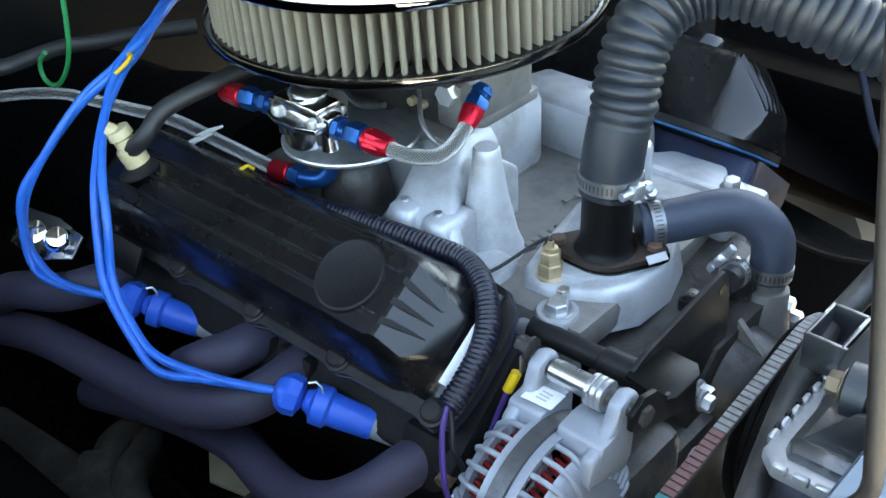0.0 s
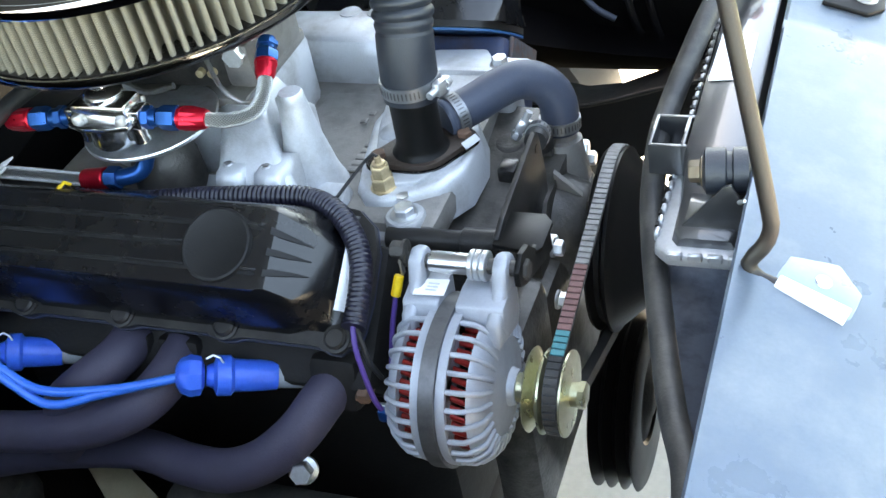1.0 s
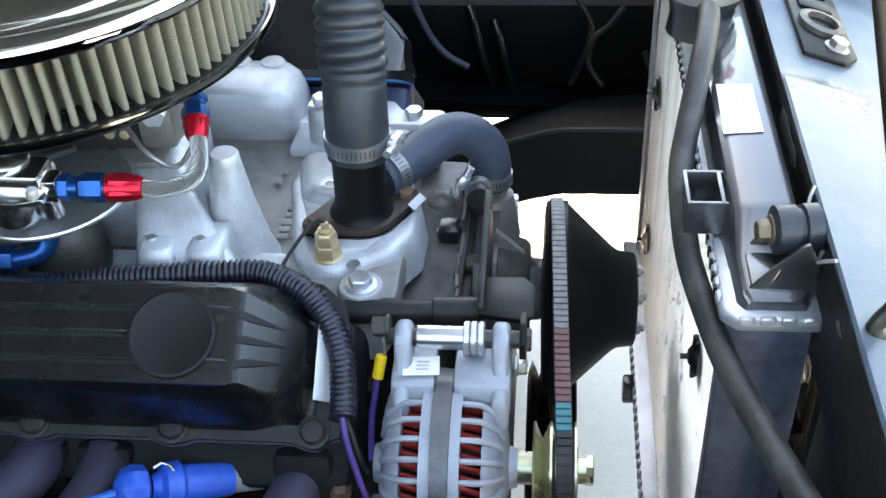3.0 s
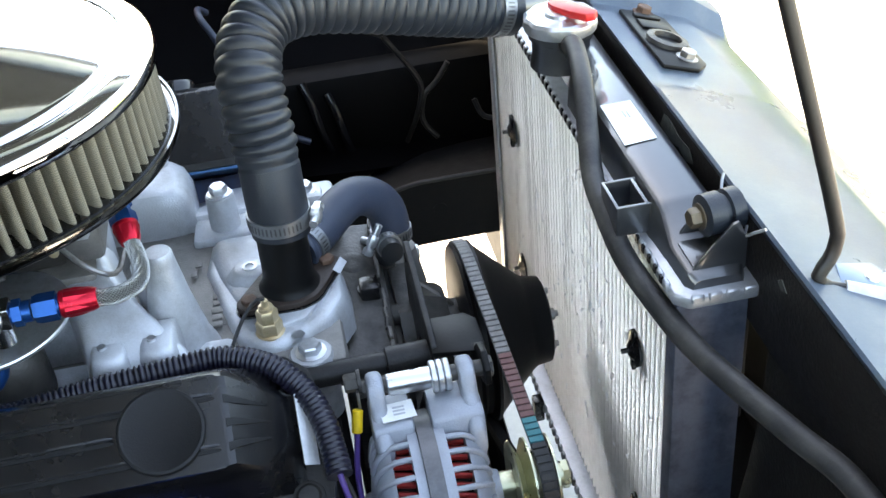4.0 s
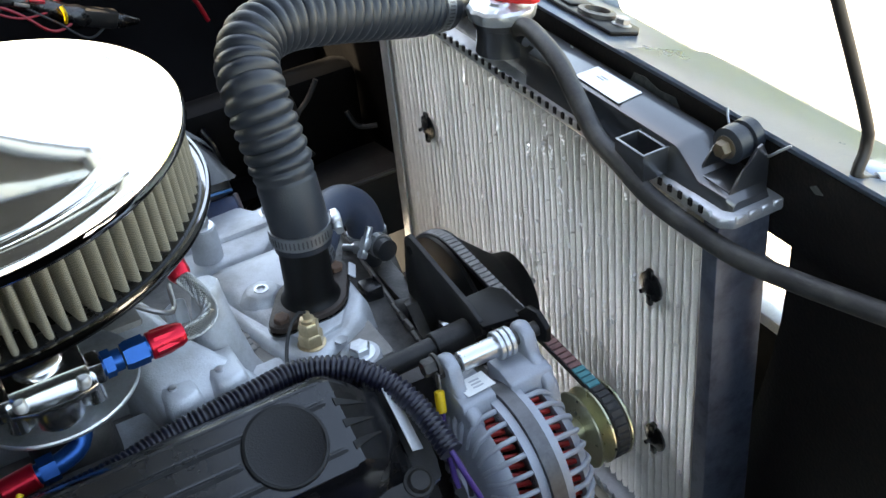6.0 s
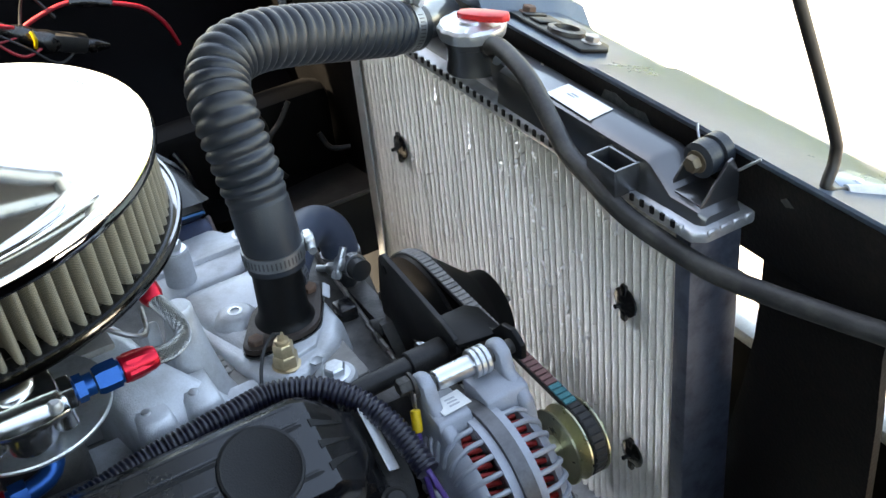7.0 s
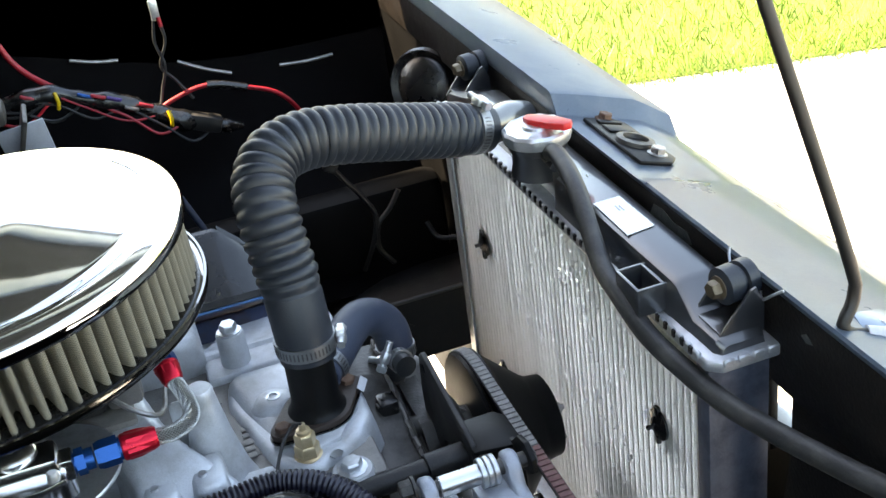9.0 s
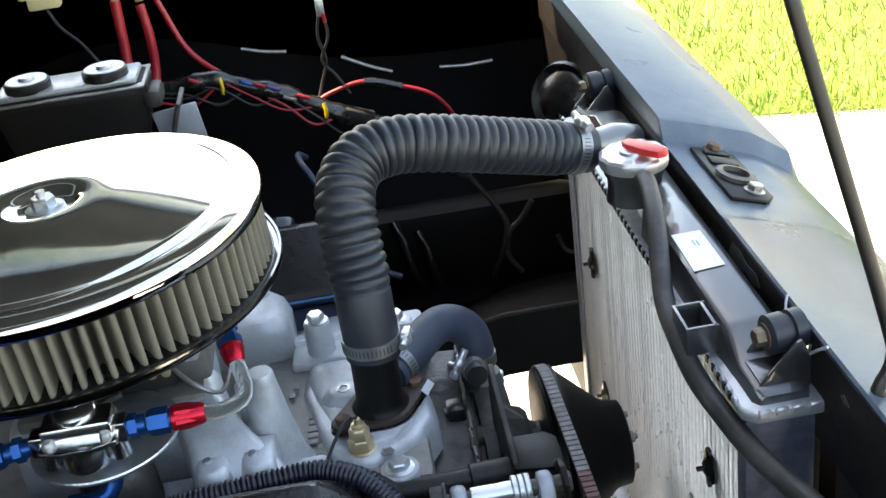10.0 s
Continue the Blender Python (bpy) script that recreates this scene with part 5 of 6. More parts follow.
    by, bz = y + 0.042, z + 0.0885
    part("mount_bolt", joined(rod_bm((0.060, by, bz), (0.158, by, bz), 0.0065), hexagon((0.158, by, bz), (0.165, by, bz), 0.0085)), OILYCAST, t)
    part("spacer", rod_bm((0.083, by, bz), (0.118, by, bz), 0.0088, seg=24, chamfer=0.0008), STAINLESS, t)
    for k in range(3):
        part("washer", rod_bm((0.1165 + 0.0052 * k, by, bz), (0.1212 + 0.0052 * k, by, bz), 0.0125, seg=24, chamfer=0.0008), ZINC, t)
    lab = part("label", box((0.0870, y + 0.025, z + 0.0762), (0.0260, 0.020, 0.0006), rot=(-3, 0, 4)), WHITE, t, "small white label")
    part("print_bars", joined(*[box((0.088, y + 0.021 + 0.004 * k, z + 0.0767 - 0.0002 * k), (0.009, 0.0016, 0.0008)) for k in range(3)]), PRINT, lab)
    # pulley, fan side
    prof = [(0.012, -0.016), (0.012, 0), (0.0335, 0.0005), (0.0345, 0.0018), (0.022, 0.0072), (0.0345, 0.0125), (0.0345, 0.0142), (0.024, 0.0165), (0.024, 0.0275), (0.0345, 0.0300), (0.0345, 0.0317), (0.020, 0.033), (0.0, 0.033)]
    part("pulley", lathe(prof, (0.1670, y, z), (1, y, z), 48), YELLOWZINC, t, "yellow zinc V-pulley")
    part("shaft_nut", joined(rod_bm((0.198, y, z), (0.207, y, z), 0.010, seg=24), hexagon((0.2060, y, z), (0.2118, y, z), 0.0115)), YELLOWZINC, t)
    part("rear_stud", joined(hexagon((0.060, y - 0.03, z - 0.01), (0.052, y - 0.03, z - 0.01), 0.007), rod_bm((0.052, y - 0.03, z - 0.01), (0.044, y - 0.03, z - 0.01), 0.003)), ZINC, t)
    return t


alternator()


def alternator_bracket():
    t = thing("alternator_bracket", "flat black steel alternator bracket by the water pump", "bracket", (0.15, 0.02, 0.80))
    poly = [(0.062, 0.903), (0.054, 0.910), (0.040, 0.908), (-0.050, 0.896), (-0.068, 0.890), (-0.072, 0.878), (-0.055, 0.862), (-0.010, 0.850), (0.014, 0.838), (0.030, 0.800), (0.052, 0.790), (0.066, 0.800), (0.070, 0.860)]
    part("plate", prism(poly, (0, 1, 0), (0, 0, 1), (1, 0, 0), (0.1235, 0, 0), 0.005, 0.001), DUSTY, t)
    part("hole", rod_bm((0.1225, 0.052, 0.894), (0.1292, 0.052, 0.894), 0.0045, seg=16), BLACKPAINT, t)
    foot = [(0.124, -0.030), (0.124, -0.074), (0.160, -0.080), (0.166, -0.072), (0.166, -0.040), (0.158, -0.030)]
    part("foot", prism(foot, (1, 0, 0), (0, 1, 0), (0, 0, 1), (0, 0, 0.884), 0.0045, 0.001), BLACKPAINT, t)
    part("arm", prism([(-0.035, 0.885), (-0.075, 0.889), (-0.090, 0.905), (-0.106, 0.909), (-0.120, 0.901), (-0.120, 0.887), (-0.105, 0.878), (-0.06, 0.862), (-0.035, 0.855)], (0, 1, 0), (0, 0, 1), (1, 0, 0), (0.1565, 0, 0), 0.005, 0.001), BLACKPAINT, t)
    part("spacer_tube", joined(rod_bm((0.020, -0.050, 0.866), (0.092, -0.048, 0.866), 0.0095, seg=20), rod_bm((0.088, -0.048, 0.866), (0.124, -0.047, 0.866), 0.0125, seg=20, chamfer=0.001)), DUSTY, t, "black spacer tube")
    part("bolt", hexagon((0.151, -0.003, 0.829), (0.160, -0.003, 0.829), 0.0075, 0.009), ZINC, t)
    part("bolt", hexagon((0.151, -0.009, 0.773), (0.160, -0.009, 0.773), 0.0075, 0.009), ZINC, t)


alternator_bracket()


# ---- valve covers ----
def valve_cover(s):
    """s = -1: the near cover; 1: its mirror on the far bank."""
    cy, cz = EY + s * 0.238, 0.928
    lift = 0.0 if s < 0 else 0.016
    ca, sa = math.cos(radians(34)), math.sin(radians(34))

    def P(x, v, n):
        # v runs inboard along the top, n outward from it
        return (x, cy - s * (v * ca) + s * n * sa, cz + v * sa + n * ca)
    U, V, N = (1, 0, 0), (0, -s * ca, sa), (0, s * sa, ca)
    near = s < 0
    t = thing("valve_cover", "black ribbed valve cover, dusty, with a loom lying on it" if near else "black valve cover with a blue gasket on a rusty head", "valve cover", (-0.2, cy, 0.84), "valve covers")
    secs = []
    for x, w, top in ((-0.408, 0.033, -0.056), (-0.404, 0.033, -0.025), (-0.394, 0.0335, -0.006), (-0.380, 0.0365, 0), (-0.037, 0.0365, 0), (-0.031, 0.0355, -0.0015), (-0.013, 0.0290, -0.0185), (0.003, 0.0205, -0.0345), (0.008, 0.0190, -0.042), (0.013, 0.0185, -0.0585)):
        wl = 0.055 if x < -0.03 else 0.050
        if top > -0.05:
            top += lift
        x += 1.4 * lift if x > -0.1 else 0
        wo = w if x < -0.02 or x > 0.03 * (1 + s) - 0.004 else 0.0385
        mid = min(top - 0.014, -0.012)
        if top < -0.05:
            secs.append([P(x, v, -0.059) for v in (-wl, -w - 0.004, -w, -w + 0.004, w - 0.004, w, w + 0.004, wl)])
        else:
            secs.append([P(x, -wl, -0.060), P(x, -wo - 0.005, max(mid, -0.057)), P(x, -wo, top - 0.004), P(x, -wo + 0.004, top), P(x, w - 0.004, top), P(x, w, top - 0.004), P(x, w + 0.005, max(mid, -0.057)), P(x, wl, -0.060)])
    part("shell", loft(secs), COVERNYLON, t, "", 28)
    # flange with bolt ears
    edge = []
    bolts = [-0.400, -0.297, -0.194, -0.091, 0.012]
    for x in np.linspace(-0.426, 0.03, 100):
        ear = max(max(0, 1 - ((x - b) / 0.016) ** 2) for b in bolts)
        edge.append((x, -0.062 - 0.004 * ear - (0.0 if x < 0.02 else -0.004)))
    poly = edge + [(0.033, -0.045), (0.035, -0.02), (0.033, 0.02), (0.026, 0.042), (0.010, 0.055), (-0.02, 0.059), (-0.418, 0.060), (-0.427, 0.050)]
    part("flange", prism(poly, U, V, N, P(0, 0, -0.067), 0.007, 0.0), DUSTY, t, "dusty flange")
    gasket = [(a, b * 1.02) for a, b in poly]
    # the near gasket's blue is darkened for the shadow under the cover
    part("gasket", prism(gasket, U, V, N, P(0, 0, -0.0705), 0.0025 if not near else 0.0035), DULLBLUE if not near else SHADEBLUE, t, "blue rubber gasket")
    for b in bolts:
        part("bolt", joined(lathe([(0.0095, 0), (0.0095, 0.004), (0.0075, 0.006), (0, 0.0065)], P(b, -0.0545, -0.060), P(b, -0.0545, 1), 20)), DUSTY, t)
        part("ear", lathe([(0.0125, -0.002), (0.0120, 0.0015), (0.0105, 0.002), (0, 0.002)], P(b, -0.0545, -0.060), P(b, -0.0545, 1), 24), DUSTY, t)
    # ribs and the round pad
    def strip(*rows):
        return loft([[P(x, v - w, n - 0.002), P(x, v - 0.6 * w, n + h), P(x, v + 0.6 * w, n + h), P(x, v + w, n - 0.002)] for x, v, w, n, h in rows])
    ahead = 1.4 * lift
    top = lift
    for k, v in enumerate((-0.0205, -0.002, 0.0165)):
        end = -0.112 if k == 1 else -0.040 + ahead
        part("groove", strip((-0.372, v, 0.0010, top, 0.0), (-0.368, v, 0.0022, top, 0.0005), (end - 0.004, v, 0.0022, top, 0.0005), (end, v, 0.0012, top, 0.0)), PADNYLON, t, "dark pressed groove")
        part("rib", strip((-0.372, v + 0.0036, 0.0006, top, 0.0), (-0.368, v + 0.0036, 0.0013, top, 0.0022), (end - 0.004, v + 0.0036, 0.0013, top, 0.0022), (end, v + 0.0036, 0.0006, top, 0.0)), COVERNYLON, t)
        part("front_wedge", strip((-0.034 + ahead, v * 0.95, 0.0046, top - 0.0004, 0.0007), (-0.028 + ahead, v * 0.86, 0.0040, top - 0.0040, 0.0010), (-0.016 + ahead, v * 0.74, 0.0024, top - 0.0153, 0.0010), (-0.006 + ahead, v * 0.66, 0.0006, top - 0.0252, 0.0006)), PADNYLON, t, "dark wedge-shaped groove")
    for v in (-0.0330, 0.0330):
        part("edge_bead", strip((-0.378, v, 0.0008, top, 0.0), (-0.372, v, 0.0016, top, 0.0010), (-0.042, v, 0.0016, top, 0.0010), (-0.038, v, 0.0008, top, 0.0)), COVERNYLON, t)
    part("round_pad", lathe([(0.0315, -0.001), (0.0305, 0.0034), (0.0285, 0.0040), (0.0265, 0.0030), (0, 0.0030)], P(-0.079, 0.0, lift), P(-0.079, 0.0, 1), 48), PADNYLON, t, "flat round pad")
    if not near:
        for v in (-0.030, -0.010, 0.010, 0.030):
            part("front_rib", strip((-0.036 + ahead, v, 0.0020, top - 0.0004, 0.0005), (-0.031 + ahead, v, 0.0034, top - 0.0010, 0.0030), (-0.013 + ahead, v * 0.80, 0.0034, top - 0.0180, 0.0040), (0.001 + ahead, v * 0.62, 0.0034, top - 0.0325, 0.0040), (0.007 + ahead, v * 0.56, 0.0030, top - 0.0400, 0.0010)), WETBLACK, t, "shiny raised rib")
        part("filler_cap", lathe([(0.024, -0.002), (0.0235, 0.010), (0.021, 0.013), (0, 0.014)], P(-0.066, 0.004, lift), P(-0.066, 0.004, 1), 32), WETBLACK, t, "shiny black filler cap")
    if near:
        part("tag", moved(box((0, 0, 0), (0.0015, 0.054, 0.014), 0.0005), Matrix.Translation((0.0185, -0.1290, 0.8865)) @ Matrix((U, V, N)).transposed().to_4x4() @ pose(0, 0, 0, 0, -48, 0)), BARESTRIP, t, "bare metal strip")
    return t


valve_cover(-1)
valve_cover(1)


# ---- air cleaner, carburettor, fuel fittings ----
def air_cleaner():
    c = (-0.2185, 0.0745, 1.0)
    t = thing("air_cleaner", "round chrome air cleaner with a pleated cream filter element", "air cleaner", c)
    m = pose(*c, 0, -1.95, 0)
    zl, zb = 0.107, 0.0435
    lid = [(0.1735, zl - 0.006), (0.1775, zl - 0.006), (0.1790, zl - 0.002), (0.1788, zl + 0.003), (0.1776, zl + 0.0060), (0.1755, zl + 0.0078), (0.1728, zl + 0.0084), (0.1640, zl + 0.0090), (0.1566, zl + 0.0095), (0.1552, zl + 0.0090), (0.1544, zl + 0.0088), (0.1536, zl + 0.0092),
           (0.1524, zl + 0.0112), (0.1508, zl + 0.0130), (0.1490, zl + 0.0138), (0.1455, zl + 0.0144), (0.120, zl + 0.0176), (0.090, zl + 0.0202), (0.060, zl + 0.0228), (0.036, zl + 0.0248), (0.030, zl + 0.0235), (0.026, zl + 0.0190), (0.022, zl + 0.0175), (0.0, zl + 0.0175)]
    part("lid", moved(lathe(lid, (0, 0, 0), (0, 0, 1), 128), m), CHROME, t, "polished chrome lid", 50)
    part("centre_nut", moved(joined(lathe([(0.0165, 0), (0.0165, 0.002), (0.011, 0.003)], (0, 0, zl + 0.0172), (0, 0, 1), 28), hexagon((0, 0, zl + 0.019), (0, 0, zl + 0.029), 0.0105), rod_bm((0, 0, zl + 0.02), (0, 0, zl + 0.034), 0.004, seg=12)), m), ZINC, t)
    # pleated element: rounded outer folds, deep grooves
    n, rows = 92, 5
    prof = []
    for k in range(n):
        a = 2 * math.pi * k / n
        w = 2 * math.pi / n
        for da, r in ((-0.26, 0.1480), (-0.23, 0.1690), (-0.14, 0.1724), (0.0, 0.1732), (0.14, 0.1724), (0.23, 0.1690), (0.26, 0.1480), (0.50, 0.1440)):
            prof.append((r * math.cos(a + da * w), r * math.sin(a + da * w)))
    bm = bmesh.new()
    low = [bm.verts.new((x, y, zb + 0.001)) for x, y in prof]
    top = [bm.verts.new((x, y, zl - 0.004)) for x, y in prof]
    for i in range(len(prof)):
        j = (i + 1) % len(prof)
        bm.faces.new((low[i], low[j], top[j], top[i]))
    part("filter_element", moved(bm, m), PLEAT, t, "cream pleated filter under fine wire mesh", 75)
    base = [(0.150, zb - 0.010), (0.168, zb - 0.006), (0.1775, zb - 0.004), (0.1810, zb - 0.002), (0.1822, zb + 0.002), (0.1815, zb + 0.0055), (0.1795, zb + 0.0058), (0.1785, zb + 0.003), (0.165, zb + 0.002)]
    part("base_rim", moved(lathe(base, (0, 0, 0), (0, 0, 1), 128), m), SHADEDCHROME, t, "chrome base rim toned down as if shaded")
    under = [(0.176, zb - 0.0045), (0.172, zb - 0.008), (0.120, zb - 0.014), (0.085, zb - 0.020), (0.070, zb - 0.034), (0.0, zb - 0.034)]
    part("base_pan", moved(lathe(under, (0, 0, 0), (0, 0, 1), 64), m), BLACKPAINT, t)
    part("seal", moved(lathe([(0.166, zb + 0.002), (0.1748, zb + 0.0025), (0.1748, zb + 0.0045), (0.166, zb + 0.005)], (0, 0, 0), (0, 0, 1), 96), m), BLACKPLASTIC, t, "black rubber seal")


air_cleaner()


def carburettor():
    t = thing("carburettor", "dark aluminium four-barrel carburettor under the air cleaner", "carburettor", (-0.21, 0.085, 0.945))
    part("base_plate", box((-0.205, 0.08, 0.952), (0.16, 0.13, 0.012), 0.003), CAST, t)
    part("body", joined(box((-0.21, 0.085, 0.985), (0.13, 0.11, 0.055), 0.008), rod_bm((-0.21, 0.085, 0.98), (-0.21, 0.085, 1.022), 0.062, seg=40)), OILYCAST, t)
    part("float_bowl", box((-0.130, 0.075, 0.985), (0.030, 0.10, 0.045), 0.006), CAST, t)
    part("float_bowl", box((-0.292, 0.075, 0.985), (0.030, 0.10, 0.045), 0.006), CAST, t)
    part("inlet_nut", hexagon((-0.128, 0.018, 0.998), (-0.128, 0.030, 0.998), 0.010), ZINC, t)
    part("bolt_cap", lathe([(0.011, 0), (0.011, 0.012), (0.009, 0.016), (0, 0.016)], (-0.125, 0.045, 1.004), (-0.125, 0.045, 2), 20), ZINC, t)
    for k, x in enumerate((-0.150, -0.162)):
        part("screw", lathe([(0.004, 0), (0.004, 0.006), (0, 0.007)], (x, 0.018, 0.985), (x, -1, 0.985), 12), BRASS, t)
    part("linkage", joined(tube([(-0.25, 0.01, 0.975), (-0.22, 0.005, 0.968), (-0.19, 0.008, 0.975)], 0.003, 8), box((-0.25, 0.012, 0.965), (0.02, 0.004, 0.03), 0.001)), STEEL, t)


carburettor()


def fitting(p0, p1, label):
    """A two-tone screwed hose fitting between two points."""
    t = thing("hose_fitting", label, "hose fitting", p0, "fuel hose fittings")
    a, b = Vector(p0), Vector(p1)
    d = (b - a).normalized()
    L = (b - a).length
    def along(s):
        return tuple(a + d * s)
    part("socket", joined(lathe([(0.0076, 0), (0.0084, 0.001), (0.0104, 0.012), (0.0106, L * 0.33)], along(0), along(1), 6), lathe([(0.0074, -0.001), (0.0090, 0.003), (0.0097, L * 0.33)], along(0), along(1), 20), lathe([(0.0102, 0), (0.0102, 0.003), (0.0092, 0.004)], along(L * 0.33), along(L), 24)), REDANO, t, "red anodised socket")
    part("nut", joined(lathe([(0.0088, 0), (0.0088, L * 0.08)], along(L * 0.36), along(L), 24), lathe([(0.0108, 0), (0.0108, L * 0.20), (0.0095, L * 0.26)], along(L * 0.42), along(L), 6), lathe([(0.0082, 0), (0.0082, L * 0.12)], along(L * 0.70), along(L), 24),
                       lathe([(0.0102, 0), (0.0102, L * 0.10)], along(L * 0.80), along(L), 6), lathe([(0.0078, 0), (0.0075, L * 0.12)], along(L * 0.88), along(L), 20)), BLUEANO, t, "blue anodised nut")
    return t


def braided_hose(pts, r, label):
    t = thing("braided_hose", label, "fuel hose", pts[0], "braided fuel hoses")
    part("lining", tube(pts, r - 0.0007, 18, 0.004), BRAIDCORE, t, "hose under the braid, toned as the shadow between wires")
    tagged(part("braid", braid(pts, r), BRAID, t, "woven stainless wire", 80), kind="stuff")


def fuel_parts():
    t = thing("fuel_regulator", "polished fuel pressure regulator on a round plate", "fuel regulator", (-0.200, -0.055, 0.975))
    part("round_plate", moved(lathe([(0.030, -0.010), (0.050, -0.006), (0.0615, -0.004), (0.0622, -0.0015), (0.0615, 0.0), (0.048, 0.0), (0.030, 0.003), (0, 0.003)], (0, 0, 0), (0, 0, 1), 72), pose(-0.215, -0.022, 0.958, 0, -2, 0)), ZINC, t, "silver round plate")
    for x in (-0.246, -0.220, -0.194):
        part("pillar", lathe([(0.0085, 0), (0.0078, 0.004), (0.0070, 0.022)], (x, -0.078 + 0.012 * abs(x + 0.22) / 0.026, 0.968), (x, -0.078, 1.2), 16), POLISHED, t)
    part("lower_cup", lathe([(0.0185, 0), (0.0205, 0.004), (0.0205, 0.020), (0.016, 0.024)], (-0.220, -0.066, 0.966), (-0.220, -0.066, 1.2), 32), POLISHED, t)
    part("flange", prism([(-0.030, -0.020), (-0.012, -0.026), (0.012, -0.026), (0.030, -0.020), (0.032, 0.016), (0.012, 0.024), (-0.012, 0.024), (-0.032, 0.016)], (1, 0, 0), (0, 1, 0), (0, 0, 1), (-0.220, -0.064, 0.988), 0.005, 0.001), POLISHED, t)
    part("body", joined(box((-0.220, -0.064, 0.998), (0.056, 0.030, 0.020), 0.005), box((-0.190, -0.066, 0.992), (0.014, 0.018, 0.018), 0.002), box((-0.251, -0.066, 0.991), (0.014, 0.018, 0.018), 0.002)), POLISHED, t, "chrome regulator body")
    part("bonnet", lathe([(0.017, 0), (0.0175, 0.005), (0.014, 0.010), (0.009, 0.012), (0.008, 0.022), (0.0, 0.022)], (-0.222, -0.060, 1.006), (-0.222, -0.060, 2), 32), POLISHED, t)
    for x, y in ((-0.242, -0.080), (-0.198, -0.080), (-0.242, -0.046), (-0.198, -0.046)):
        part("screw", lathe([(0.0045, 0), (0.0045, 0.004), (0.003, 0.006), (0, 0.006)], (x, y, 0.993), (x, y, 2), 14), STEEL, t)
    t.location.x += 0.012
    fitting((-0.1120, -0.0642, 0.9910), (-0.1765, -0.0665, 0.9912), "red and blue anodised hose fitting at the regulator")
    fitting((-0.314, -0.069, 0.982), (-0.246, -0.067, 0.989), "red and blue anodised hose fitting at the regulator")
    fitting((-0.0896, 0.0025, 0.9900), (-0.0965, 0.034, 1.010), "red and blue anodised hose fitting at the carburettor")
    braided_hose([(-0.118, -0.0645, 0.9908), (-0.109, -0.0635, 0.9898), (-0.098, -0.058, 0.9860), (-0.087, -0.046, 0.9828), (-0.0828, -0.033, 0.9822), (-0.0840, -0.016, 0.9850), (-0.0894, 0.004, 0.9902)], 0.0061, "braided stainless fuel hose curving to the carburettor")
    # lower line from the rear
    t = thing("hose_fitting", "red and blue anodised elbow fitting below the regulator", "hose fitting", (-0.24, -0.067, 0.92), "fuel hose fittings")
    part("socket", rod_bm((-0.262, -0.066, 0.919), (-0.236, -0.067, 0.9235), 0.0100, seg=12, chamfer=0.001), REDANO, t, "red anodised socket")
    part("elbow", joined(tube([(-0.237, -0.067, 0.9235), (-0.218, -0.066, 0.925), (-0.203, -0.060, 0.928), (-0.197, -0.054, 0.940), (-0.197, -0.052, 0.962)], 0.0078, 16), lathe([(0.0105, 0), (0.0105, 0.012)], (-0.234, -0.067, 0.924), (-0.2, -0.0665, 0.9255), 6)), BLUEANO, t, "blue anodised elbow")
    braided_hose([(-0.262, -0.065, 0.918), (-0.334, -0.064, 0.919), (-0.417, -0.064, 0.919), (-0.488, -0.064, 0.908), (-0.566, -0.064, 0.895), (-0.613, -0.064, 0.887), (-0.664, -0.066, 0.874), (-0.720, -0.070, 0.857), (-0.800, -0.078, 0.83)], 0.0062, "braided stainless fuel hose along the valve cover")
    part("line", tube([(-0.150, 0.012, 1.0), (-0.125, -0.012, 0.985), (-0.105, -0.010, 0.972), (-0.098, 0.02, 0.975)], 0.0022, 8), STEEL, solo("pump_dome", lathe([(0.034, -0.07), (0.032, -0.02), (0.024, 0.0), (0.010, 0.008), (0, 0.008)], (-0.205, -0.022, 0.935), (-0.205, -0.050, 2), 40), OILYCAST, "dark cast dome under the regulator plate", "casting"))


fuel_parts()


def coolant_sensor():
    t = thing("coolant_sensor", "brass coolant sensor with a thin grey wire", "sensor", (0, 0, 0.878))
    c = (0.000, 0.000)
    part("hexagon", joined(lathe([(0.014, 0), (0.0125, 0.006), (0.011, 0.007)], (c[0], c[1], 0.876), (c[0], c[1], 2), 24), hexagon((c[0], c[1], 0.882), (c[0], c[1], 0.894), 0.0112), hexagon((c[0], c[1], 0.894), (c[0], c[1], 0.905), 0.0092)), BRASS, t)
    part("terminal", joined(lathe([(0.0062, 0), (0.0062, 0.003), (0.0034, 0.0036), (0.0028, 0.009)], (c[0], c[1], 0.905), (c[0], c[1], 2), 14)), BRASS, t)
    part("wire", tube([(0.0, 0.0, 0.914), (-0.006, 0.004, 0.913), (-0.016, 0.0, 0.905), (-0.026, -0.012, 0.895), (-0.034, -0.03, 0.888), (-0.040, -0.045, 0.888)], 0.0016, 8), DARKHOSE, t)


coolant_sensor()


def cable_clip():
    t = thing("cable_clip", "small white plastic clip beside the fuel hose", "clip", (-0.35, -0.08, 0.92))
    for k, y in enumerate((-0.094, -0.078)):
        part("tongue", moved(prism([(-0.003, 0), (0.006, 0.002), (0.020, 0.016), (0.005, 0.009)], (1, 0, 0), (0, 1, 0), (0, 0, 1), (0, 0, 0), 0.003, 0.0006), pose(-0.350 - 0.004 * k, y, 0.926, 8, 0, 38)), WHITE, t)
    part("stem", rod_bm((-0.352, -0.080, 0.895), (-0.352, -0.080, 0.928), 0.003, seg=10), BLACKPLASTIC, t, "black stem")


cable_clip()


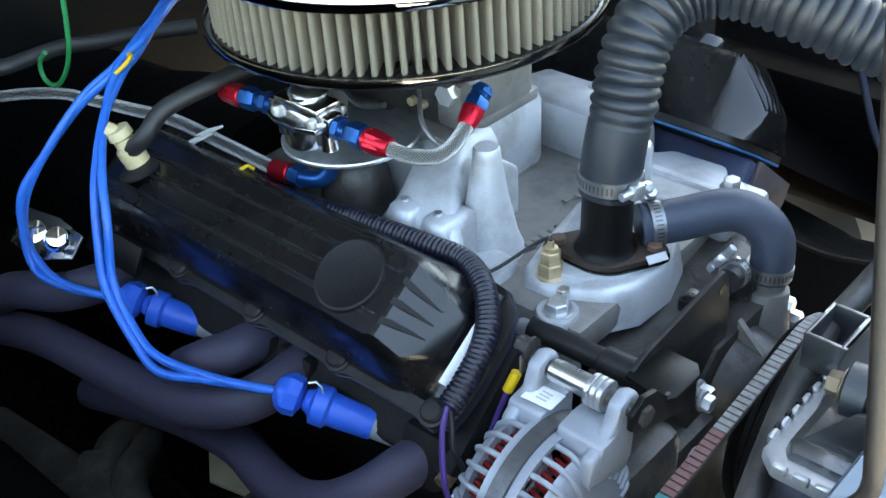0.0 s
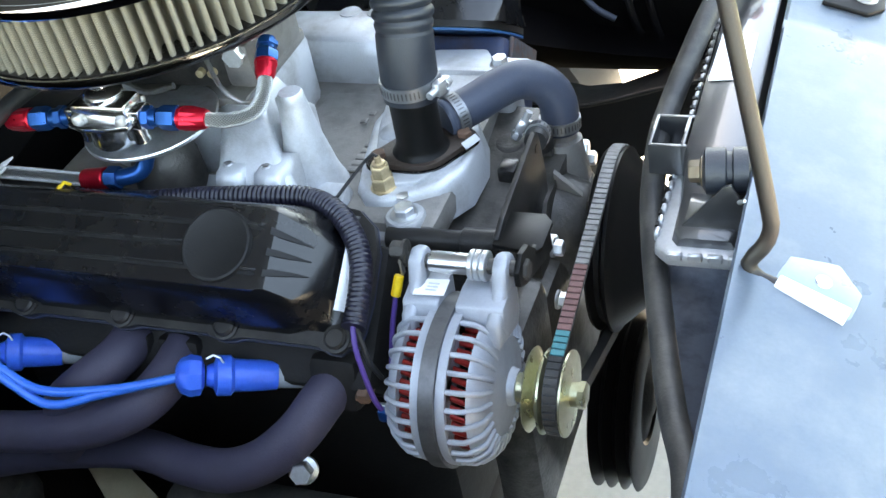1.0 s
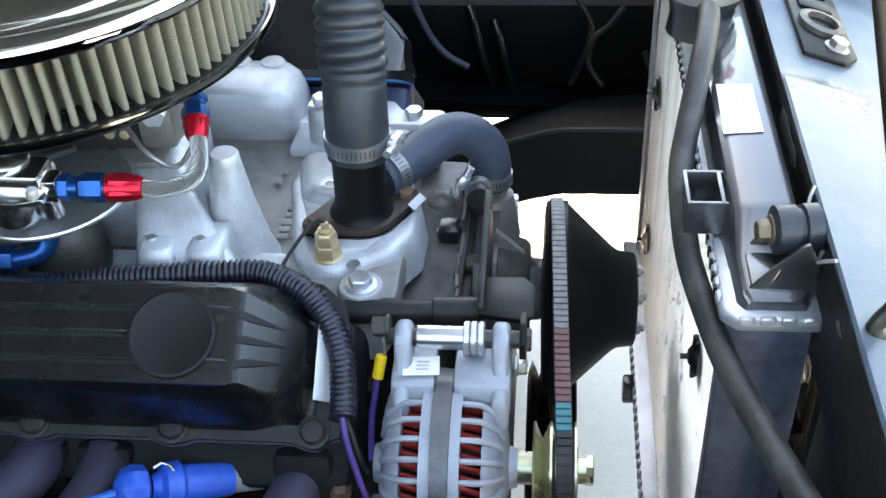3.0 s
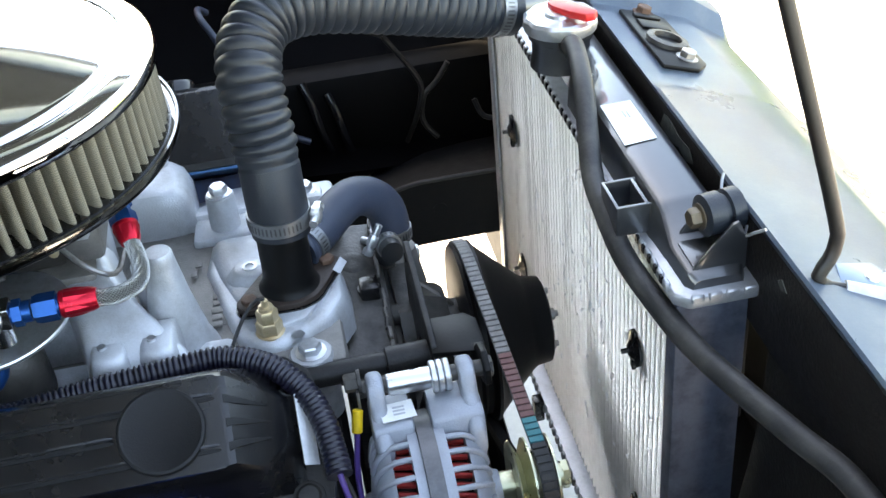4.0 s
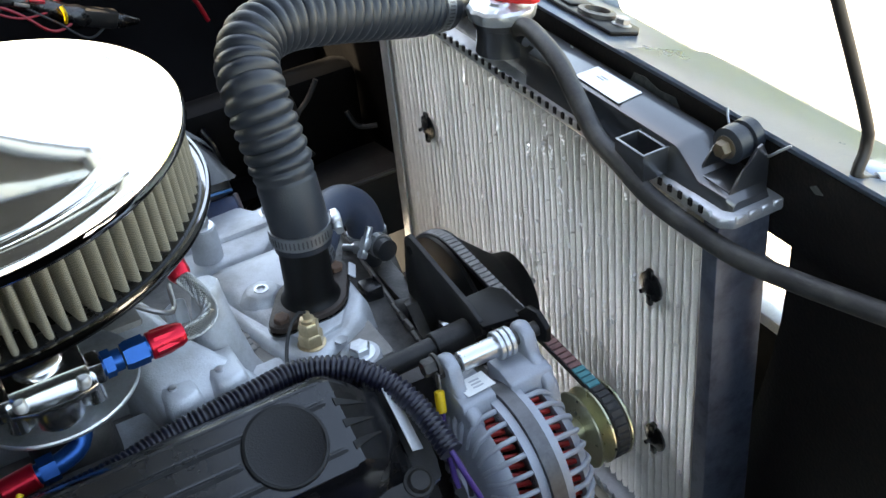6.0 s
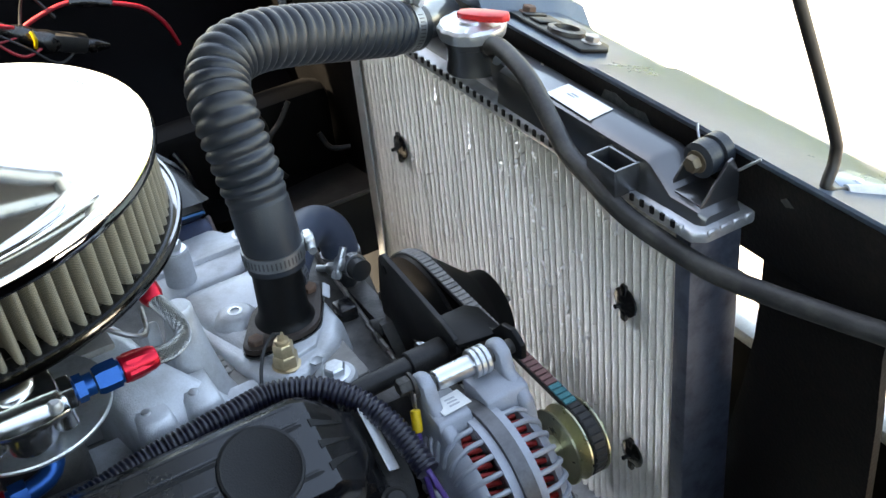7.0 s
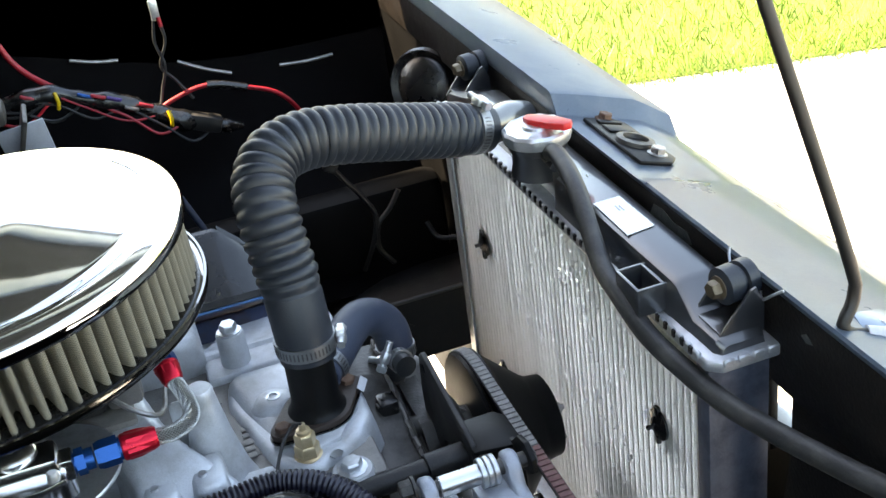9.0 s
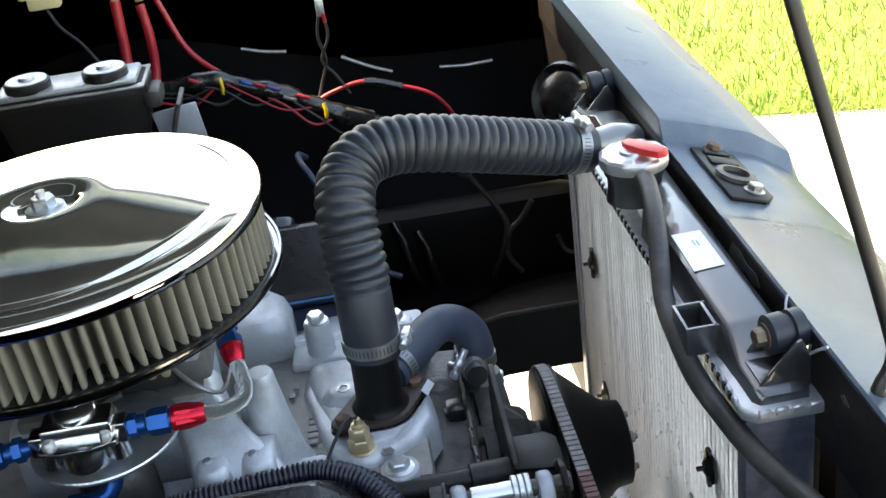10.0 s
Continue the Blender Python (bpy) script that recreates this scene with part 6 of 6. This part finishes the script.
def wiring_loom():
    t = thing("wiring_loom", "dark blue ribbed split loom lying along the valve cover", "wiring loom", (0, -0.08, 0.9))
    pts = [(-0.255, -0.106, 0.935), (-0.225, -0.098, 0.926), (-0.19, -0.090, 0.920), (-0.15, -0.080, 0.918), (-0.11, -0.076, 0.919), (-0.07, -0.070, 0.918), (-0.035, -0.066, 0.916), (-0.002, -0.082, 0.914), (0.020, -0.104, 0.904), (0.0310, -0.127, 0.8935), (0.0355, -0.152, 0.882), (0.037, -0.170, 0.874)]

    def radius(s, total):
        r = 0.0086 if s > 0.13 else 0.0052 + 0.0034 * s / 0.13
        return r + 0.0011 * (1 if (s / 0.0042) % 1 < 0.55 else -0.6)
    part("tube", tube(pts, 0.0086, 18, 0.0009, radius), LOOM, t, "", 80)
    part("tie", tube([(-0.256, -0.113, 0.937), (-0.252, -0.104, 0.944), (-0.250, -0.098, 0.938)], 0.0018, 8), YELLOW, t, "yellow tie")
    part("purple_wire", tube([(0.037, -0.170, 0.876), (0.040, -0.180, 0.862), (0.046, -0.188, 0.842), (0.052, -0.193, 0.82), (0.056, -0.192, 0.806)], 0.0023, 10), PURPLE, t, "purple wire")
    part("grey_wire", tube([(0.038, -0.168, 0.875), (0.042, -0.172, 0.862), (0.046, -0.176, 0.845), (0.050, -0.17, 0.82)], 0.0022, 10), DARKHOSE, t)
    part("terminal", box((0.056, -0.192, 0.802), (0.008, 0.008, 0.012), 0.002), BLUEANO, t, "blue terminal")


wiring_loom()


def alternator_wire():
    t = thing("alternator_wire", "short wire with yellow crimp terminal at the alternator lug", "wire", (0.058, -0.12, 0.877))
    part("ring", lathe([(0.0095, 0), (0.0095, 0.0025), (0, 0.0025)], (0.064, -0.105, 0.901), (0.0, -0.105, 0.901), 20), OILYCAST, t)
    part("nut", hexagon((0.061, -0.105, 0.9015), (0.051, -0.105, 0.9015), 0.0075), OILYCAST, t, "dark oily nut")
    part("blade", box((0.0600, -0.112, 0.890), (0.002, 0.006, 0.016), 0.0005), STEEL, t)
    part("crimp", rod_bm((0.058, -0.116, 0.884), (0.0545, -0.124, 0.868), 0.0042, seg=14, chamfer=0.0008), YELLOW, t, "yellow crimp sleeve")
    part("wire", tube([(0.0547, -0.1235, 0.869), (0.053, -0.128, 0.858), (0.050, -0.135, 0.84), (0.049, -0.15, 0.81)], 0.0024, 10), PURPLE, t)


alternator_wire()


# ---- exhaust side ----
def headers():
    t = thing("exhaust_header", "purple-grey coated tubular exhaust header", "exhaust header", (-0.2, -0.2, 0.7))
    runs = [[(-0.004, -0.160, 0.792), (-0.010, -0.178, 0.788), (-0.026, -0.202, 0.772), (-0.058, -0.216, 0.748), (-0.100, -0.218, 0.728), (-0.150, -0.208, 0.715), (-0.22, -0.19, 0.700), (-0.34, -0.18, 0.66), (-0.5, -0.18, 0.6)],
            [(-0.150, -0.150, 0.805), (-0.152, -0.180, 0.800), (-0.168, -0.208, 0.790), (-0.21, -0.222, 0.772), (-0.26, -0.226, 0.757), (-0.33, -0.226, 0.742), (-0.41, -0.225, 0.730), (-0.50, -0.223, 0.708), (-0.62, -0.22, 0.66)],
            [(-0.200, -0.150, 0.812), (-0.202, -0.178, 0.812), (-0.225, -0.200, 0.800), (-0.255, -0.208, 0.775), (-0.27, -0.20, 0.735), (-0.3, -0.19, 0.69)],
            [(-0.395, -0.150, 0.800), (-0.40, -0.19, 0.800), (-0.44, -0.215, 0.785), (-0.50, -0.222, 0.765), (-0.56, -0.22, 0.73), (-0.64, -0.2, 0.66)]]
    for pts in runs:
        part("tube", tube(pts, 0.0195, 24, 0.008), HEADER, t)
    for x in (-0.004, -0.150, -0.200, -0.395):
        part("flange", box((x, -0.150, 0.800), (0.05, 0.010, 0.055), 0.004, rot=(-28, 0, 0)), SOOTSHADE, t)
    part("bolt", hexagon((0.026, -0.158, 0.795), (0.028, -0.172, 0.792), 0.008), RUST, t)


headers()


def spark_plug_boot(tip, back):
    a, b = Vector(tip), Vector(back)
    d = (b - a).normalized()
    L = (b - a).length
    t = thing("spark_plug_boot", "bright blue silicone spark plug boot on a grey sleeve", "spark plug boot", tip, "spark plug boots")
    part("sleeve", rod_bm(a - d * 0.020, a + d * 0.010, 0.0112, seg=20), PORCELAIN, t, "grey plug sleeve")
    part("boot", lathe([(0.0100, 0.004), (0.0122, 0.004), (0.0128, 0.006), (0.0142, L * 0.5), (0.0142, L * 0.56), (0.0175, L * 0.60), (0.0175, L * 0.76), (0.0110, L * 0.80), (0.0085, L * 0.88)], a, b, 20), SILICONE, t)
    e = b - d * L * 0.10
    part("connector", lathe([(0.009, 0), (0.0165, 0.003), (0.0180, 0.012), (0.0145, 0.020), (0.008, 0.024)], e, e + d, 8), SILICONE, t)
    s = d.orthogonal().normalized()
    part("spring_clip", tube([a + d * L * 0.55 + Vector((0, -0.006, 0.012)), a + d * L * 0.66 + Vector((0, 0.0, 0.024)), a + d * L * 0.80 + Vector((0, 0.0, 0.020))], 0.0011, 6), STAINLESS, t)


spark_plug_boot((-0.052, -0.160, 0.796), (-0.112, -0.193, 0.819))
spark_plug_boot((-0.278, -0.160, 0.789), (-0.334, -0.191, 0.810))


def plug_wires():
    A = [(-0.116, -0.195, 0.821), (-0.150, -0.212, 0.823), (-0.183, -0.226, 0.824), (-0.231, -0.238, 0.826), (-0.265, -0.235, 0.839), (-0.304, -0.225, 0.866), (-0.316, -0.213, 0.913), (-0.343, -0.190, 0.947), (-0.382, -0.150, 0.973), (-0.409, -0.110, 0.998), (-0.417, -0.08, 1.009), (-0.45, -0.02, 1.02), (-0.50, 0.04, 1.01), (-0.56, 0.07, 0.97)]
    B = [(-0.342, -0.195, 0.811), (-0.385, -0.214, 0.813), (-0.425, -0.222, 0.815), (-0.455, -0.220, 0.830), (-0.464, -0.215, 0.856), (-0.458, -0.205, 0.895), (-0.445, -0.175, 0.940), (-0.430, -0.142, 0.974), (-0.411, -0.113, 0.9955), (-0.420, -0.083, 1.006), (-0.455, -0.023, 1.016), (-0.51, 0.04, 1.005), (-0.57, 0.07, 0.965)]
    for pts, k in ((A, 1), (B, 1), (A, -1), (B, -1)):
        n = len(pts)
        wob = [(x + 0.004 * k * math.sin(1.3 * i), y - 0.004 * (1 - k) * math.sin(math.pi * i / (n - 1)), z + 0.008 * (k - 1) * math.sin(math.pi * i / (n - 1)) * (0.6 + 0.4 * math.cos(2 * i))) for i, (x, y, z) in enumerate(pts)]
        solo("spark_plug_wire", tube(wob, 0.0041, 12), WIREBLUE, "bright blue spark plug wire running to the rear", "ignition wire", "spark plug wires")
    solo("cable_tie", tube([(-0.410, -0.122, 0.990), (-0.400, -0.119, 0.9975), (-0.398, -0.108, 1.0045), (-0.404, -0.101, 1.006), (-0.414, -0.102, 1.000), (-0.417, -0.114, 0.991), (-0.410, -0.122, 0.990)], 0.0020, 8), YELLOW, "yellow tie round the blue plug wires", "cable tie")


plug_wires()


def breather():
    t = thing("breather_valve", "cream plastic breather valve in the valve cover grommet", "breather valve", (-0.350, -0.148, 0.926))
    a, b = Vector((-0.350, -0.146, 0.924)), Vector((-0.366, -0.158, 0.977))
    part("grommet", lathe([(0.021, 0), (0.022, 0.003), (0.018, 0.006), (0.013, 0.008)], a, b, 28), DUSTY, t)
    part("valve", lathe([(0.012, 0), (0.0125, 0.018), (0.0095, 0.021), (0.0095, 0.028), (0.012, 0.030), (0.011, 0.038), (0, 0.04)], a + (b - a) * 0.12, b, 20), CREAM, t)
    part("elbow", tube([b - (b - a) * 0.42, b - (b - a) * 0.36 + Vector((-0.003, -0.004, 0.005)), b - (b - a) * 0.34 + Vector((-0.008, -0.008, 0.008))], 0.007, 12), CREAM, t)
    solo("breather_hose", tube([(-0.352, -0.152, 0.946), (-0.337, -0.145, 0.962), (-0.333, -0.127, 0.979), (-0.324, -0.107, 0.988), (-0.316, -0.085, 0.993), (-0.312, -0.06, 0.996), (-0.30, -0.02, 0.998), (-0.28, 0.02, 0.992)], 0.0082, 16), DARKHOSE, "black rubber breather hose under the air cleaner", "hose")
    t = thing("linkage_plate", "bright steel throttle linkage plate with a dark bracket", "linkage", (-0.42, -0.2, 0.84))
    part("plate", moved(prism([(-0.06, -0.02), (0.0, -0.026), (0.05, -0.012), (0.05, 0.012), (0.0, 0.02), (-0.06, 0.018)], (1, 0, 0), (0, 1, 0), (0, 0, 1), (0, 0, 0), 0.003, 0.001), pose(-0.46, -0.196, 0.832, 40, -8, 0)), STAINLESS, t)
    part("ball", lathe([(0.006, -0.012), (0.010, 0), (0.013, 0.008), (0.010, 0.017), (0, 0.02)], (-0.425, -0.206, 0.846), (-0.40, -0.22, 0.88), 20), CHROME, t)
    part("ball", lathe([(0.008, -0.012), (0.012, 0), (0.012, 0.012), (0, 0.016)], (-0.475, -0.204, 0.832), (-0.45, -0.22, 0.87), 20), CHROME, t)
    part("bracket", box((-0.375, -0.178, 0.845), (0.08, 0.006, 0.03), 0.002, rot=(-30, 0, 0)), BLACKPAINT, t)


breather()


def lower_castings():
    t = thing("engine_mount", "dusty dark engine mount bracket beside the frame", "engine mount", (-0.33, -0.25, 0.55))
    edge = [(-0.454, -0.222), (-0.436, -0.206), (-0.458, -0.175), (-0.458, -0.140), (-0.430, -0.148), (-0.415, -0.180), (-0.395, -0.205), (-0.355, -0.218), (-0.314, -0.205), (-0.280, -0.175), (-0.253, -0.155), (-0.184, -0.128), (-0.148, -0.160)]
    part("arm", prism([(-0.62, -0.60), (-0.62, -0.235), *edge, (-0.13, -0.30), (-0.13, -0.60)], (1, 0, 0), (0, 1, 0), (0, 0, 1), (0, 0, 0.515), 0.045, 0.014), EARTHY, t)
    part("ridge", tube([(x, y - 0.012, 0.556) for x, y in edge], 0.016, 14, 0.008, lambda s, n: 0.016 + 0.004 * math.sin(40 * s)), EARTHY, t)
    part("stud", joined(hexagon((-0.022, -0.214, 0.742), (-0.018, -0.226, 0.750), 0.010, 0.013)), ZINC, t)
    part("side_rail", box((-0.08, -0.21, 0.64), (0.2, 0.05, 0.09), 0.015), OILYCAST, t)
    # added tan plate in place of the shaded ground glimpsed through the gap
    part("ground_patch", prism([(-0.385, -0.118), (-0.352, -0.100), (-0.270, -0.146), (-0.330, -0.160)], (1, 0, 0), (0, 1, 0), (0, 0, 1), (0, 0, 0.55), 0.004, 0.001), TAN, t, "tan plate standing for shaded ground seen below")


lower_castings()


# ---- far side of the bay ----
def master_cylinder():
    t = thing("brake_master_cylinder", "old dark master cylinder with a pale lid and two round caps", "master cylinder", (-0.31, 0.63, 0.95))
    part("body", loft([[(x0 + dx * g, 0.63 + dy * g, z) for dx, dy in ((-0.095, -0.03), (-0.08, -0.042), (0.08, -0.042), (0.095, -0.03), (0.095, 0.03), (0.08, 0.042), (-0.08, 0.042), (-0.095, 0.03))] for x0, z, g in ((-0.31, 0.955, 0.8), (-0.31, 0.99, 0.92), (-0.31, 1.035, 1.0), (-0.31, 1.042, 1.04), (-0.31, 1.050, 1.04), (-0.31, 1.055, 0.98))]), SOOTSHADE, t, "oily dark reservoir")
    part("top_plate", box((-0.31, 0.63, 1.058), (0.176, 0.066, 0.009), 0.003), CRIMP, t, "pale metal lid")
    part("lid_rim", box((-0.31, 0.63, 1.0525), (0.196, 0.088, 0.004), 0.0015), STEEL, t, "bright worn edge of the lid")
    for x in (-0.360, -0.262):
        part("cap", lathe([(0.028, 0), (0.029, 0.002), (0.029, 0.010), (0.027, 0.012), (0.0, 0.0125)], (x, 0.622, 1.061), (x, 0.622, 2), 28), DUSTY, t, "round cap")
        part("cap_top", lathe([(0.0262, 0.0), (0.0255, 0.0014), (0.0115, 0.0014), (0.0100, 0.0004), (0.008, 0.0045), (0, 0.005)], (x, 0.622, 1.0733), (x, 0.622, 2), 28), CRIMP, t, "pale worn cap top")
    part("ear", box((-0.208, 0.62, 1.030), (0.022, 0.05, 0.024), 0.006), OILYCAST, t)
    part("outlet_plate", prism([(-0.030, 0.0), (0.028, 0.006), (0.034, -0.050), (0.012, -0.075), (-0.020, -0.060)], (1, 0, 0), (0, 0, 1), (0, -1, 0), (-0.185, 0.606, 1.010), 0.004, 0.001), ALTCASE, t, "pale metal plate")
    part("bracket", joined(box((-0.19, 0.62, 0.985), (0.006, 0.07, 0.08), 0.002, rot=(0, 20, 0)), box((-0.31, 0.64, 0.86), (0.16, 0.05, 0.20), 0.01)), OILYCAST, t)


master_cylinder()


def far_wiring():
    t = thing("wiring_harness", "taped black wiring harness with coloured wires along the inner fender", "wiring harness", (-0.1, 0.83, 0.95))
    pts = [(-0.30, 0.80, 0.958), (-0.236, 0.82, 0.967), (-0.194, 0.82, 0.971), (-0.144, 0.82, 0.970), (-0.107, 0.82, 0.953), (-0.059, 0.82, 0.934), (-0.013, 0.82, 0.908), (0.017, 0.82, 0.888), (0.058, 0.83, 0.868), (0.10, 0.84, 0.85)]
    part("taped_loom", tube(pts, 0.014, 14, 0.006, lambda s, n: (0.0130 + 0.0022 * math.sin(s * 60) + 0.0014 * math.sin(s * 171)) * min(1.0, 0.35 + (n - s) / 0.05)), BLACKPLASTIC, t)
    for p, mt in (((-0.180, 0.806, 0.978), REDWIRE), ((-0.107, 0.805, 0.963), BLUEANO), ((-0.09, 0.804, 0.958), REDWIRE), ((-0.07, 0.803, 0.95), PURPLE), ((-0.03, 0.803, 0.93), REDWIRE), ((-0.05, 0.804, 0.93), CAST)):
        part("exposed_wire", tube([(p[0] - 0.008, p[1] + 0.003, p[2] + 0.003), p, (p[0] + 0.009, p[1] + 0.003, p[2] - 0.005)], 0.0027, 8), mt, t)
    for p in ((-0.144, 0.806, 0.965), (-0.002, 0.803, 0.903)):
        part("tie", tube([(p[0], p[1], p[2] - 0.012), (p[0] + 0.002, p[1] - 0.005, p[2]), (p[0], p[1], p[2] + 0.012)], 0.0028, 8), YELLOW, t, "yellow tie")
    # loose single wires leaving the taped bundle
    rng = random.Random(6)
    for k in range(8):
        i = k % 6
        sag = rng.uniform(0.008, 0.030)
        a, b, c = Vector(pts[i]), Vector(pts[i + 1]), Vector(pts[i + 3])
        run = [a + Vector((0, -0.008, 0)), b + Vector((0, -0.016, -0.5 * sag)), (b + c) / 2 + Vector((0, -0.02, -sag)), c + Vector((0, -0.008, 0))]
        part("loose_wire", tube(run, rng.uniform(0.0016, 0.0024), 6), rng.choice((DARKHOSE, BLACKPLASTIC, DUSTY, REDWIRE)), t)
    part("connector", box((0.045, 0.822, 0.878), (0.05, 0.024, 0.024), 0.004, rot=(0, 22, 0)), DUSTY, t)
    relay = thing("starter_relay", "dark starter relay with copper cable lugs", "relay", (-0.25, 0.90, 1.10))
    part("body", box((-0.245, 0.90, 1.125), (0.09, 0.05, 0.06), 0.008), BLACKPLASTIC, relay)
    for x in (-0.270, -0.237, -0.214):
        part("lug", box((x, 0.855, 1.108), (0.012, 0.008, 0.030), 0.002), BRASS, relay, "copper lug")
    red = [[(-0.270, 0.85, 1.10), (-0.271, 0.845, 1.054), (-0.273, 0.84, 1.012), (-0.275, 0.82, 0.97)], [(-0.237, 0.85, 1.09), (-0.233, 0.845, 1.04), (-0.236, 0.84, 0.99), (-0.245, 0.82, 0.955)],
           [(-0.214, 0.85, 1.098), (-0.191, 0.845, 1.029), (-0.172, 0.84, 1.0), (-0.152, 0.832, 0.983), (-0.135, 0.83, 0.97)]]
    for pts, r in zip(red, (0.0075, 0.0068, 0.0042)):
        solo("battery_cable", tube(pts, r, 12), REDWIRE, "red battery cable hanging from the relay", "cable", "red battery cables")
    w = thing("fused_wire", "red wire with a black heat-shrink joint", "wire", (0.1, 0.84, 0.9))
    part("wire", tube([(-0.02, 0.83, 0.905), (0.01, 0.835, 0.917), (0.059, 0.838, 0.926), (0.109, 0.838, 0.912), (0.158, 0.838, 0.891), (0.185, 0.838, 0.86), (0.20, 0.84, 0.82)], 0.0034, 10), REDWIRE, w)
    part("joint", tube([(0.062, 0.838, 0.9255), (0.085, 0.838, 0.921), (0.118, 0.838, 0.908)], 0.0062, 12), BLACKPLASTIC, w)
    g = thing("ground_wire", "two thin dark wires with a bare end terminal", "wire", (0.012, 0.85, 1.0))
    part("terminal", box((0.016, 0.85, 1.046), (0.012, 0.006, 0.03), 0.002), ZINC, g)
    part("wire", tube([(0.012, 0.85, 1.034), (0.006, 0.85, 1.0), (0.012, 0.85, 0.965), (0.0, 0.85, 0.93), (-0.01, 0.84, 0.905)], 0.0022, 8), DARKHOSE, g)
    part("wire", tube([(0.018, 0.85, 1.034), (0.021, 0.85, 1.0), (0.006, 0.85, 0.965), (0.022, 0.85, 0.94), (0.04, 0.84, 0.91)], 0.0022, 8), DARKHOSE, g)
    part("red_end", rod_bm((0.019, 0.848, 1.036), (0.020, 0.848, 1.022), 0.0034, seg=10), REDWIRE, g)
    # steel-coloured bars for the highlights along oval slots pressed in the inner fender
    for x0, z0, x1, z1 in ((-0.115, 0.982, -0.048, 0.966), (0.035, 0.944, 0.110, 0.907), (0.185, 0.902, 0.270, 0.899)):
        part("slot_glint", tube([(x0, 0.918, z0), ((x0 + x1) / 2, 0.917, (z0 + z1) / 2 - 0.002), (x1, 0.918, z1)], 0.0028, 8), STEEL, car, "bright bar for the highlight along a slot edge")
    solo("relay_connector", joined(box((-0.37, 0.87, 1.135), (0.07, 0.03, 0.035), 0.004), box((-0.37, 0.865, 1.112), (0.045, 0.022, 0.02), 0.003)), CREAM, "cream plastic connector on the firewall side", "connector")
    solo("thin_wire", tube([(-0.37, 0.86, 1.105), (-0.355, 0.85, 1.075), (-0.33, 0.84, 1.05), (-0.31, 0.83, 1.02)], 0.0025, 8), DARKHOSE, "thin dark wire below a connector", "wire")
    # horn by the radiator's far end
    h = thing("horn", "round black horn with a shiny rim behind the radiator", "horn", (0.30, 0.60, 0.90))
    part("body", lathe([(0.02, -0.03), (0.046, -0.012), (0.050, 0.0), (0.047, 0.006), (0.038, 0.002), (0.034, 0.006), (0.012, 0.012), (0, 0.012)], (0.315, 0.585, 0.945), (0.12, 0.40, 1.02), 40), BLACKPLASTIC, h)
    part("bracket", box((0.325, 0.60, 0.90), (0.01, 0.03, 0.10), 0.002), BLACKPAINT, h)
    # loose wires low behind the radiator
    for pts in ([(0.175, 0.60, 0.86), (0.19, 0.60, 0.835), (0.212, 0.60, 0.80), (0.224, 0.60, 0.77), (0.215, 0.60, 0.73), (0.20, 0.62, 0.68)], [(0.262, 0.60, 0.80), (0.245, 0.60, 0.775), (0.226, 0.60, 0.755), (0.222, 0.60, 0.72), (0.24, 0.6, 0.69)], [(0.29, 0.58, 0.75), (0.30, 0.57, 0.728), (0.325, 0.56, 0.725)]):
        solo("loose_wire", tube(pts, 0.0038, 8), DUSTY, "loose dusty wire behind the radiator", "wire", "loose wires")
    solo("wire_connector", box((0.176, 0.60, 0.862), (0.018, 0.016, 0.02), 0.003, rot=(0, 30, 0)), DUSTY, "dusty wire connector behind the radiator", "connector")
    # pale vacuum hose and dark battery box on the far side
    solo("washer_hose", tube([(-0.040, 0.74, 0.86), (-0.046, 0.68, 0.890), (-0.042, 0.630, 0.898), (-0.032, 0.614, 0.885), (-0.022, 0.61, 0.86), (0.0, 0.612, 0.80), (0.018, 0.612, 0.755), (0.040, 0.608, 0.728), (0.068, 0.605, 0.712)], 0.0045, 10), BLUEHOSE, "pale blue-grey washer hose on the inner fender", "hose")


far_wiring()


def green_wire():
    solo("green_wire", tube([(-0.50, -0.10, 1.075), (-0.506, -0.10, 1.033), (-0.510, -0.10, 1.009), (-0.517, -0.10, 0.981), (-0.533, -0.10, 0.952), (-0.560, -0.10, 0.928), (-0.583, -0.10, 0.928), (-0.585, -0.10, 0.946), (-0.568, -0.10, 0.962)], 0.0026, 10), GREEN, "green insulated wire hanging behind the engine", "wire")
    solo("rear_hose", tube([(-0.66, -0.17, 0.945), (-0.60, -0.136, 0.950), (-0.60, -0.097, 0.948), (-0.60, -0.062, 0.946), (-0.60, -0.024, 0.937), (-0.59, 0.015, 0.934), (-0.56, 0.08, 0.93)], 0.0085, 14), DARKHOSE, "black rubber hose behind the engine", "hose")


green_wire()
